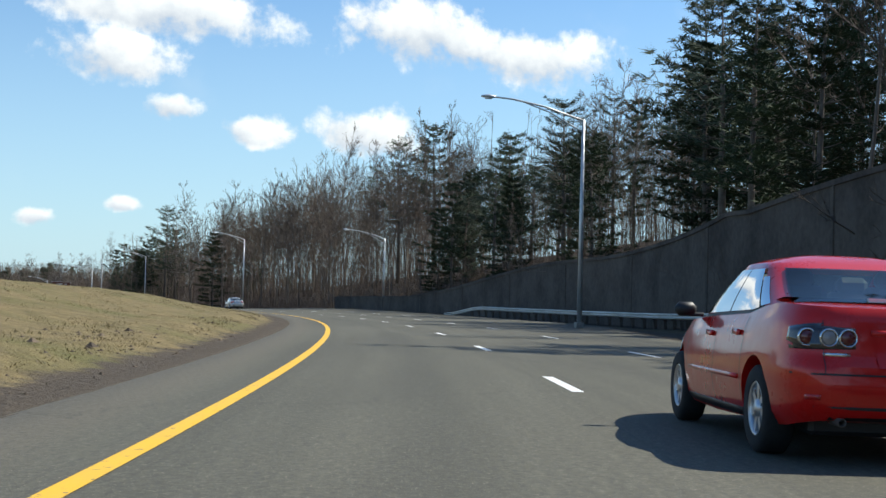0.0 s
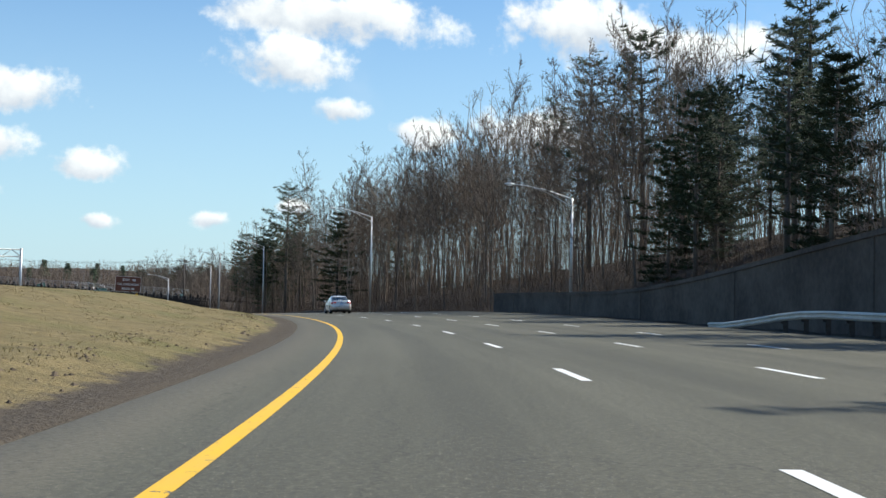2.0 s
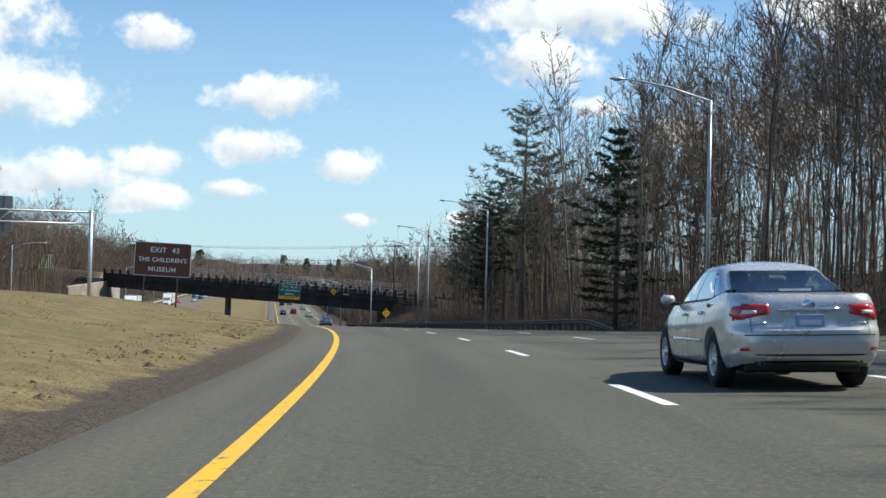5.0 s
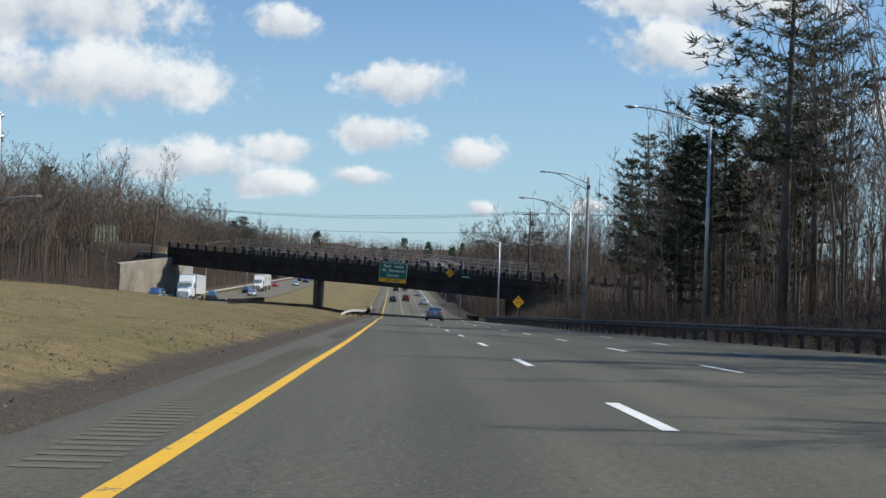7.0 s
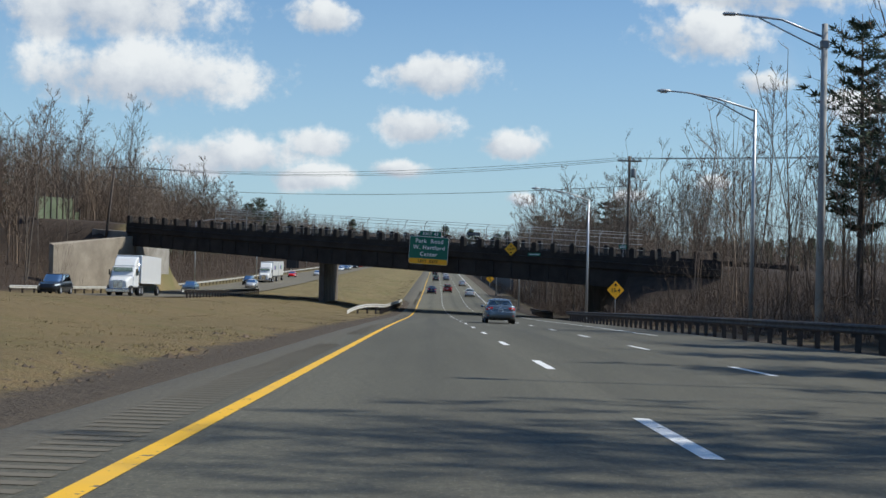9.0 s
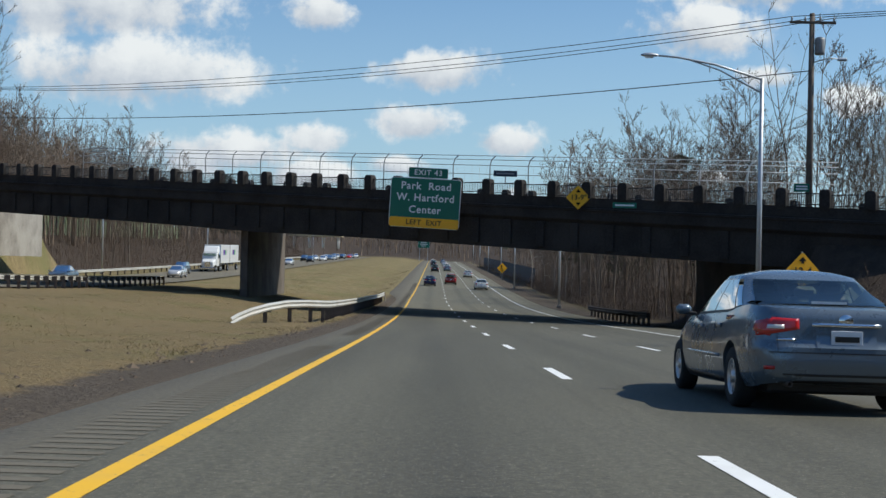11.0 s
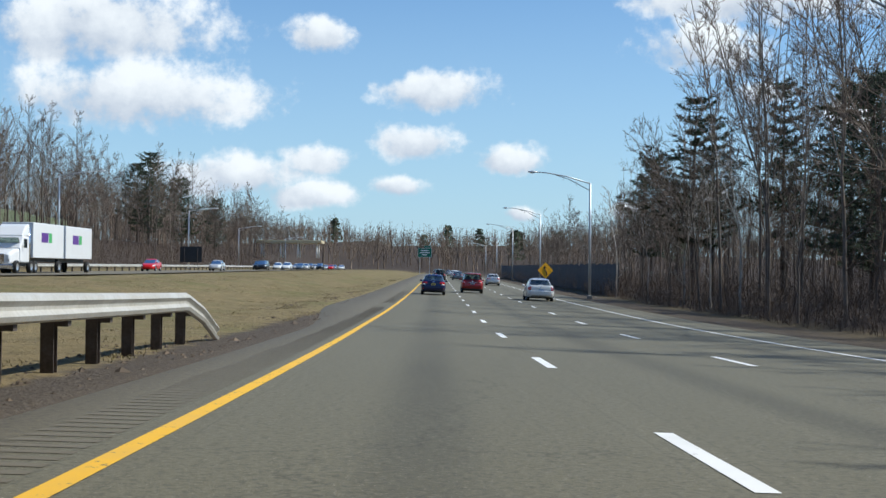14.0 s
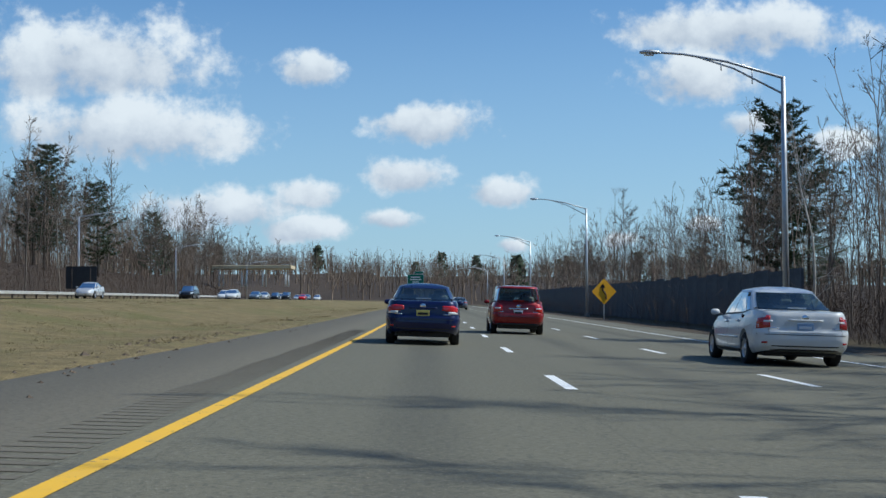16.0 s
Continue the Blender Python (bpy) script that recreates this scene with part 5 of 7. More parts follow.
def make_pine(seed, height, label, width=0.26, clear=0.25, droop=0.0, dense=1.0, blunt=0.6, ragged=0.5):
    """A conifer: trunk, whorls of boughs with side shoots in flat plates, and tufts of needles along them."""
    rng = random.Random(seed)
    t = thing("pine_tree", label, "tree", "roadside trees", pose(0, 0, -400))
    bend = (rng.uniform(-0.03, 0.03), rng.uniform(-0.03, 0.03))

    def axis(z):
        return Vector((bend[0] * z * z / height, bend[1] * z * z / height, z))
    bar("trunk", [axis(-0.3), axis(height * 0.35), axis(height * 0.7), axis(height)], [height * 0.014, height * 0.011, height * 0.007, 0.02], BARK, t, 7)
    bsegs, tufts = [], []
    z = height * clear
    turn = rng.uniform(0, 6.28)
    # bare dead stubs under the crown
    for _ in range(9):
        p, a = axis(height * rng.uniform(clear * 0.35, clear)), rng.uniform(0, 6.28)
        bsegs.append((p, p + Vector((math.cos(a), math.sin(a), rng.uniform(-0.2, 0.2))) * rng.uniform(0.5, 1.6), 0.03, 0.008, 1))
    while z < height * 0.985:
        f = (z - height * clear) / (height * (1 - clear))
        reach = height * width * ((1 - f) ** blunt) * (0.5 + 0.5 * min(1, f * 4)) * rng.uniform(1 - ragged, 1.1) + 0.3
        n = rng.choice((4, 5, 5, 6))
        turn += rng.uniform(0.4, 1.2)
        for b in range(n):
            if rng.random() < 0.14:
                continue
            a = turn + 2 * math.pi * b / n + rng.uniform(-0.35, 0.35)
            ln = reach * rng.uniform(1 - ragged, 1.15)
            out = Vector((math.cos(a), math.sin(a), 0))
            side = Vector((-math.sin(a), math.cos(a), 0))
            slope = rng.uniform(-0.02, 0.22) + 0.35 * f - droop * (1 - f)
            p = axis(z)
            prev = p
            steps = 5
            for k in range(steps):
                g = (k + 1) / steps
                q = p + out * ln * g + Vector((0, 0, ln * (slope * g + (0.16 if droop == 0 else 0.05) * g * g))) + side * rng.uniform(-0.06, 0.06) * ln
                bsegs.append((prev, q, 0.045 * (1 - k / 5.5), 0.045 * (1 - (k + 1) / 5.5), 1))
                prev = q
                if k == 0 and ln > 1.2:
                    continue
                for sg in (-1, 1):
                    for _ in range(int(1.0 * dense + rng.random())):
                        w = ln * rng.uniform(0.08, 0.34) * (1.15 - 0.6 * g)
                        e = q + side * sg * w + out * w * rng.uniform(0.2, 0.9) + Vector((0, 0, rng.uniform(-0.02, 0.16) * w))
                        bsegs.append((q, e, 0.014, 0.005, 2))
                        for m in (0.55, 1.0):
                            tufts.append((q.lerp(e, m), (e - q).normalized(), 0.20 + 0.045 * min(ln, 4)))
                tufts.append((q, out, 0.26 + 0.05 * min(ln, 4)))
        z += height * rng.uniform(0.032, 0.056)
    limbs = segs_mesh("limbs", bsegs, BARK, sides_of=lambda l: 3)
    verts = [v.co.copy() for v in limbs.vertices]
    faces = [tuple(f.vertices) for f in limbs.polygons]
    woody = len(faces)
    for c, aim, s in tufts:
        for _ in range(5):
            d = (Vector((rng.gauss(0, 1), rng.gauss(0, 1), rng.gauss(0.35, 0.6))).normalized() + aim * 0.5) * s * rng.uniform(0.7, 1.7)
            w = d.orthogonal().normalized() * s * rng.uniform(0.17, 0.28)
            k = len(verts)
            verts += [c - d * 0.15 - w * 0.3, c + d * 0.4 + w, c + d]
            faces.append((k, k + 1, k + 2))
    part("crown", mesh_from("crown", verts, faces, [NEEDLES, BARK], False, None, [1] * woody + [0] * (len(faces) - woody)), None, t)
    return t


BARE = [make_bare(11, 17.5, "tall bare deciduous tree with grey-brown branches", fork=0.34),
        make_bare(12, 19.0, "slender bare deciduous tree with upright twigs", fork=0.42, spread=0.19, open_up=0.26),
        make_bare(13, 15.0, "bare deciduous tree with a spreading crown", fork=0.30, leaders=4, spread=0.27, open_up=0.55),
        make_bare(14, 16.5, "bare brown woodland tree with dense twigs", fork=0.36, leaders=4, twigs=5.0, spread=0.22),
        make_bare(15, 20.0, "tall straight bare tree standing in the woods", fork=0.48, leaders=2, spread=0.21, open_up=0.28, dead=8),
        make_bare(16, 11.5, "young bare tree with fine brown twigs", fork=0.22, leaders=3, spread=0.28, thick=0.006),
        make_bare(18, 18.0, "forked bare tree with ascending grey limbs", fork=0.25, leaders=3, spread=0.24, open_up=0.45, wild=1.3),
        make_bare(19, 16.0, "crooked bare tree with wide ragged limbs", fork=0.33, leaders=3, spread=0.30, open_up=0.6, wild=1.7, limbs=2.0)]
BIRCH = make_bare(17, 11.0, "leaning bare birch with pale bark", bark=PALE_BARK, fork=0.45, leaders=2, spread=0.20, thick=0.007, wild=1.8, limbs=1.6)
PINES = [make_pine(21, 18.5, "dark green pine with ragged whorled boughs", 0.25, 0.26, ragged=0.6, blunt=0.42, dense=1.2),
         make_pine(22, 15.5, "dark green pine with a dense crown", 0.31, 0.14, blunt=0.45, dense=1.3),
         make_pine(23, 15.0, "dark conifer with long drooping boughs", 0.31, 0.10, 0.20, 1.2, ragged=0.45),
         make_pine(24, 20.5, "tall pine with a bare lower trunk", 0.22, 0.42, ragged=0.6, blunt=0.34, dense=1.3),
         make_pine(25, 17.0, "broad pine with plume-like green boughs", 0.36, 0.22, dense=2.6, ragged=0.5, blunt=0.36)]


def plant(proto, s, v, scale=1.0, rng=random):
    p = spot(s, v)
    m = Matrix.Translation((p.x, p.y, p.z)) @ Matrix.Rotation(rng.uniform(0, 6.28), 4, "Z")
    ob = copy_thing(proto, m)
    ob.scale = (scale * rng.uniform(0.92, 1.08),) * 2 + (scale,)
    return ob


def clear_of_bridge(s, v, r=11.5):
    p = spot(s, v)
    d = Vector(((p.x - BRIDGE_O[0]), (p.y - BRIDGE_O[1])))
    b = d.x * BRIDGE_N[0] + d.y * BRIDGE_N[1]
    return not (-4.0 < b < r + 3)


def plant_woods():
    rng = random.Random(5)
    # right side, first rows
    for row, (gap, v0, v1) in enumerate(((7.5, 4.6, 8.0), (7.0, 9.0, 15.0), (8.0, 16.0, 26.0))):
        s = -30.0 + row * 2.0
        while s < 760:
            v = float(right_edge(s)) + rng.uniform(v0, v1)
            if s < 150 and row == 0:
                v += 1.5
            if s > 570:
                v += 4.5
            if 318 < s < 402 and row < 2:
                v += 9
            if clear_of_bridge(s, v) and not (372 < s < 402):
                # pines stand thick in the shaded bend and again past the overpass
                share = 0.74 if s < 152 else (0.0 if s < 280 else (0.2 if s < 400 else 0.0))
                if rng.random() < share:
                    plant(rng.choice(PINES[:4]), s, v, rng.uniform(0.8, 1.1) * (0.78 if 85 < s < 160 else 1.0), rng)
                else:
                    plant(rng.choice(BARE), s, v, rng.uniform(0.78, 1.08) * ((1.0 if s < 530 else 0.66) if s > 470 else (1.08 if 130 < s < 200 else 1.2 if 200 <= s < 285 else (0.8 if 290 < s < 400 else 1.0))), rng)
            s += gap * rng.uniform(0.6, 1.4) * (0.7 if 130 < s < 275 or 425 < s < 545 else (1.0 if s < 500 else 1.5))
    def plant_at(proto, x, y, k):
        plant(proto, *station_of(x, y), k, rng)
    plant_at(PINES[2], 67.0, 243.0, 1.0)
    plant_at(PINES[3], 71.9, 166.7, 0.95)
    plant_at(PINES[3], 76.6, 164.9, 1.0)
    for x, y, k in ((76, 500, 0.95), (79, 510, 0.9), (69, 505, 0.85), (72, 486, 0.9), (71, 512, 0.9), (73, 523, 0.95), (70, 530, 0.9), (64.2, 535.3, 0.9), (66.5, 539, 0.82)):
        plant_at(PINES[int(x) % 2], x, y, k)
    plant_at(PINES[4], 70.5, 597, 0.92)
    plant_at(PINES[1], 75.0, 604, 0.85)
    # more pines up the slope behind the bend, and by the tall pole
    for k in range(24):
        s = rng.uniform(20, 150)
        plant(rng.choice(PINES[:2] + PINES[3:4]), s, float(right_edge(s)) + rng.uniform(16, 32) + (14 if s < 70 else 0), rng.uniform(0.7, 0.95) * (0.85 if s > 90 else 1.0), rng)
    for s, v, k in ((300, 20.0, 0.74), (308, 23.0, 0.8), (294, 25.0, 0.85), (317, 22.0, 0.78), (325, 26.0, 0.8)):
        plant(PINES[0 if s % 2 else 3], s, v, k, rng)
    for s in (512, 521, 530, 545, 556):
        plant(BIRCH, s, 16.5 + rng.uniform(-0.8, 1.5), rng.uniform(0.7, 1.0), rng)
    # single pines that stand out
    for s, v, k in ((338, 23.5, 0.95), (344, 27, 1.0), (350, 24, 0.9)):
        plant(PINES[1 if s > 590 else (int(s) // 7) % 2], s, v, k, rng)
    # left side, beyond the opposite carriageway
    s = 300.0
    while s < 900:
        for v0, v1 in ((-45, -53), (-57, -72)):
            v = rng.uniform(v1, v0)
            if clear_of_bridge(s, v, 12):
                plant(rng.choice(BARE), s + rng.uniform(-3, 3), v, rng.uniform(0.75, 1.05) * (1.2 if s < 560 else 1.0), rng)
        s += rng.uniform(6, 10) * (1 if s < 600 else 1.5)
    for s, v, k in ((690, -56, 1.15), (698, -60, 1.0), (713, -54, 0.98), (748, -53, 0.85), (352, -50, 0.8), (362, -56, 0.7), (480, -70, 0.9)):
        plant(PINES[1], s, v, k, rng)


plant_woods()
for proto in BARE + PINES + [BIRCH]:
    for ob in (*proto.children_recursive, proto):
        bpy.data.objects.remove(ob)


def forest(name, label, spots, seed, shape, fat=1.0, mat=None):
    """Woods too deep to count: simple bare trees, in one mesh."""
    rng = random.Random(seed)
    kinds = []
    for k in range(6):
        segs = skeleton_tree(rng, 1.0, **shape)
        v, f = [], []
        for p, q, ra, rb, level in segs:
            d = (q - p).normalized()
            u = d.orthogonal().normalized()
            w = d.cross(u)
            i = len(v)
            ra, rb = ra * fat, rb * fat
            if level >= 2:
                flat = (u * math.cos(i) + w * math.sin(i)) * max(ra, 0.0007 * fat)
                v += [p - flat, p + flat, q]
                f.append((i, i + 1, i + 2))
                continue
            for base, r in ((p, ra), (q, rb)):
                v += [base + u * r, base - u * r * 0.5 + w * r * 0.87, base - u * r * 0.5 - w * r * 0.87]
            for a, b in ((0, 1), (1, 2), (2, 0)):
                f += [(i + a, i + b, i + 3 + b), (i + a, i + 3 + b, i + 3 + a)]
        kinds.append((np.array([tuple(p) for p in v]), np.array(f)))
    verts, faces, n = [], [], 0
    for x, y, z, h in spots:
        v, f = kinds[rng.randrange(len(kinds))]
        a = rng.uniform(0, 6.28)
        c, s = math.cos(a), math.sin(a)
        w = h * rng.uniform(0.85, 1.15)
        verts.append(np.stack([(v[:, 0] * c - v[:, 1] * s) * w + x, (v[:, 0] * s + v[:, 1] * c) * w + y, v[:, 2] * h + z], -1))
        faces.append(f + n)
        n += len(v)
    verts, faces = np.concatenate(verts), np.concatenate(faces)
    me = bpy.data.meshes.new(name)
    me.vertices.add(len(verts))
    me.vertices.foreach_set("co", verts.astype(np.float32).ravel())
    me.loops.add(faces.size)
    me.loops.foreach_set("vertex_index", faces.astype(np.int32).ravel())
    me.polygons.add(len(faces))
    me.polygons.foreach_set("loop_start", np.arange(0, faces.size, 3, dtype=np.int32))
    me.materials.append(mat or WOODS)
    me.update(calc_edges=True)
    ob = new(name, me)
    return tagged(ob, label, "woods", kind="stuff")


WOODS = material("winter_woods", (0.240, 0.182, 0.138), (0.132, 0.095, 0.070), 0.05, 0.6, 0.8, 0.95, random_tint=0.3, island=True)


DEEP = dict(fork=0.34, leaders=3, nodes=(3, 3, 2, 1), limbs=2.0, branchlets=2.6, twigs=3.8, spread=0.24, thick=0.0048, dead=3)
ROUND = dict(fork=0.25, leaders=4, nodes=(2, 3, 1, 1), limbs=2.2, branchlets=3.4, twigs=3.6, spread=0.28, thick=0.0055, open_up=0.6, dead=0)
SHRUB = dict(fork=0.16, leaders=2, nodes=(1, 2, 1, 1), limbs=2.0, branchlets=2.4, twigs=3.0, spread=0.34, thick=0.004, open_up=0.6, dead=0, wild=1.5, stems=2)
FAR = dict(fork=0.25, leaders=3, nodes=(1, 2, 1, 1), limbs=2.4, branchlets=2.2, twigs=2.2, spread=0.34, thick=0.008, open_up=0.6, dead=0)


def build_forests():
    rng = random.Random(8)
    spots = []
    for _ in range(1150):
        s = rng.uniform(-60, 800) if rng.random() < 0.55 else rng.uniform(125, 340)
        v = float(right_edge(s)) + (18 + 70 * rng.random() ** 1.4) + (2 if s < 150 else -8)
        if clear_of_bridge(s, v):
            p = spot(s, v)
            spots.append((p.x, p.y, p.z - 0.3, rng.uniform(11, 17) * (1.15 if 125 < s < 200 else 1.32 if 200 <= s < 300 else 1.1 if 300 <= s < 340 else (1.0 if s < 470 else 0.85))))
    for k in range(240):
        s = rng.uniform(285, 400) if k < 130 else rng.uniform(430, 600)
        v = float(right_edge(s)) + 7 + 24 * rng.random() + (9 if 562 < s else 0)
        if clear_of_bridge(s, v) and not (372 < s < 402):
            p = spot(s, v)
            spots.append((p.x, p.y, p.z - 0.3, rng.uniform(9, 13.5)))
    forest("woods_right", "dense leafless brown woods on the hillside", spots, 3, DEEP, 1.1)
    spots = []
    for k in range(1400):
        s = rng.uniform(310, 860) if k < 850 else rng.uniform(440, 610)
        v = -53 - (80 if k < 850 else 45) * rng.random() ** 1.3
        if clear_of_bridge(s, v, 12):
            p = spot(s, v)
            spots.append((p.x, p.y, p.z - 0.3, rng.uniform(11, 16) * (1.25 if s < 560 else 1.05)))
    forest("woods_left", "leafless brown woods beyond the opposite carriageway", spots, 4, ROUND, 1.5)
    spots = []
    for _ in range(2200):
        s = rng.uniform(60, 400) if rng.random() < 0.62 else rng.uniform(400, 720)
        v = float(right_edge(s)) + 5.5 + 26 * rng.random() ** 1.3 - (1.6 if s > 560 else 0)
        if clear_of_bridge(s, v) and not (372 < s < 402) and not (562 < s and 16.0 < v < 18.6):
            p = spot(s, v)
            spots.append((p.x, p.y, p.z - 0.2, rng.uniform(2.6, 8.0) * (0.6 if s > 540 else 1.0)))
    for _ in range(330):
        s = rng.uniform(556, 780)
        p = spot(s, rng.uniform(14.2, 16.2))
        spots.append((p.x, p.y, p.z - 0.1, rng.uniform(0.9, 2.2)))
    for _ in range(450):
        s = rng.uniform(315, 820)
        v = -44 - 14 * rng.random() ** 1.2
        if clear_of_bridge(s, v, 12):
            p = spot(s, v)
            spots.append((p.x, p.y, p.z - 0.2, rng.uniform(3.5, 8.5)))
    forest("saplings", "twiggy brown saplings and shrubs under the bare trees", spots, 12, SHRUB, 1.0, BRUSH)
    spots = []
    for _ in range(1700):
        y = rng.uniform(880, 1400)
        x = rng.uniform(-300, 400)
        s, v = station_of(x, y)
        if -62 < v < 22 and s < 940:
            continue
        spots.append((x, y, float(ground_z(s, min(max(v, -300), 300))) - 0.3, rng.uniform(11, 17)))
    middle = []
    for _ in range(380):
        x, y = rng.uniform(-170, 200), rng.uniform(925, 1090)
        s, v = station_of(x, y)
        if not (-48 < v < 20 and s < 960):
            middle.append((x, y, float(ground_z(s, v)) - 0.3, rng.uniform(9, 15)))
    forest("woods_middle", "grey-brown leafless woods where the road passes out of sight", middle, 14, ROUND, 2.0)
    forest("woods_far", "far leafless woods closing the view", spots, 6, FAR, 3.0)
    # dark far conifers among them
    verts, faces = [], []
    for _ in range(60):
        y = rng.uniform(900, 1350)
        x = rng.uniform(-260, 330)
        s, v = station_of(x, y)
        if -60 < v < 24 and s < 1080:
            continue
        z0 = float(ground_z(s, min(max(v, -300), 300)))
        h = rng.uniform(11, 17)
        for _ in range(150):
            f = rng.random() ** 0.8
            r = h * 0.26 * (1.15 - f) ** 0.6 * rng.uniform(0.2, 1.1)
            a = rng.uniform(0, 6.28)
            c = Vector((x + r * math.cos(a), y + r * math.sin(a), z0 + h * (0.15 + 0.85 * f)))
            d = Vector((rng.gauss(0, 1), rng.gauss(0, 1), rng.gauss(0, 0.5))).normalized() * h * 0.06
            w = d.orthogonal().normalized() * h * 0.035
            k = len(verts)
            verts += [c - d - w, c + d - w, c + d + w, c - d + w]
            faces.append((k, k + 1, k + 2, k + 3))
    ob = new("far_conifers", mesh_from("far_conifers", verts, faces, NEEDLES))
    tagged(ob, "far dark conifers rising above the bare woods", "woods", kind="stuff")
    # brush along the edges of the woods: shrubs of one stem and many crossing twigs
    nr = np.random.RandomState(9)
    n = 36000
    right = nr.rand(n) < 0.72
    s = np.where(right, nr.uniform(-40, 640, n), nr.uniform(310, 800, n))
    v = np.where(right, right_edge(s) + 4.4 + 13 * nr.rand(n) ** 1.5 + np.where(s < 150, 1.4, 0), -42.5 - 14 * nr.rand(n))
    p = ground_points(s, v)
    b = (p[:, 0] - BRIDGE_O[0]) * BRIDGE_N[0] + (p[:, 1] - BRIDGE_O[1]) * BRIDGE_N[1]
    p = p[((b < -3) | (b > BRIDGE_W + 3)) & ~((s > 570) & (v > 0) & (v < 18.4))]
    p[:, 2] -= 0.08
    m = len(p)
    h = nr.uniform(0.7, 3.2, m) * nr.uniform(0.5, 1.0, m)
    d = np.stack([nr.normal(0, 0.25, m), nr.normal(0, 0.25, m), np.ones(m)], 1) * h[:, None]
    roots, tips = [p], [p + d]
    for _ in range(12):
        a = p + d * nr.uniform(0.05, 0.85, (m, 1))
        e = nr.normal(0, 1, (m, 3)) * (1, 1, 0.55) + (0, 0, 0.35)
        e *= (h * nr.uniform(0.16, 0.48, m) / np.linalg.norm(e, axis=1))[:, None]
        roots.append(a)
        tips.append(a + e)
    ob = blades("brush", np.concatenate(roots), np.concatenate(tips), 0.0115, BRUSH, nr)
    tagged(ob, "dry brown brush and saplings along the edge of the woods", "brush", kind="stuff")


build_forests()


# ---------------------------------------------------------------- vehicles


def glass_material():
    """Clear, slightly tinted window glass: what passes through is tinted, the rest is reflected."""
    m = bpy.data.materials.new("tinted_glass")
    m.use_nodes = True
    tree = m.node_tree
    tree.nodes.clear()
    clear, gloss = tree.nodes.new("ShaderNodeBsdfTransparent"), tree.nodes.new("ShaderNodeBsdfGlossy")
    clear.inputs["Color"].default_value = (0.42, 0.50, 0.47, 1)
    gloss.inputs["Roughness"].default_value = 0.015
    fres, both = tree.nodes.new("ShaderNodeFresnel"), tree.nodes.new("ShaderNodeMixShader")
    fres.inputs["IOR"].default_value = 1.55
    tree.links.new(fres.outputs[0], both.inputs[0])
    tree.links.new(clear.outputs[0], both.inputs[1])
    tree.links.new(gloss.outputs[0], both.inputs[2])
    tree.links.new(both.outputs[0], tree.nodes.new("ShaderNodeOutputMaterial").inputs[0])
    return m


CAR_GLASS = glass_material()
RUBBER = material("tyre_rubber", (0.022, 0.022, 0.022), (0.012, 0.012, 0.012), 4, 40, 0.5, 0.85)
ALLOY = plain("alloy_rim", (0.62, 0.62, 0.63), 0.3, 0.8)
INTERIOR = plain("dark_interior", (0.035, 0.034, 0.032), 0.8)
CHROME = plain("chrome", (0.75, 0.75, 0.76), 0.12, 1.0)
BLACK_TRIM = plain("black_plastic", (0.015, 0.015, 0.016), 0.5)
LAMP_RED = plain("red_lens", (0.50, 0.012, 0.010), 0.12, 0.0, 1.0)
LAMP_CLEAR = plain("clear_lens", (0.72, 0.70, 0.68), 0.1, 0.0, 1.0)
LAMP_SMOKE = plain("smoked_lens", (0.03, 0.022, 0.022), 0.1, 0.0, 1.0)
LAMP_DEEP = plain("deep_red_lens", (0.12, 0.006, 0.006), 0.12, 0.0, 1.0)
LAMP_GREY = plain("grey_lens", (0.30, 0.27, 0.26), 0.12, 0.0, 1.0)
LAMP_AMBER = plain("headlamp_lens", (0.70, 0.72, 0.72), 0.08, 0.0, 1.0)
PLATE_WHITE = plain("plate_white", (0.72, 0.74, 0.78), 0.4)
PLATE_YELLOW = plain("plate_yellow", (0.70, 0.58, 0.16), 0.4)
PLATE_BLUE = plain("plate_blue", (0.30, 0.42, 0.60), 0.4)
SEAT_FABRIC = plain("light_seat_fabric", (0.42, 0.40, 0.36), 0.9)


def car_paint(name, base, metal=0.0, rough=0.32):
    m = material(name, base, tuple(c * 0.82 for c in base), 0.8, 8, 0.12, rough, metal, coat=0.75, spec=0.18)
    return m


SEDAN = dict(kind="sedan", L=4.6, W=1.80, H=1.47,
             top=((0, 0.99), (0.03, 1.05), (0.12, 1.075), (0.2, 1.05), (0.3, 0.99), (0.6, 0.95), (0.74, 0.92), (0.86, 0.83), (0.97, 0.70), (1, 0.62)),
             low=((0, 0.33), (0.1, 0.24), (0.5, 0.20), (0.9, 0.22), (1, 0.28)),
             base=(0.105, 0.755), roof=(0.315, 0.53), tumble=0.68, wheel=0.315, axles=(0.205, 0.79))
SUV = dict(kind="suv", L=4.7, W=1.86, H=1.70,
           top=((0, 1.04), (0.05, 1.08), (0.2, 1.09), (0.5, 1.05), (0.72, 1.02), (0.85, 0.95), (0.97, 0.82), (1, 0.72)),
           low=((0, 0.40), (0.1, 0.32), (0.5, 0.27), (0.9, 0.30), (1, 0.36)),
           base=(0.012, 0.745), roof=(0.075, 0.60), tumble=0.76, wheel=0.35, axles=(0.19, 0.795))


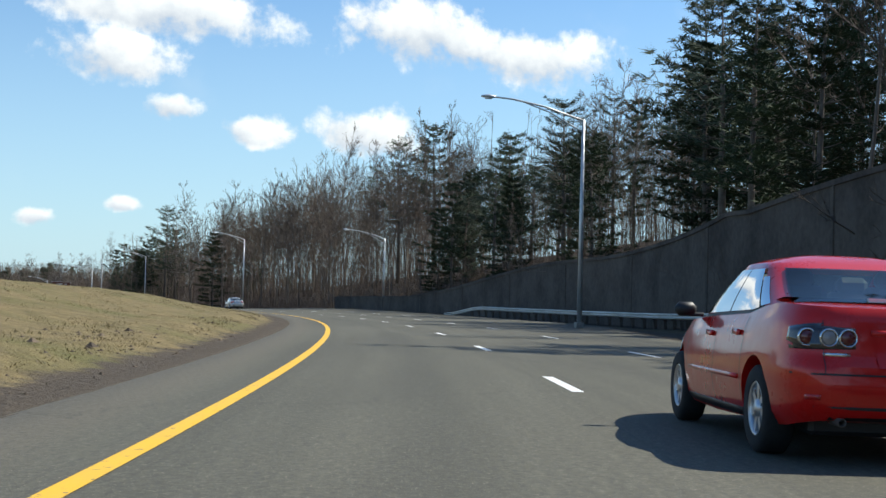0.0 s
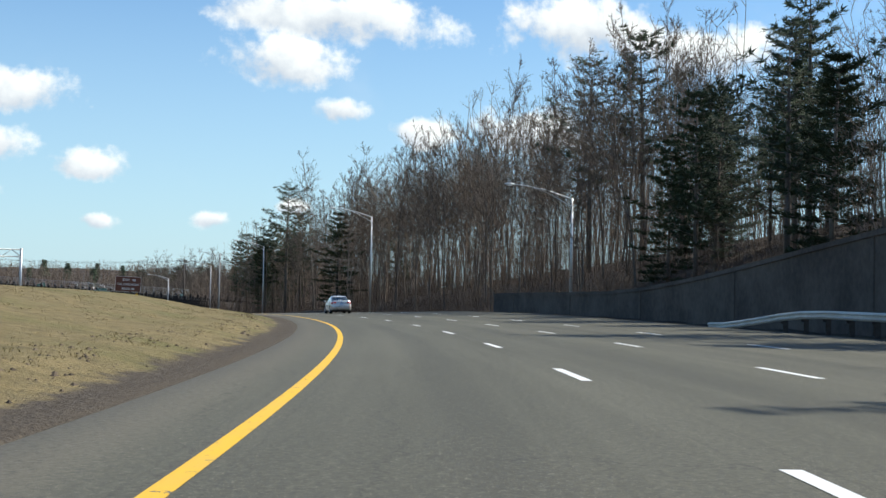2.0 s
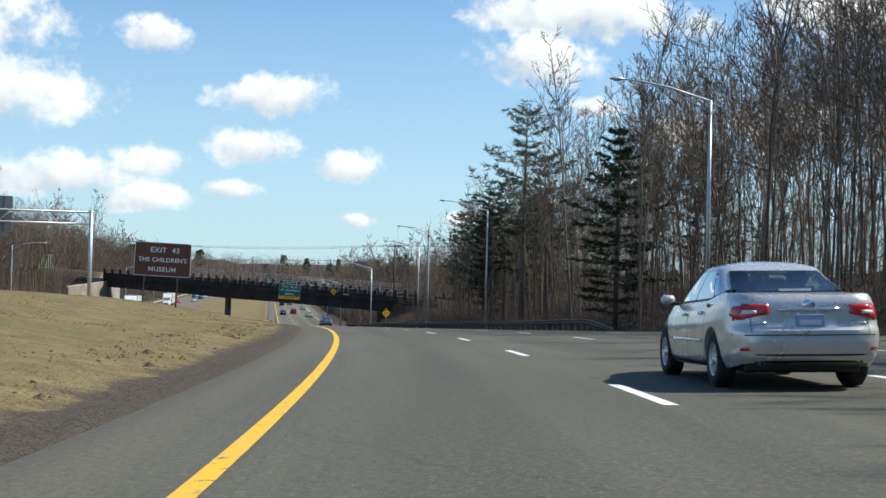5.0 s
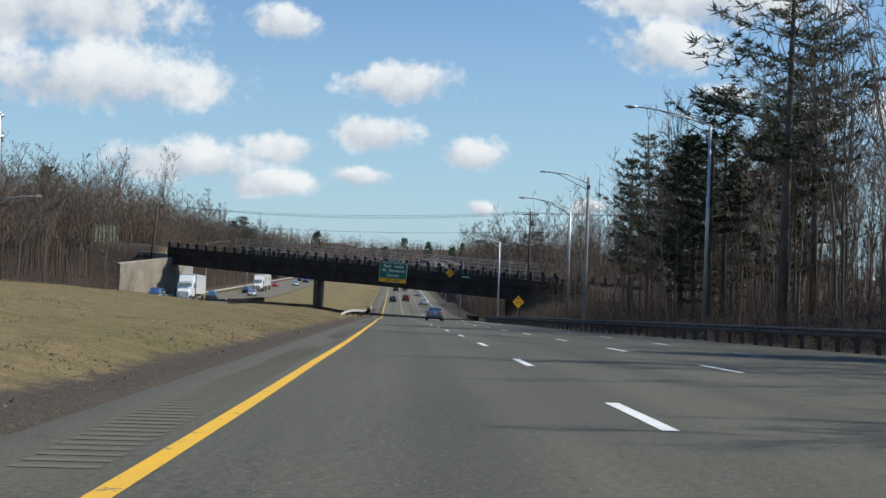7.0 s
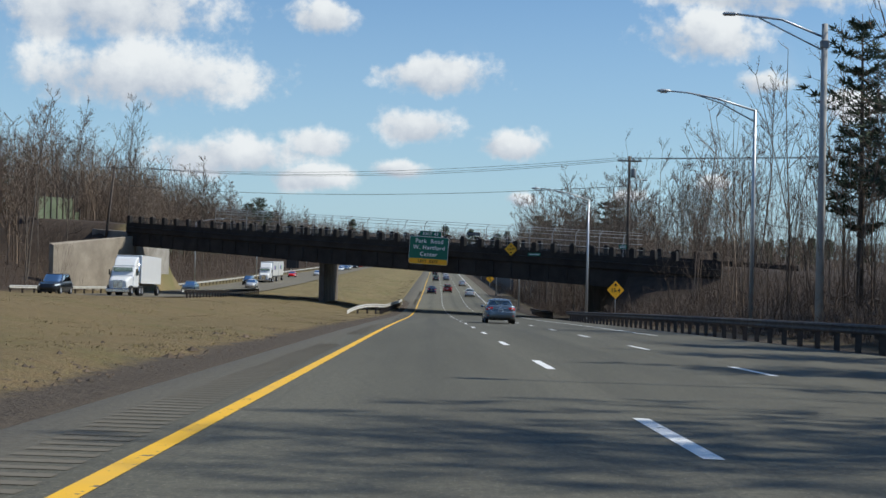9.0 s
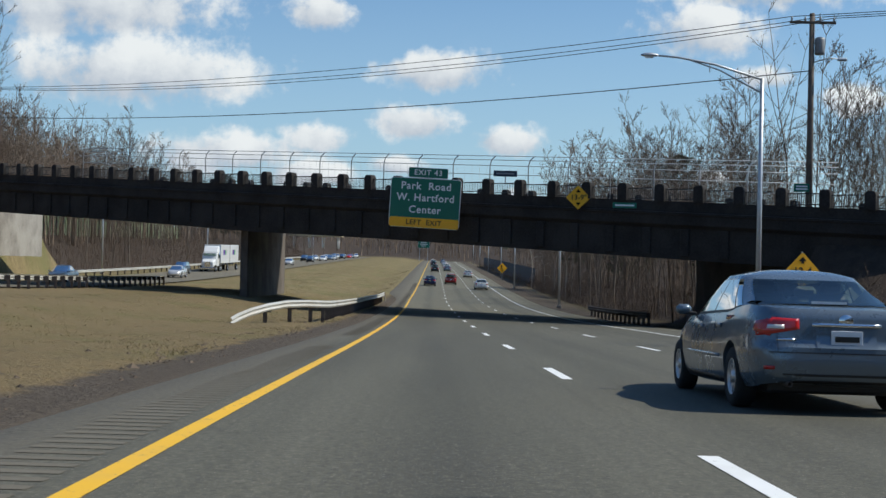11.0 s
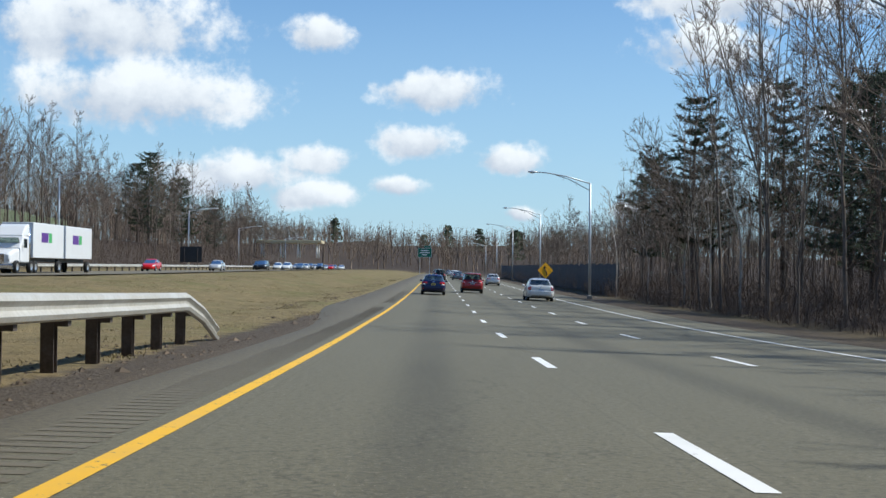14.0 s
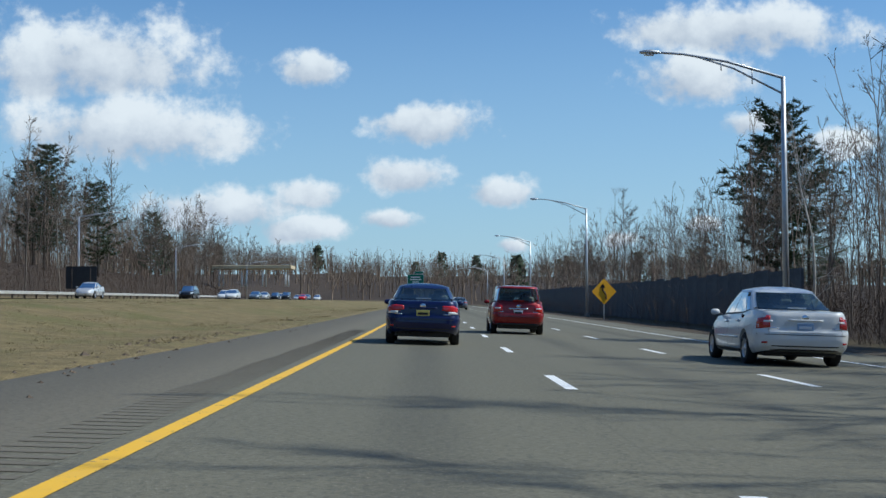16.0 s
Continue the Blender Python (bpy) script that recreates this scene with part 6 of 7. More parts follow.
class Shell:
    """The outer skin of a car: lower body by plan outlines stacked from sill to shoulder, and the cabin above it."""

    def __init__(self, spec):
        self.s = spec
        self.L, self.W, self.H = spec["L"], spec["W"], spec["H"]

    def z_top(self, y):
        return float(np.interp(y / self.L + 0.5, [a for a, b in self.s["top"]], [b for a, b in self.s["top"]]))

    def z_low(self, y):
        return float(np.interp(y / self.L + 0.5, [a for a, b in self.s["low"]], [b for a, b in self.s["low"]]))

    def half(self, u):
        return self.W / 2 * float(np.interp(u, [0, 0.12, 0.4, 0.62, 0.85, 1], [0.90, 0.965, 1.0, 0.99, 0.955, 0.90]))

    def rear(self, u):
        return -self.L / 2 + float(np.interp(u, [0, 0.1, 0.28, 0.5, 0.56, 0.8, 0.95, 1], [0.10, 0.03, 0.0, 0.015, 0.055, 0.07, 0.085, 0.13]))

    def front(self, u):
        return self.L / 2 - float(np.interp(u, [0, 0.2, 0.5, 0.8, 1], [0.10, 0.02, 0.0, 0.05, 0.16]))

    def body(self, th, u):
        """A point of the lower body; th runs round the plan from the right side through the front."""
        c, s = math.cos(th), math.sin(th)
        n = 9.0 if s < 0 else 3.6
        w = self.half(u)
        yr, yf = self.rear(u), self.front(u)
        yc, l = (yr + yf) / 2, (yf - yr) / 2
        x = w * math.copysign(abs(c) ** (2 / n), c)
        y = yc + l * math.copysign(abs(s) ** (2 / n), s)
        z0, z1 = self.z_low(y), self.z_top(y)
        return Vector((x, y, z0 + u * (z1 - z0)))

    def turns(self, shape, count):
        """Angles that part the outline shape(angle) into equal steps."""
        fine = np.linspace(-math.pi / 2, 1.5 * math.pi, 2401)
        pts = np.array([tuple(shape(t)) for t in fine])[:, :2]
        run = np.concatenate([[0], np.cumsum(np.hypot(*(pts[1:] - pts[:-1]).T))])
        return np.interp((np.arange(count) + 0.5) / count * run[-1], run, fine)

    def rear_at(self, x, z, off=0.0):
        """The rear face at x and z."""
        z0, z1 = self.z_low(-self.L / 2), self.z_top(-self.L / 2 + 0.05)
        u = min(1, max(0, (z - z0) / (z1 - z0)))
        w, yr, yf = self.half(u), self.rear(u), self.front(u)
        yc, l = (yr + yf) / 2, (yf - yr) / 2
        y = yc - l * max(0.0, 1 - min(0.9999, abs(x) / w) ** 9.0) ** (1 / 9.0)
        return Vector((x, y - off, z))

    def side_at(self, y, z, sign, off=0.0):
        z0, z1 = self.z_low(y), self.z_top(y)
        u = min(1, max(0, (z - z0) / (z1 - z0)))
        w, yr, yf = self.half(u), self.rear(u), self.front(u)
        yc, l = (yr + yf) / 2, (yf - yr) / 2
        n = 9.0 if y < yc else 3.6
        x = w * max(0.0, 1 - min(0.9999, abs((y - yc) / l)) ** n) ** (1 / n)
        return Vector((sign * (x + off), y, z))

    def cabin_box(self, u):
        b0, b1 = self.s["base"]
        r0, r1 = self.s["roof"]
        e = u ** 0.92
        y0 = (b0 + (r0 - b0) * e - 0.5) * self.L
        y1 = (b1 + (r1 - b1) * u ** 1.1 - 0.5) * self.L
        w = self.W / 2 * (0.895 + (self.s["tumble"] - 0.895) * (0.75 * u + 0.25 * u * u))
        return y0, y1, w

    def crown(self):
        return 0.085 if self.s["kind"] == "sedan" else 0.05

    def cabin_z(self, y, u):
        z0 = self.z_top(y) - 0.02
        return z0 + (self.H - self.crown() - z0) * u

    def cabin(self, th, u, off=0.0):
        y0, y1, w = self.cabin_box(u)
        c, s = math.cos(th), math.sin(th)
        n = 5.0
        x = (w + off) * math.copysign(abs(c) ** (2 / n), c)
        y = (y0 + y1) / 2 + ((y1 - y0) / 2 + off) * math.copysign(abs(s) ** (2 / n), s)
        return Vector((x, y, self.cabin_z(y, u)))

    def pane(self, which, a, u, off=0.006):
        """A point of the cabin's rear, front or side face: a from -1 to 1 across, u upwards."""
        y0, y1, w = self.cabin_box(u)
        yc, l = (y0 + y1) / 2, (y1 - y0) / 2
        if which in ("rear", "front"):
            x = a * w
            q = max(0.0, 1 - min(0.9999, abs(a)) ** 5) ** (1 / 5)
            y = yc - l * q - off if which == "rear" else yc + l * q + off
            bow = 0.05 * (1 - a * a)
            return Vector((x, y - bow if which == "rear" else y + bow, self.cabin_z(y, u) + off * 0.6))
        sign = 1 if which == "right" else -1
        y = yc + a * l
        q = max(0.0, 1 - min(0.9999, abs(a)) ** 5) ** (1 / 5)
        return Vector((sign * (w * q + off), y, self.cabin_z(y, u)))


def grid_mesh(name, rows, mat, smooth_shade=True, close=False, thick=0.0):
    """A mesh from rows of points of equal length."""
    n, m = len(rows), len(rows[0])
    verts = [p for r in rows for p in r]
    faces = []
    for i in range(n - 1):
        for j in range(m if close else m - 1):
            faces.append((i * m + j, i * m + (j + 1) % m, (i + 1) * m + (j + 1) % m, (i + 1) * m + j))
    me = mesh_from(name, verts, faces, mat, smooth_shade)
    if thick:
        bm = bmesh.new()
        bm.from_mesh(me)
        bmesh.ops.recalc_face_normals(bm, faces=bm.faces)
        bmesh.ops.solidify(bm, geom=bm.faces[:], thickness=thick)
        bm.to_mesh(me)
        bm.free()
    return me


def cut_arches(me, spec):
    """Cuts the wheel arches out of the closed lower body."""
    ob = new("shell", me)
    cut = bmesh.new()
    r = spec["wheel"] + 0.045
    for f in spec["axles"]:
        for sx in (-1, 1):
            m = Matrix.Translation((sx * spec["W"] / 2, (f - 0.5) * spec["L"], spec["wheel"] + 0.02)) @ Matrix.Rotation(math.pi / 2, 4, "Y")
            bmesh.ops.create_cone(cut, cap_ends=True, segments=28, radius1=r, radius2=r, depth=0.62, matrix=m)
    cme = bpy.data.meshes.new("cutter")
    cut.to_mesh(cme)
    cut.free()
    cob = new("cutter", cme)
    mod = ob.modifiers.new("arch", "BOOLEAN")
    mod.operation, mod.object, mod.solver = "DIFFERENCE", cob, "EXACT"
    done = bpy.data.meshes.new_from_object(ob.evaluated_get(bpy.context.evaluated_depsgraph_get()))
    bpy.data.objects.remove(ob)
    bpy.data.objects.remove(cob)
    return done


def wheel_part(car, spec, x, y, name="wheel"):
    r = spec["wheel"]
    sign = 1 if x > 0 else -1
    v, f = lathe([(r * 0.62, -0.1), (r * 0.9, -0.108), (r * 0.985, -0.085), (r, -0.03), (r, 0.03), (r * 0.985, 0.085), (r * 0.9, 0.108), (r * 0.62, 0.1)], 28)
    tyre_me = mesh_from("tyre", v, f, RUBBER, True)
    hub = new(name)
    hub.parent = car
    hub.matrix_basis = pose(x, y, r, 0, 0, 0 if sign > 0 else 180)
    hub.empty_display_size = 0.1
    part("tyre", tyre_me, None, hub)
    v, f = lathe([(r * 0.64, 0.075), (r * 0.60, 0.10), (r * 0.56, 0.075), (r * 0.54, 0.02)], 28)
    rim = part("rim", mesh_from("rim", v, f, ALLOY, True), None, hub)
    v, f = lathe([(r * 0.62, 0.0), (0.01, 0.0)], 20)
    part("brake_disc", mesh_from("brake_disc", v, f, BLACK_TRIM), None, rim)
    bm = bmesh.new()
    for k in range(7):
        a = 2 * math.pi * k / 7
        m = Matrix.Rotation(a, 4, "X") @ Matrix.Translation((0.065, 0, r * 0.33)) @ Matrix.Diagonal((0.03, 0.052, r * 0.52, 1))
        bmesh.ops.create_cube(bm, size=1, matrix=m)
    part("spokes", bm, ALLOY, rim)
    v, f = lathe([(0.075, 0.06), (0.06, 0.095), (0.0, 0.10)], 14)
    part("hub_cap", mesh_from("hub_cap", v, f, ALLOY, True), None, rim)
    return hub


def patch_rear(shell, x0, x1, z0, z1, off=0.008, nx=8, nz=4, z0b=None, z1b=None):
    """A patch on the rear face between x0 and x1; z limits may differ at x1."""
    z0b, z1b = z0 if z0b is None else z0b, z1 if z1b is None else z1b
    rows = []
    for j in range(nz + 1):
        t = j / nz
        row = []
        for i in range(nx + 1):
            k = i / nx
            x = x0 + (x1 - x0) * k
            za, zb = z0 + (z0b - z0) * k, z1 + (z1b - z1) * k
            row.append(shell.rear_at(x, za + (zb - za) * t, off))
        rows.append(row)
    return rows


def patch_side(shell, y0, y1, z0, z1, sign, off=0.006, n=8, m=3, z0b=None, z1b=None):
    z0b, z1b = z0 if z0b is None else z0b, z1 if z1b is None else z1b
    rows = []
    for j in range(m + 1):
        t = j / m
        row = []
        for i in range(n + 1):
            k = i / n
            y = y0 + (y1 - y0) * k
            za, zb = z0 + (z0b - z0) * k, z1 + (z1b - z1) * k
            row.append(shell.side_at(y, za + (zb - za) * t, sign, off))
        rows.append(row)
    return rows


def make_car(name, label, category, spec, paint, lamp="red", plate=PLATE_WHITE, badge=True, far=False, group=""):
    sh = Shell(spec)
    L, W, H = sh.L, sh.W, sh.H
    car = thing(name, label, category, group)
    # lower body
    n_th, n_u = 104, 18
    ths = sh.turns(lambda t: sh.body(t, 0.5), n_th)
    rows = [[sh.body(t, j / n_u) for t in ths] for j in range(n_u + 1)]
    for f, lift in ((0.93, 0.012), (0.75, 0.03), (0.45, 0.045), (0.15, 0.05)):
        rows.append([Vector((p.x * f, p.y * f, sh.z_top(p.y * f) + lift - 0.012 * f)) for p in rows[n_u]])
    verts = [p for r in rows for p in r]
    m = n_th
    faces = [(i * m + j, i * m + (j + 1) % m, (i + 1) * m + (j + 1) % m, (i + 1) * m + j) for i in range(len(rows) - 1) for j in range(m)]
    faces += [tuple(range(m))[::-1], tuple(range((len(rows) - 1) * m, len(rows) * m))]
    me = cut_arches(mesh_from("body", verts, faces, paint, False), spec)
    me.materials.clear()
    me.materials.append(paint)
    bm = bmesh.new()
    bm.from_mesh(me)
    for fc in bm.faces:
        fc.smooth = True
    for e in bm.edges:
        if len(e.link_faces) == 2 and e.calc_face_angle(0) > 0.6:
            e.smooth = False
    bm.to_mesh(me)
    bm.free()
    me.name = "body"
    body = part("body", me, None, car)
    # cabin and roof
    ths = sh.turns(lambda t: sh.cabin(t, 0.5), 64)
    rows = [[sh.cabin(t, j / 10) for t in ths] for j in range(11)]
    y0, y1, w = sh.cabin_box(1.0)
    yc = (y0 + y1) / 2
    cr = sh.crown()
    for f in (0.97, 0.91, 0.8, 0.65, 0.45, 0.15):
        rows.append([Vector((p.x * f, yc + (p.y - yc) * f, H - cr * f ** 2.6)) for p in rows[10]])
    me = grid_mesh("cabin", rows, paint, True, True)
    bm = bmesh.new()
    bm.from_mesh(me)
    bm.verts.ensure_lookup_table()
    bm.faces.new([bm.verts[len(rows) * 64 - 64 + k] for k in range(64)])
    # openings for the windows
    suv = spec["kind"] == "suv"
    ru0 = 0.10 if not suv else 0.14
    gone = []
    for fc in bm.faces:
        spans = []
        for vert in fc.verts:
            k = vert.index // 64
            if k > 10:
                break
            b0, b1, bw = sh.cabin_box(k / 10)
            spans.append((vert.co.x / bw, (2 * vert.co.y - b0 - b1) / (b1 - b0), k / 10))
        else:
            low, high = min(q[2] for q in spans), max(q[2] for q in spans)
            if low >= ru0 - 0.01 and high <= 0.91:
                if max(abs(q[0]) for q in spans) < 0.86 and (max(q[1] for q in spans) < -0.8 or min(q[1] for q in spans) > 0.8):
                    gone.append(fc)
                elif min(abs(q[0]) for q in spans) > 0.8 and min(q[1] for q in spans) > (-0.72 if not suv else -0.86) and max(q[1] for q in spans) < 0.74:
                    gone.append(fc)
    bmesh.ops.delete(bm, geom=gone, context="FACES")
    bm.to_mesh(me)
    bm.free()
    cabin = part("cabin", me, None, car)
    # inside: dark shelf at the height of the sills, and the seats that rise over it
    b0, b1, bw = sh.cabin_box(0.24)
    rows = [[Vector((bw * 0.94 * i / 4, y, sh.z_top(y) + 0.056)) for i in (-4, -2, 0, 2, 4)] for y in np.linspace(b0 + 0.05, b1 - 0.05, 12)]
    part("shelf", grid_mesh("shelf", rows, INTERIOR), None, cabin, "dark interior shelf and trim")
    for fy in (0.36, 0.56) if not suv else (0.25, 0.55):
        y = (fy - 0.5) * L
        for sx in (-0.37, 0.37):
            z = sh.z_top(y)
            seat = part("seat", box_mesh((0.48, 0.14, 0.24), (sx, y, z + 0.12), 0.06), SEAT_FABRIC, cabin, "pale fabric seat back")
            part("head_restraint", box_mesh((0.27, 0.10, 0.15), (sx, y, z + 0.29), 0.045), SEAT_FABRIC, seat)

    def glass(nm, which, a0, a1, u0, u1, taper=0.0):
        rows = [[sh.pane(which, a0 + (a1 - a0) * i / 10 + taper * (j / 6), u0 + (u1 - u0) * j / 6) for i in range(11)] for j in range(7)]
        return part(nm, grid_mesh(nm, rows, CAR_GLASS), None, cabin)
    glass("rear_window", "rear", -0.86, 0.86, ru0, 0.90)
    glass("windshield", "front", -0.9, 0.9, 0.06, 0.92)
    for side in ("left", "right"):
        glass("side_window", side, -0.56 if not suv else -0.36, 0.03, 0.12, 0.90)
        glass("side_window", side, 0.06, 0.74, 0.12, 0.90)
        glass("quarter_window", side, -0.72 if not suv else -0.86, -0.585 if not suv else -0.42, 0.14, 0.74 if not suv else 0.86)
        sg = 1 if side == "right" else -1
        rows = [[sh.pane(side, a, 0.10 + 0.82 * j / 6, 0.005) for a in (0.025, 0.045, 0.065)] for j in range(7)]
        part("door_pillar", grid_mesh("door_pillar", rows, BLACK_TRIM), None, cabin)
        # black frame line under the panes
        rows = [[sh.pane(side, -0.84 + 1.62 * i / 12, u, 0.004) for i in range(13)] for u in (0.05, 0.11)]
        part("window_seal", grid_mesh("window_seal", rows, BLACK_TRIM), None, cabin)
        # mirror
        my = (0.675 - 0.5) * L
        bm = bmesh.new()
        box(bm, (0.19, 0.10, 0.125), (sg * (W / 2 + 0.035), my, sh.z_top(my) + 0.075), None, 0.04)
        mirror = part("mirror", bm, paint if lamp != "smoke" else BLACK_TRIM, car, smooth_shade=True)
        part("mirror_stalk", box_mesh((0.15, 0.05, 0.035), (sg * (W / 2 - 0.05), my, sh.z_top(my) + 0.03), 0.01), BLACK_TRIM, mirror)
        # doors: seams and handles, and a rub strip
        for fy in (0.285, 0.475, 0.70):
            y = (fy - 0.5) * L
            rows = patch_side(sh, y, y + 0.010, 0.34, sh.z_top(y) - 0.03, sg, 0.006, 1, 8)
            part("door_seam", grid_mesh("door_seam", rows, BLACK_TRIM), None, body)
        for fy in (0.31, 0.50):
            y = (fy - 0.5) * L
            rows = patch_side(sh, y, y + 0.2, sh.z_top(y) - 0.16, sh.z_top(y) - 0.12, sg, 0.022, 3, 1)
            part("door_handle", grid_mesh("door_handle", rows, paint, thick=0.02), None, body)
        rows = patch_side(sh, (0.30 - 0.5) * L, (0.68 - 0.5) * L, 0.50, 0.535, sg, 0.010, 8, 1)
        part("rub_strip", grid_mesh("rub_strip", rows, paint, thick=0.012), None, body)
        rows = patch_side(sh, (0.29 - 0.5) * L, (0.70 - 0.5) * L, 0.225, 0.29, sg, 0.006, 8, 1)
        part("sill", grid_mesh("sill", rows, BLACK_TRIM, thick=0.01), None, body)
        for f in spec["axles"]:
            wheel_part(car, spec, sg * (W / 2 - 0.125), (f - 0.5) * L)
        # tail lamps
        zt = sh.z_top(-L / 2 + 0.05)
        if suv:
            rows = patch_rear(sh, sg * (W / 2 * 0.60), sg * (W / 2 * 0.955), zt - 0.24, zt - 0.02, 0.010, 8, 4, zt - 0.30, zt + 0.0)
        elif lamp == "smoke":
            rows = patch_rear(sh, sg * (W / 2 * 0.50), sg * (W / 2 * 0.93), zt - 0.235, zt - 0.10, 0.010, 10, 4, zt - 0.245, zt - 0.08)
        elif lamp == "tall":
            rows = patch_rear(sh, sg * (W / 2 * 0.70), sg * (W / 2 * 0.955), zt - 0.26, zt - 0.04, 0.010, 8, 4, zt - 0.30, zt - 0.03)
        else:
            rows = patch_rear(sh, sg * (W / 2 * 0.50), sg * (W / 2 * 0.955), zt - 0.17, zt - 0.07, 0.010, 10, 4, zt - 0.25, zt - 0.05)
        tail = part("tail_lamp", grid_mesh("tail_lamp", rows, LAMP_SMOKE if lamp == "smoke" else LAMP_RED, thick=0.012), None, body, "red tail lamp lens" if lamp != "smoke" else "smoked tail lamp with round lenses")
        rows = patch_side(sh, -L / 2 + 0.10, -L / 2 + 0.30, zt - 0.24, zt - 0.07, sg, 0.008, 8, 3, zt - 0.19, zt - 0.10)
        part("lamp_wrap", grid_mesh("lamp_wrap", rows, LAMP_SMOKE if lamp == "smoke" else LAMP_RED, thick=0.01), None, tail)
        if lamp == "smoke":
            for q in (0.56, 0.70, 0.84):
                c = sh.rear_at(sg * W / 2 * q, zt - 0.165, 0.02)
                v, f = lathe([(0.0, 0.012), (0.038, 0.01), (0.048, 0.0), (0.052, -0.02)], 18, "Z")
                ob = part("round_lens", mesh_from("round_lens", v, f, LAMP_DEEP if abs(q - 0.70) > 0.1 else LAMP_GREY, True), None, tail)
                ob.matrix_basis = Matrix.Translation(c) @ Matrix.Rotation(math.pi / 2, 4, "X")
                v, f = lathe([(0.050, 0.0), (0.052, 0.012), (0.060, 0.012), (0.062, -0.01)], 18, "Z")
                ob = part("lens_ring", mesh_from("lens_ring", v, f, CHROME, True), None, tail)
                ob.matrix_basis = Matrix.Translation(c) @ Matrix.Rotation(math.pi / 2, 4, "X")
        else:
            rows = patch_rear(sh, sg * (W / 2 * 0.66), sg * (W / 2 * 0.95), zt - 0.265 if lamp == "split" else zt - 0.17, zt - 0.205 if lamp == "split" else zt - 0.13, 0.015, 6, 2)
            part("reverse_lens", grid_mesh("reverse_lens", rows, LAMP_CLEAR, thick=0.008), None, tail)
        rows = patch_rear(sh, sg * (W / 2 * 0.76), sg * (W / 2 * 0.86), 0.44, 0.475, 0.006, 3, 1)
        part("reflector", grid_mesh("reflector", rows, LAMP_RED, thick=0.006), None, body)
        # headlamps
        rows = [[sh.body(math.pi / 2 - sg * (0.52 + 0.62 * i / 8), 0.66 + 0.22 * j / 3) * 1.0 + Vector((0, 0.006, 0)) for i in range(9)] for j in range(4)]
        part("headlamp", grid_mesh("headlamp", rows, LAMP_AMBER, thick=0.006), None, body)
    # trunk lid, bumper seam, valance, plate
    zt = sh.z_top(-L / 2 + 0.05)
    for x in (-0.46, 0.46):
        rows = patch_rear(sh, W * x * 0.80, W * x * 0.80 + 0.006, 0.62, zt - 0.02, 0.007, 1, 8)
        part("lid_seam", grid_mesh("lid_seam", rows, BLACK_TRIM), None, body)
    rows = patch_rear(sh, -W * 0.47, W * 0.47, 0.605, 0.617, 0.007, 14, 1)
    part("bumper_seam", grid_mesh("bumper_seam", rows, BLACK_TRIM), None, body)
    rows = patch_rear(sh, -W * 0.40, W * 0.40, 0.31, 0.40, 0.006, 12, 2)
    part("valance", grid_mesh("valance", rows, BLACK_TRIM, thick=0.01), None, body)
    rows = patch_rear(sh, -0.30, 0.30, 0.66, 0.86, 0.006, 6, 3)
    part("plate_recess", grid_mesh("plate_recess", rows, paint), None, body)
    holder = part("number_plate", box_mesh((0.31, 0.015, 0.155), sh.rear_at(0, 0.755, 0.02), 0.003), plate, body, "licence plate with an unreadable legend")
    part("legend_bar", box_mesh((0.24, 0.006, 0.055), sh.rear_at(0, 0.75, 0.03)), BLACK_TRIM if plate is not PLATE_BLUE else PLATE_WHITE, holder)
    part("lid_handle", grid_mesh("lid_handle", patch_rear(sh, -0.34, 0.34, 0.872, 0.905, 0.025, 8, 1), CHROME if lamp == "red" else paint, thick=0.02), None, body)
    if badge:
        c = sh.rear_at(0, zt - 0.075, 0.008)
        v, f = lathe([(0.0, 0.012), (0.045, 0.01), (0.058, 0.0)], 20, "Z")
        ob = part("badge", mesh_from("badge", [(px * 1.25, py, pz) for px, py, pz in v], f, CHROME, True), None, body, "plain chrome oval badge")
        ob.matrix_basis = Matrix.Translation(c) @ Matrix.Rotation(math.pi / 2, 4, "X")
        for sx in (-1, 1):
            rows = patch_rear(sh, sx * W * 0.27, sx * W * 0.37, zt - 0.285, zt - 0.262, 0.006, 4, 1)
            part("name_bar", grid_mesh("name_bar", rows, CHROME, thick=0.003), None, body)
    v, f = lathe([(0.028, -0.1), (0.028, 0.10), (0.023, 0.10), (0.023, -0.1)], 14)
    ob = part("exhaust_pipe", mesh_from("exhaust_pipe", v, f, POST_STEEL, True), None, car)
    ob.matrix_basis = pose(-W * 0.30, -L / 2 + 0.12, 0.30, 0, 0, -90)
    part("underbody", box_mesh((W * 0.74, L * 0.86, 0.16), (0, 0, 0.27), 0.03), BLACK_TRIM, car)
    # parcel shelf lamp behind the glass
    ob = part("brake_lamp", box_mesh((0.36, 0.05, 0.03)), LAMP_RED if suv else SIGN_WHITE, cabin)
    ob.matrix_basis = Matrix.Translation(sh.pane("rear", 0, ru0 + 0.05, 0.012))
    if suv:
        for sx in (-1, 1):
            bar("roof_rail", [(sx * W * 0.34, (0.14 - 0.5) * L, H - 0.01), (sx * W * 0.345, (0.2 - 0.5) * L, H + 0.04), (sx * W * 0.345, (0.5 - 0.5) * L, H + 0.045), (sx * W * 0.34, (0.57 - 0.5) * L, H)], 0.018, BLACK_TRIM, car, 6)
        part("wiper", box_mesh((0.5, 0.02, 0.025), sh.pane("rear", 0.1, 0.2, 0.03)), BLACK_TRIM, cabin)
    return car


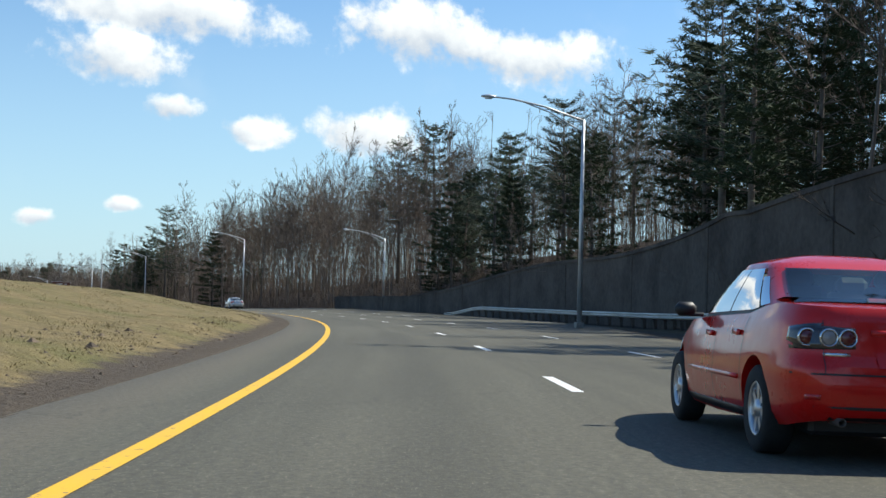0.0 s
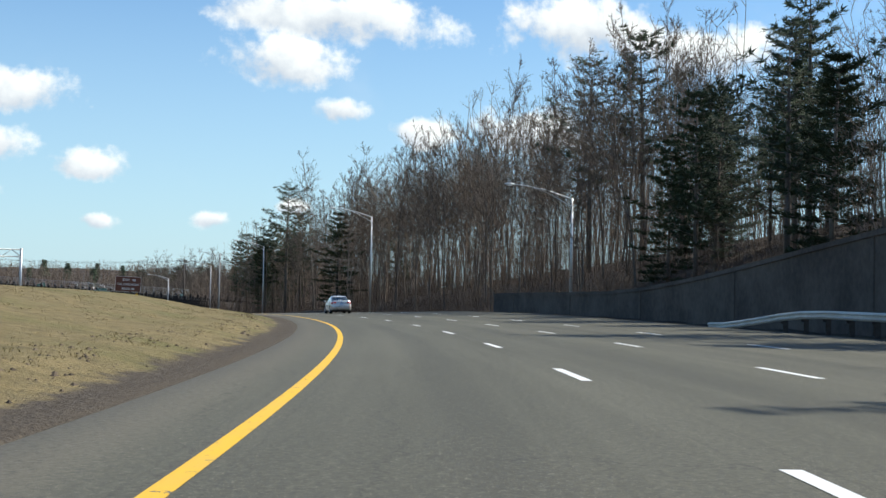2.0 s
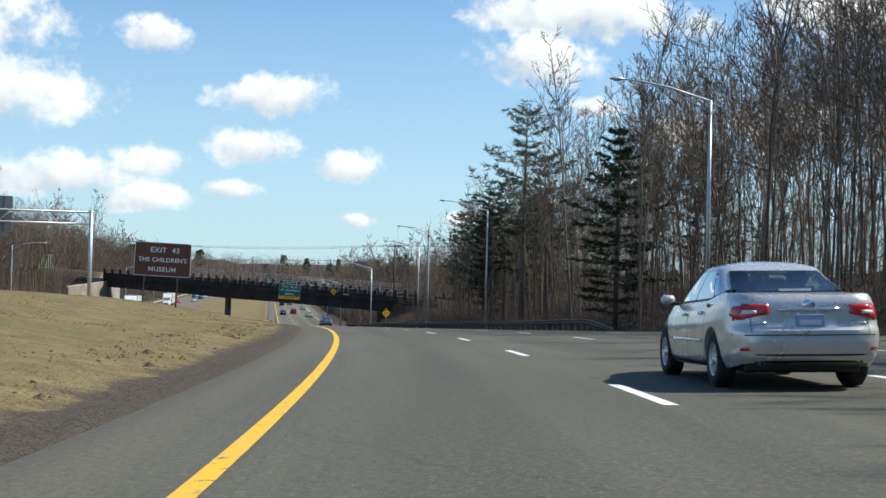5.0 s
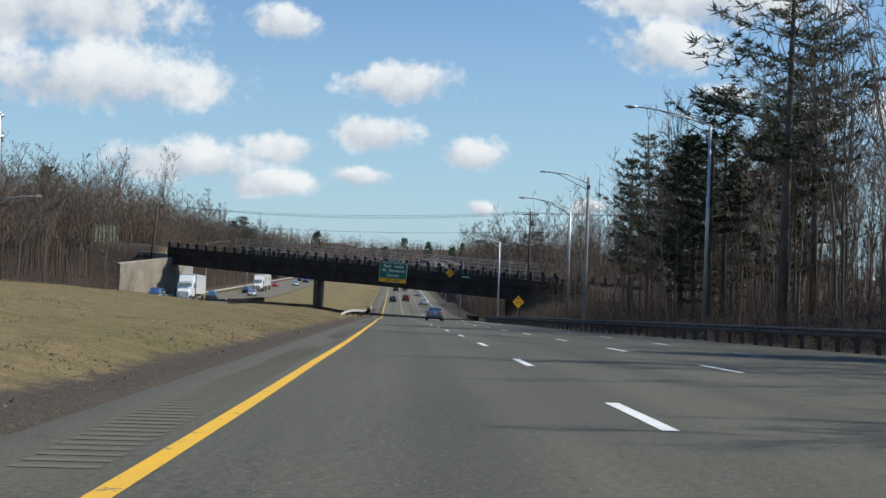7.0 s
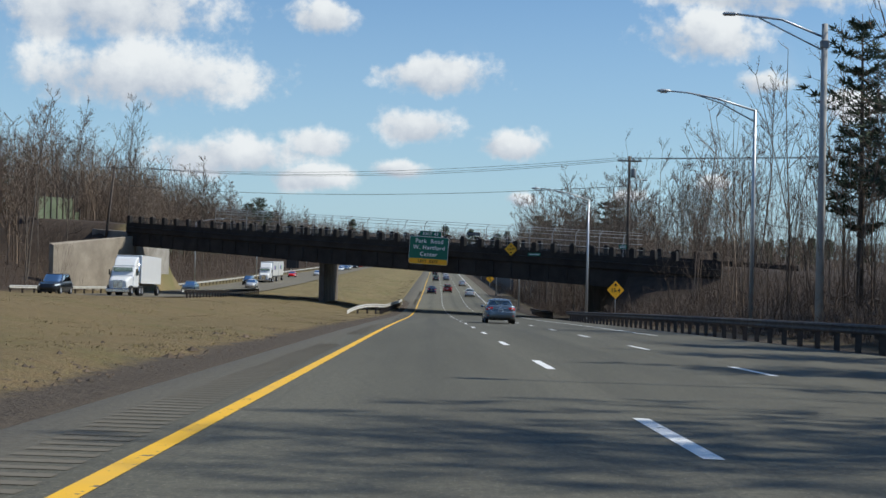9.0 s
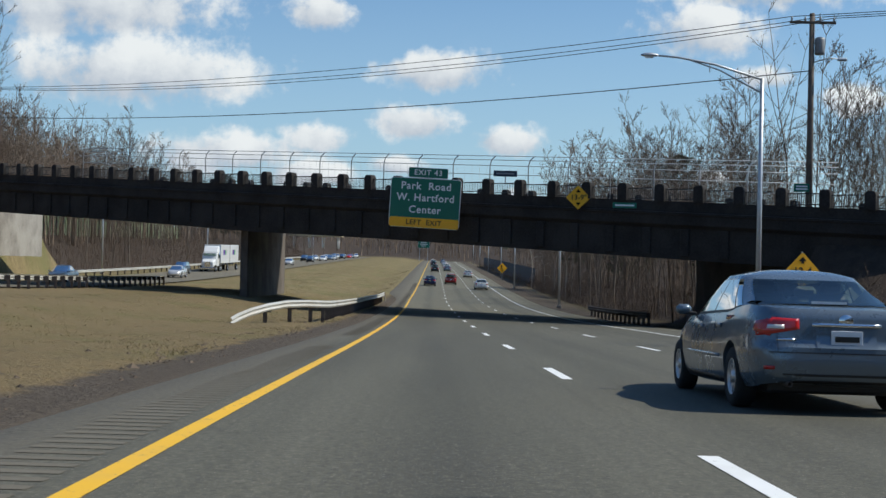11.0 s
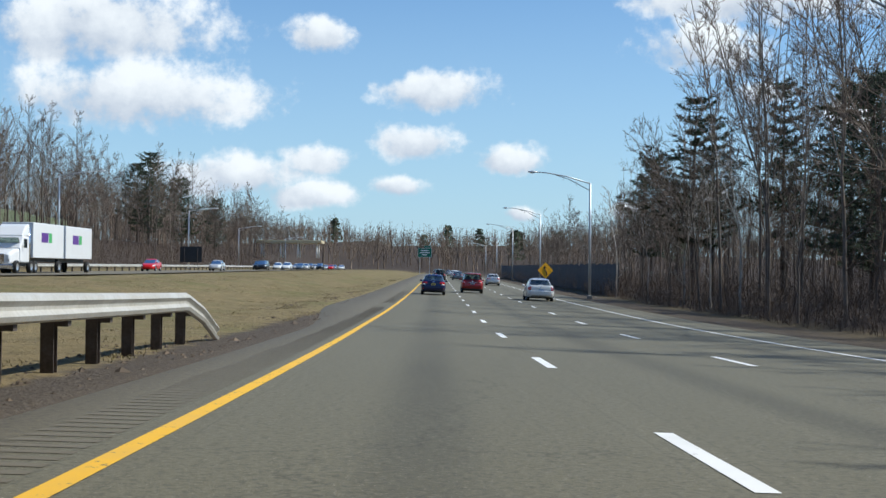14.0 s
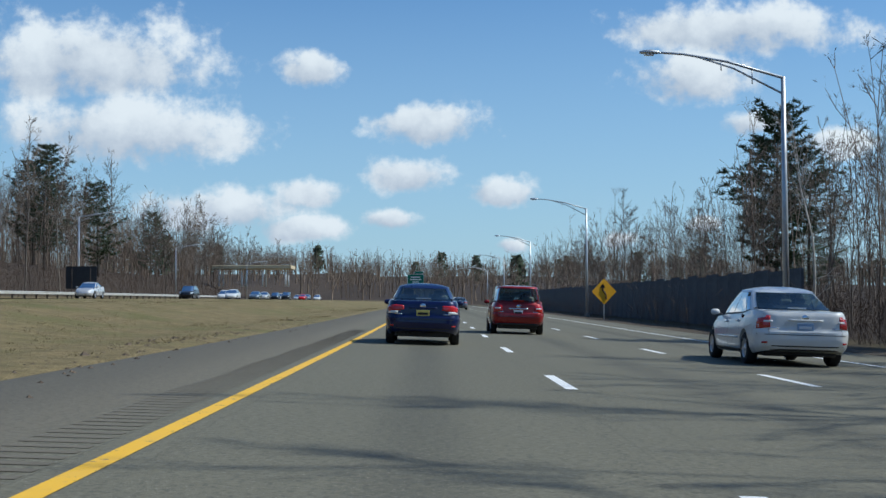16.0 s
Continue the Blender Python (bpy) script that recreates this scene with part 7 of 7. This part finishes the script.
def park(car, s, v, turn=0.0):
    """Stands a car with its tail at station s, v metres right of the first lane's middle."""
    L = car["length"]
    mid = s + (L / 2 if abs(turn) < 90 else -L / 2)
    p = lane_spot(mid, v)
    g, b = float(np.interp(mid, STATIONS, GRADE)), float(np.interp(mid, STATIONS, BANK))
    m = Matrix.Translation(p) @ Matrix.Rotation(heading(mid) + radians(turn), 4, "Z") @ Matrix.Rotation(g if abs(turn) < 90 else -g, 4, "X") @ Matrix.Rotation(-b if abs(turn) < 90 else b, 4, "Y")
    return m


def build_traffic():
    def dims(spec, **kw):
        d = dict(spec)
        d.update(kw)
        return d
    cars = {}

    def made(key, *args, **kw):
        cars[key] = make_car(*args, **kw)
        cars[key]["length"] = args[3]["L"]
        return cars[key]
    blue = made("blue", "sedan_car", "dark blue glossy sedan standing on the asphalt lane", "car", dims(SEDAN, L=4.73, W=1.82, H=1.50), car_paint("deep_blue_paint", (0.004, 0.009, 0.060), 0.1), "split", PLATE_YELLOW)
    blue.matrix_basis = park(blue, 531.0, -0.1)
    red = made("red", "sedan_car", "bright red glossy sedan with smoked round tail lamps", "car", dims(SEDAN, L=4.49, W=1.76, H=1.465), car_paint("bright_red_paint", (0.60, 0.010, 0.007), 0.05), "smoke", PLATE_WHITE)
    red.matrix_basis = park(red, 8.4, 3.15)
    silver = made("silver", "sedan_car", "silver metallic sedan with red wedge tail lamps", "car", dims(SEDAN, L=4.54, W=1.76, H=1.47), car_paint("silver_paint", (0.66, 0.64, 0.61), 0.45, 0.28), "red", PLATE_BLUE)
    silver.matrix_basis = park(silver, 167.3, 3.75)
    grey = made("grey", "sedan_car", "slate blue-grey metallic large sedan", "car", dims(SEDAN, L=5.0, W=1.85, H=1.485), car_paint("slate_paint", (0.15, 0.19, 0.23), 0.45, 0.3), "red", PLATE_WHITE)
    grey.matrix_basis = park(grey, 353.0, 4.0)
    white = made("white", "sedan_car", "white sedan with tall red tail lamps in the outer lane", "car", dims(SEDAN, L=5.1, W=1.89, H=1.56), car_paint("white_car_paint", (0.74, 0.74, 0.72), 0.0), "tall", PLATE_BLUE)
    white.matrix_basis = park(white, 524.6, 7.2)
    suv = made("suv", "suv_car", "dark red sport utility car with roof rails", "car", dims(SUV), car_paint("dark_red_paint", (0.26, 0.012, 0.014), 0.15), "red", PLATE_WHITE)
    suv.matrix_basis = park(suv, 544.8, 3.1)
    black = made("black", "suv_car", "black sport utility car on the asphalt", "car", dims(SUV, L=4.8), car_paint("black_car_paint", (0.012, 0.013, 0.015), 0.0), "red", PLATE_WHITE)
    black.matrix_basis = park(black, 640.0, 0.6)
    # traffic far ahead in our lanes, and facing us across the median
    far = ((white, 690, 3.7, 0), (silver, 600, 7.2, 0), (grey, 655, 3.6, 0), (black, 735, 0.2, 0), (silver, 762, 3.6, 0), (white, 800, 0.0, 0), (grey, 840, 3.6, 0))
    for car, s, v, turn in far:
        ob = copy_thing(car, park(car, s, v, turn))
    for k, (car, s, v) in enumerate(((silver, 626, -33.2), (black, 679, -33.4), (black, 702, -37.0), (white, 719, -33.4), (grey, 748, -33.5), (silver, 775, -37), (black, 800, -33.4), (white, 827, -37.0),
                                      (white, 735, -37), (silver, 760, -33.4), (grey, 786, -37), (black, 812, -37), (red, 838, -33.4), (silver, 864, -37), (white, 882, -33.4),
                                      (grey, 850, -33.4), (black, 373, -33.6), (white, 459, -37.2), (silver, 497, -33.4), (black, 520, -37.0), (red, 601, -37.2))):
        s, v = 500 + (s - 500) * 0.92, v + 3.0
        p = spot(s, v, 0.075)
        h = heading(s)
        copy_thing(car, Matrix.Translation(p) @ Matrix.Rotation(h + math.pi, 4, "Z") @ Matrix.Rotation(-float(np.interp(s, STATIONS, GRADE)), 4, "X"))
    for car in cars.values():
        del car["length"]
    for ob in scene.objects:
        if "length" in ob:
            del ob["length"]


build_traffic()


def build_truck(s, v, boxes, label):
    truck = thing("lorry", label, "truck")
    p = spot(s, v, 0.075)
    truck.matrix_basis = Matrix.Translation(p) @ Matrix.Rotation(heading(s) + math.pi, 4, "Z") @ Matrix.Rotation(-float(np.interp(s, STATIONS, GRADE)), 4, "X")
    white = car_paint("truck_white", (0.78, 0.78, 0.77), 0.0, 0.4)
    # tractor: hood, cab, sleeper, wind deflector; it points along +y
    def hull(name, stations, mat):
        rows = []
        for y, w, z0, z1, r in stations:
            ring = []
            for cx, cz, a0 in ((w - r, z1 - r, 0), (-w + r, z1 - r, 90), (-w + r, z0 + r, 180), (w - r, z0 + r, 270)):
                for k in range(4):
                    a = radians(a0 + 30 * k)
                    ring.append(Vector((cx + r * math.cos(a), y, cz + r * math.sin(a))))
            rows.append(ring)
        me = grid_mesh(name, rows, mat, False, True)
        bm = bmesh.new()
        bm.from_mesh(me)
        bm.verts.ensure_lookup_table()
        bm.faces.new([bm.verts[k] for k in range(16)][::-1])
        bm.faces.new([bm.verts[len(rows) * 16 - 16 + k] for k in range(16)])
        bm.to_mesh(me)
        bm.free()
        return part(name, me, None, truck)
    hull("hood", ((1.6, 1.05, 0.75, 1.95, 0.2), (2.6, 1.0, 0.7, 1.85, 0.22), (3.4, 0.9, 0.65, 1.6, 0.25), (3.55, 0.8, 0.75, 1.45, 0.2)), white)
    cab = hull("cab", ((-0.3, 1.15, 0.8, 2.9, 0.15), (1.1, 1.15, 0.8, 2.9, 0.15), (1.75, 1.1, 0.85, 2.0, 0.15)), white)
    hull("deflector", ((-0.3, 1.15, 2.85, 3.9, 0.15), (0.3, 1.1, 2.85, 3.7, 0.15), (1.0, 1.0, 2.85, 3.0, 0.05)), white)
    part("windshield", box_mesh((1.9, 0.04, 0.85), (0, 0, 0), 0.01), CAR_GLASS, cab).matrix_basis = pose(0, 1.5, 2.43, -36, 0, 0)
    for sx in (-1, 1):
        part("side_window", box_mesh((0.03, 0.8, 0.7), (sx * 1.155, 0.6, 2.35), 0.01), CAR_GLASS, cab)
        part("mirror", box_mesh((0.12, 0.1, 0.55), (sx * 1.42, 1.25, 2.3), 0.02), BLACK_TRIM, cab)
        part("headlamp", box_mesh((0.3, 0.1, 0.25), (sx * 0.72, 3.5, 1.0), 0.04), LAMP_AMBER, truck)
        bar("exhaust_stack", [(sx * 1.1, -0.5, 1.0), (sx * 1.1, -0.5, 3.6)], 0.09, CHROME, truck, 8)
    part("grille", box_mesh((0.9, 0.06, 0.8), (0, 3.56, 1.1), 0.03), CHROME, truck)
    part("bumper", box_mesh((2.3, 0.2, 0.35), (0, 3.6, 0.5), 0.05), CHROME, truck)
    part("chassis", box_mesh((0.9, 5.5, 0.3), (0, 0.5, 0.7)), BLACK_TRIM, truck)
    wheels = [2.6, -0.9, -2.0]
    y = -1.0
    for L in boxes:
        box_ob = part("box", box_mesh((2.55, L, 2.85), (0, y - L / 2, 2.65), 0.03), white, truck, "white box body")
        for sx in (-1, 1):
            if len(boxes) < 2:
                continue
            # plain shapes of the livery
            part("livery_bar", box_mesh((0.012, L * 0.22, 0.8), (sx * 1.283, y - L * 0.36, 2.9)), plain("violet_livery", (0.10, 0.03, 0.22), 0.5), box_ob)
            part("livery_bar", box_mesh((0.012, L * 0.10, 0.8), (sx * 1.283, y - L * 0.54, 2.9)), plain("green_livery", (0.06, 0.36, 0.10), 0.5), box_ob)
        part("frame_rail", box_mesh((1.1, L - 0.3, 0.3), (0, y - L / 2, 1.05)), BLACK_TRIM, truck)
        wheels += [y - L + 0.9]
        y -= L + 0.7
    for wy in wheels:
        for sx in (-1, 1):
            r = 0.5
            v_, f_ = lathe([(0.28, 0.1), (0.45, 0.13), (0.5, 0.09), (0.5, -0.2), (0.42, -0.22)], 20)
            w = part("wheel", mesh_from("wheel", v_, f_, RUBBER, True), None, truck)
            w.matrix_basis = pose(sx * 1.08, wy, r, 0, 0, 0 if sx > 0 else 180)
            v_, f_ = lathe([(0.28, 0.1), (0.2, 0.05), (0.0, 0.06)], 16)
            part("rim", mesh_from("rim", v_, f_, ALLOY, True), None, w)


build_truck(540.0, -33.6, (8.5, 8.5), "white tractor with two white box trailers across the median")
build_truck(408.0, -30.6, (9.5,), "white box truck on the opposite carriageway by the overpass")


# ---------------------------------------------------------------- small things on the verge
def build_tufts():
    """Straw-coloured grass tufts on the median, too many to count."""
    nr = np.random.RandomState(31)
    rng = random.Random(31)
    n = 42000
    s = nr.uniform(0, 640, n)
    v = -4.3 - 15 * nr.rand(n) ** 1.6 - np.where(s > 484, 1.3, 0)
    keep = np.sin(s * 0.9 + 2 * np.sin(v * 1.3)) + np.sin(v * 2.1 + s * 0.31) + nr.normal(0, 0.6, n) > -0.5
    p = ground_points(s[keep], v[keep])
    p = np.repeat(p, 5, axis=0)
    m = len(p)
    p = p + np.stack([nr.normal(0, 0.10, m), nr.normal(0, 0.10, m), np.full(m, -0.01)], 1)
    d = np.stack([nr.normal(0, 0.8, m), nr.normal(0, 0.8, m), np.ones(m)], 1) * nr.uniform(0.02, 0.06, m)[:, None]
    straw = material("straw_grass", (0.295, 0.235, 0.115), (0.17, 0.142, 0.065), 0.15, 2.0, 0.7, 0.9, random_tint=0.2, island=True)
    ob = blades("grass_tufts", p, p + d, 0.009, straw, nr)
    tagged(ob, "short dry straw-coloured grass tufts on the median", "grass", kind="stuff")
    # clods, stones and bits of litter on the bare strip
    verts, faces = [], []
    for _ in range(5200):
        s = rng.uniform(0, 560)
        v = rng.gauss(-4.3, 0.6) - (1.4 if s > 484 else 0)
        if v > -3.5:
            v = -3.5 - abs(rng.gauss(0, 0.3))
        p = spot(s, v, 0.0)
        r = rng.uniform(0.012, 0.05) * (2.2 if rng.random() < 0.04 else 1)
        k = len(verts)
        for d in ((1, 0, 0), (0, 1, 0), (-1, 0, 0), (0, -1, 0), (0, 0, 0.7)):
            verts.append(p + Vector((d[0] * r * rng.uniform(0.7, 1.4), d[1] * r * rng.uniform(0.7, 1.4), d[2] * r - 0.004)))
        faces += [(k, k + 1, k + 4), (k + 1, k + 2, k + 4), (k + 2, k + 3, k + 4), (k + 3, k, k + 4)]
    ob = new("clods", mesh_from("clods", verts, faces, material("earth_clods", (0.15, 0.115, 0.085), (0.07, 0.052, 0.038), 1.0, 6.0, 0.7, 0.95, random_tint=0.5, island=True)))
    tagged(ob, "loose clods and stones on the bare strip beside the shoulder", "stones", kind="stuff")


build_tufts()
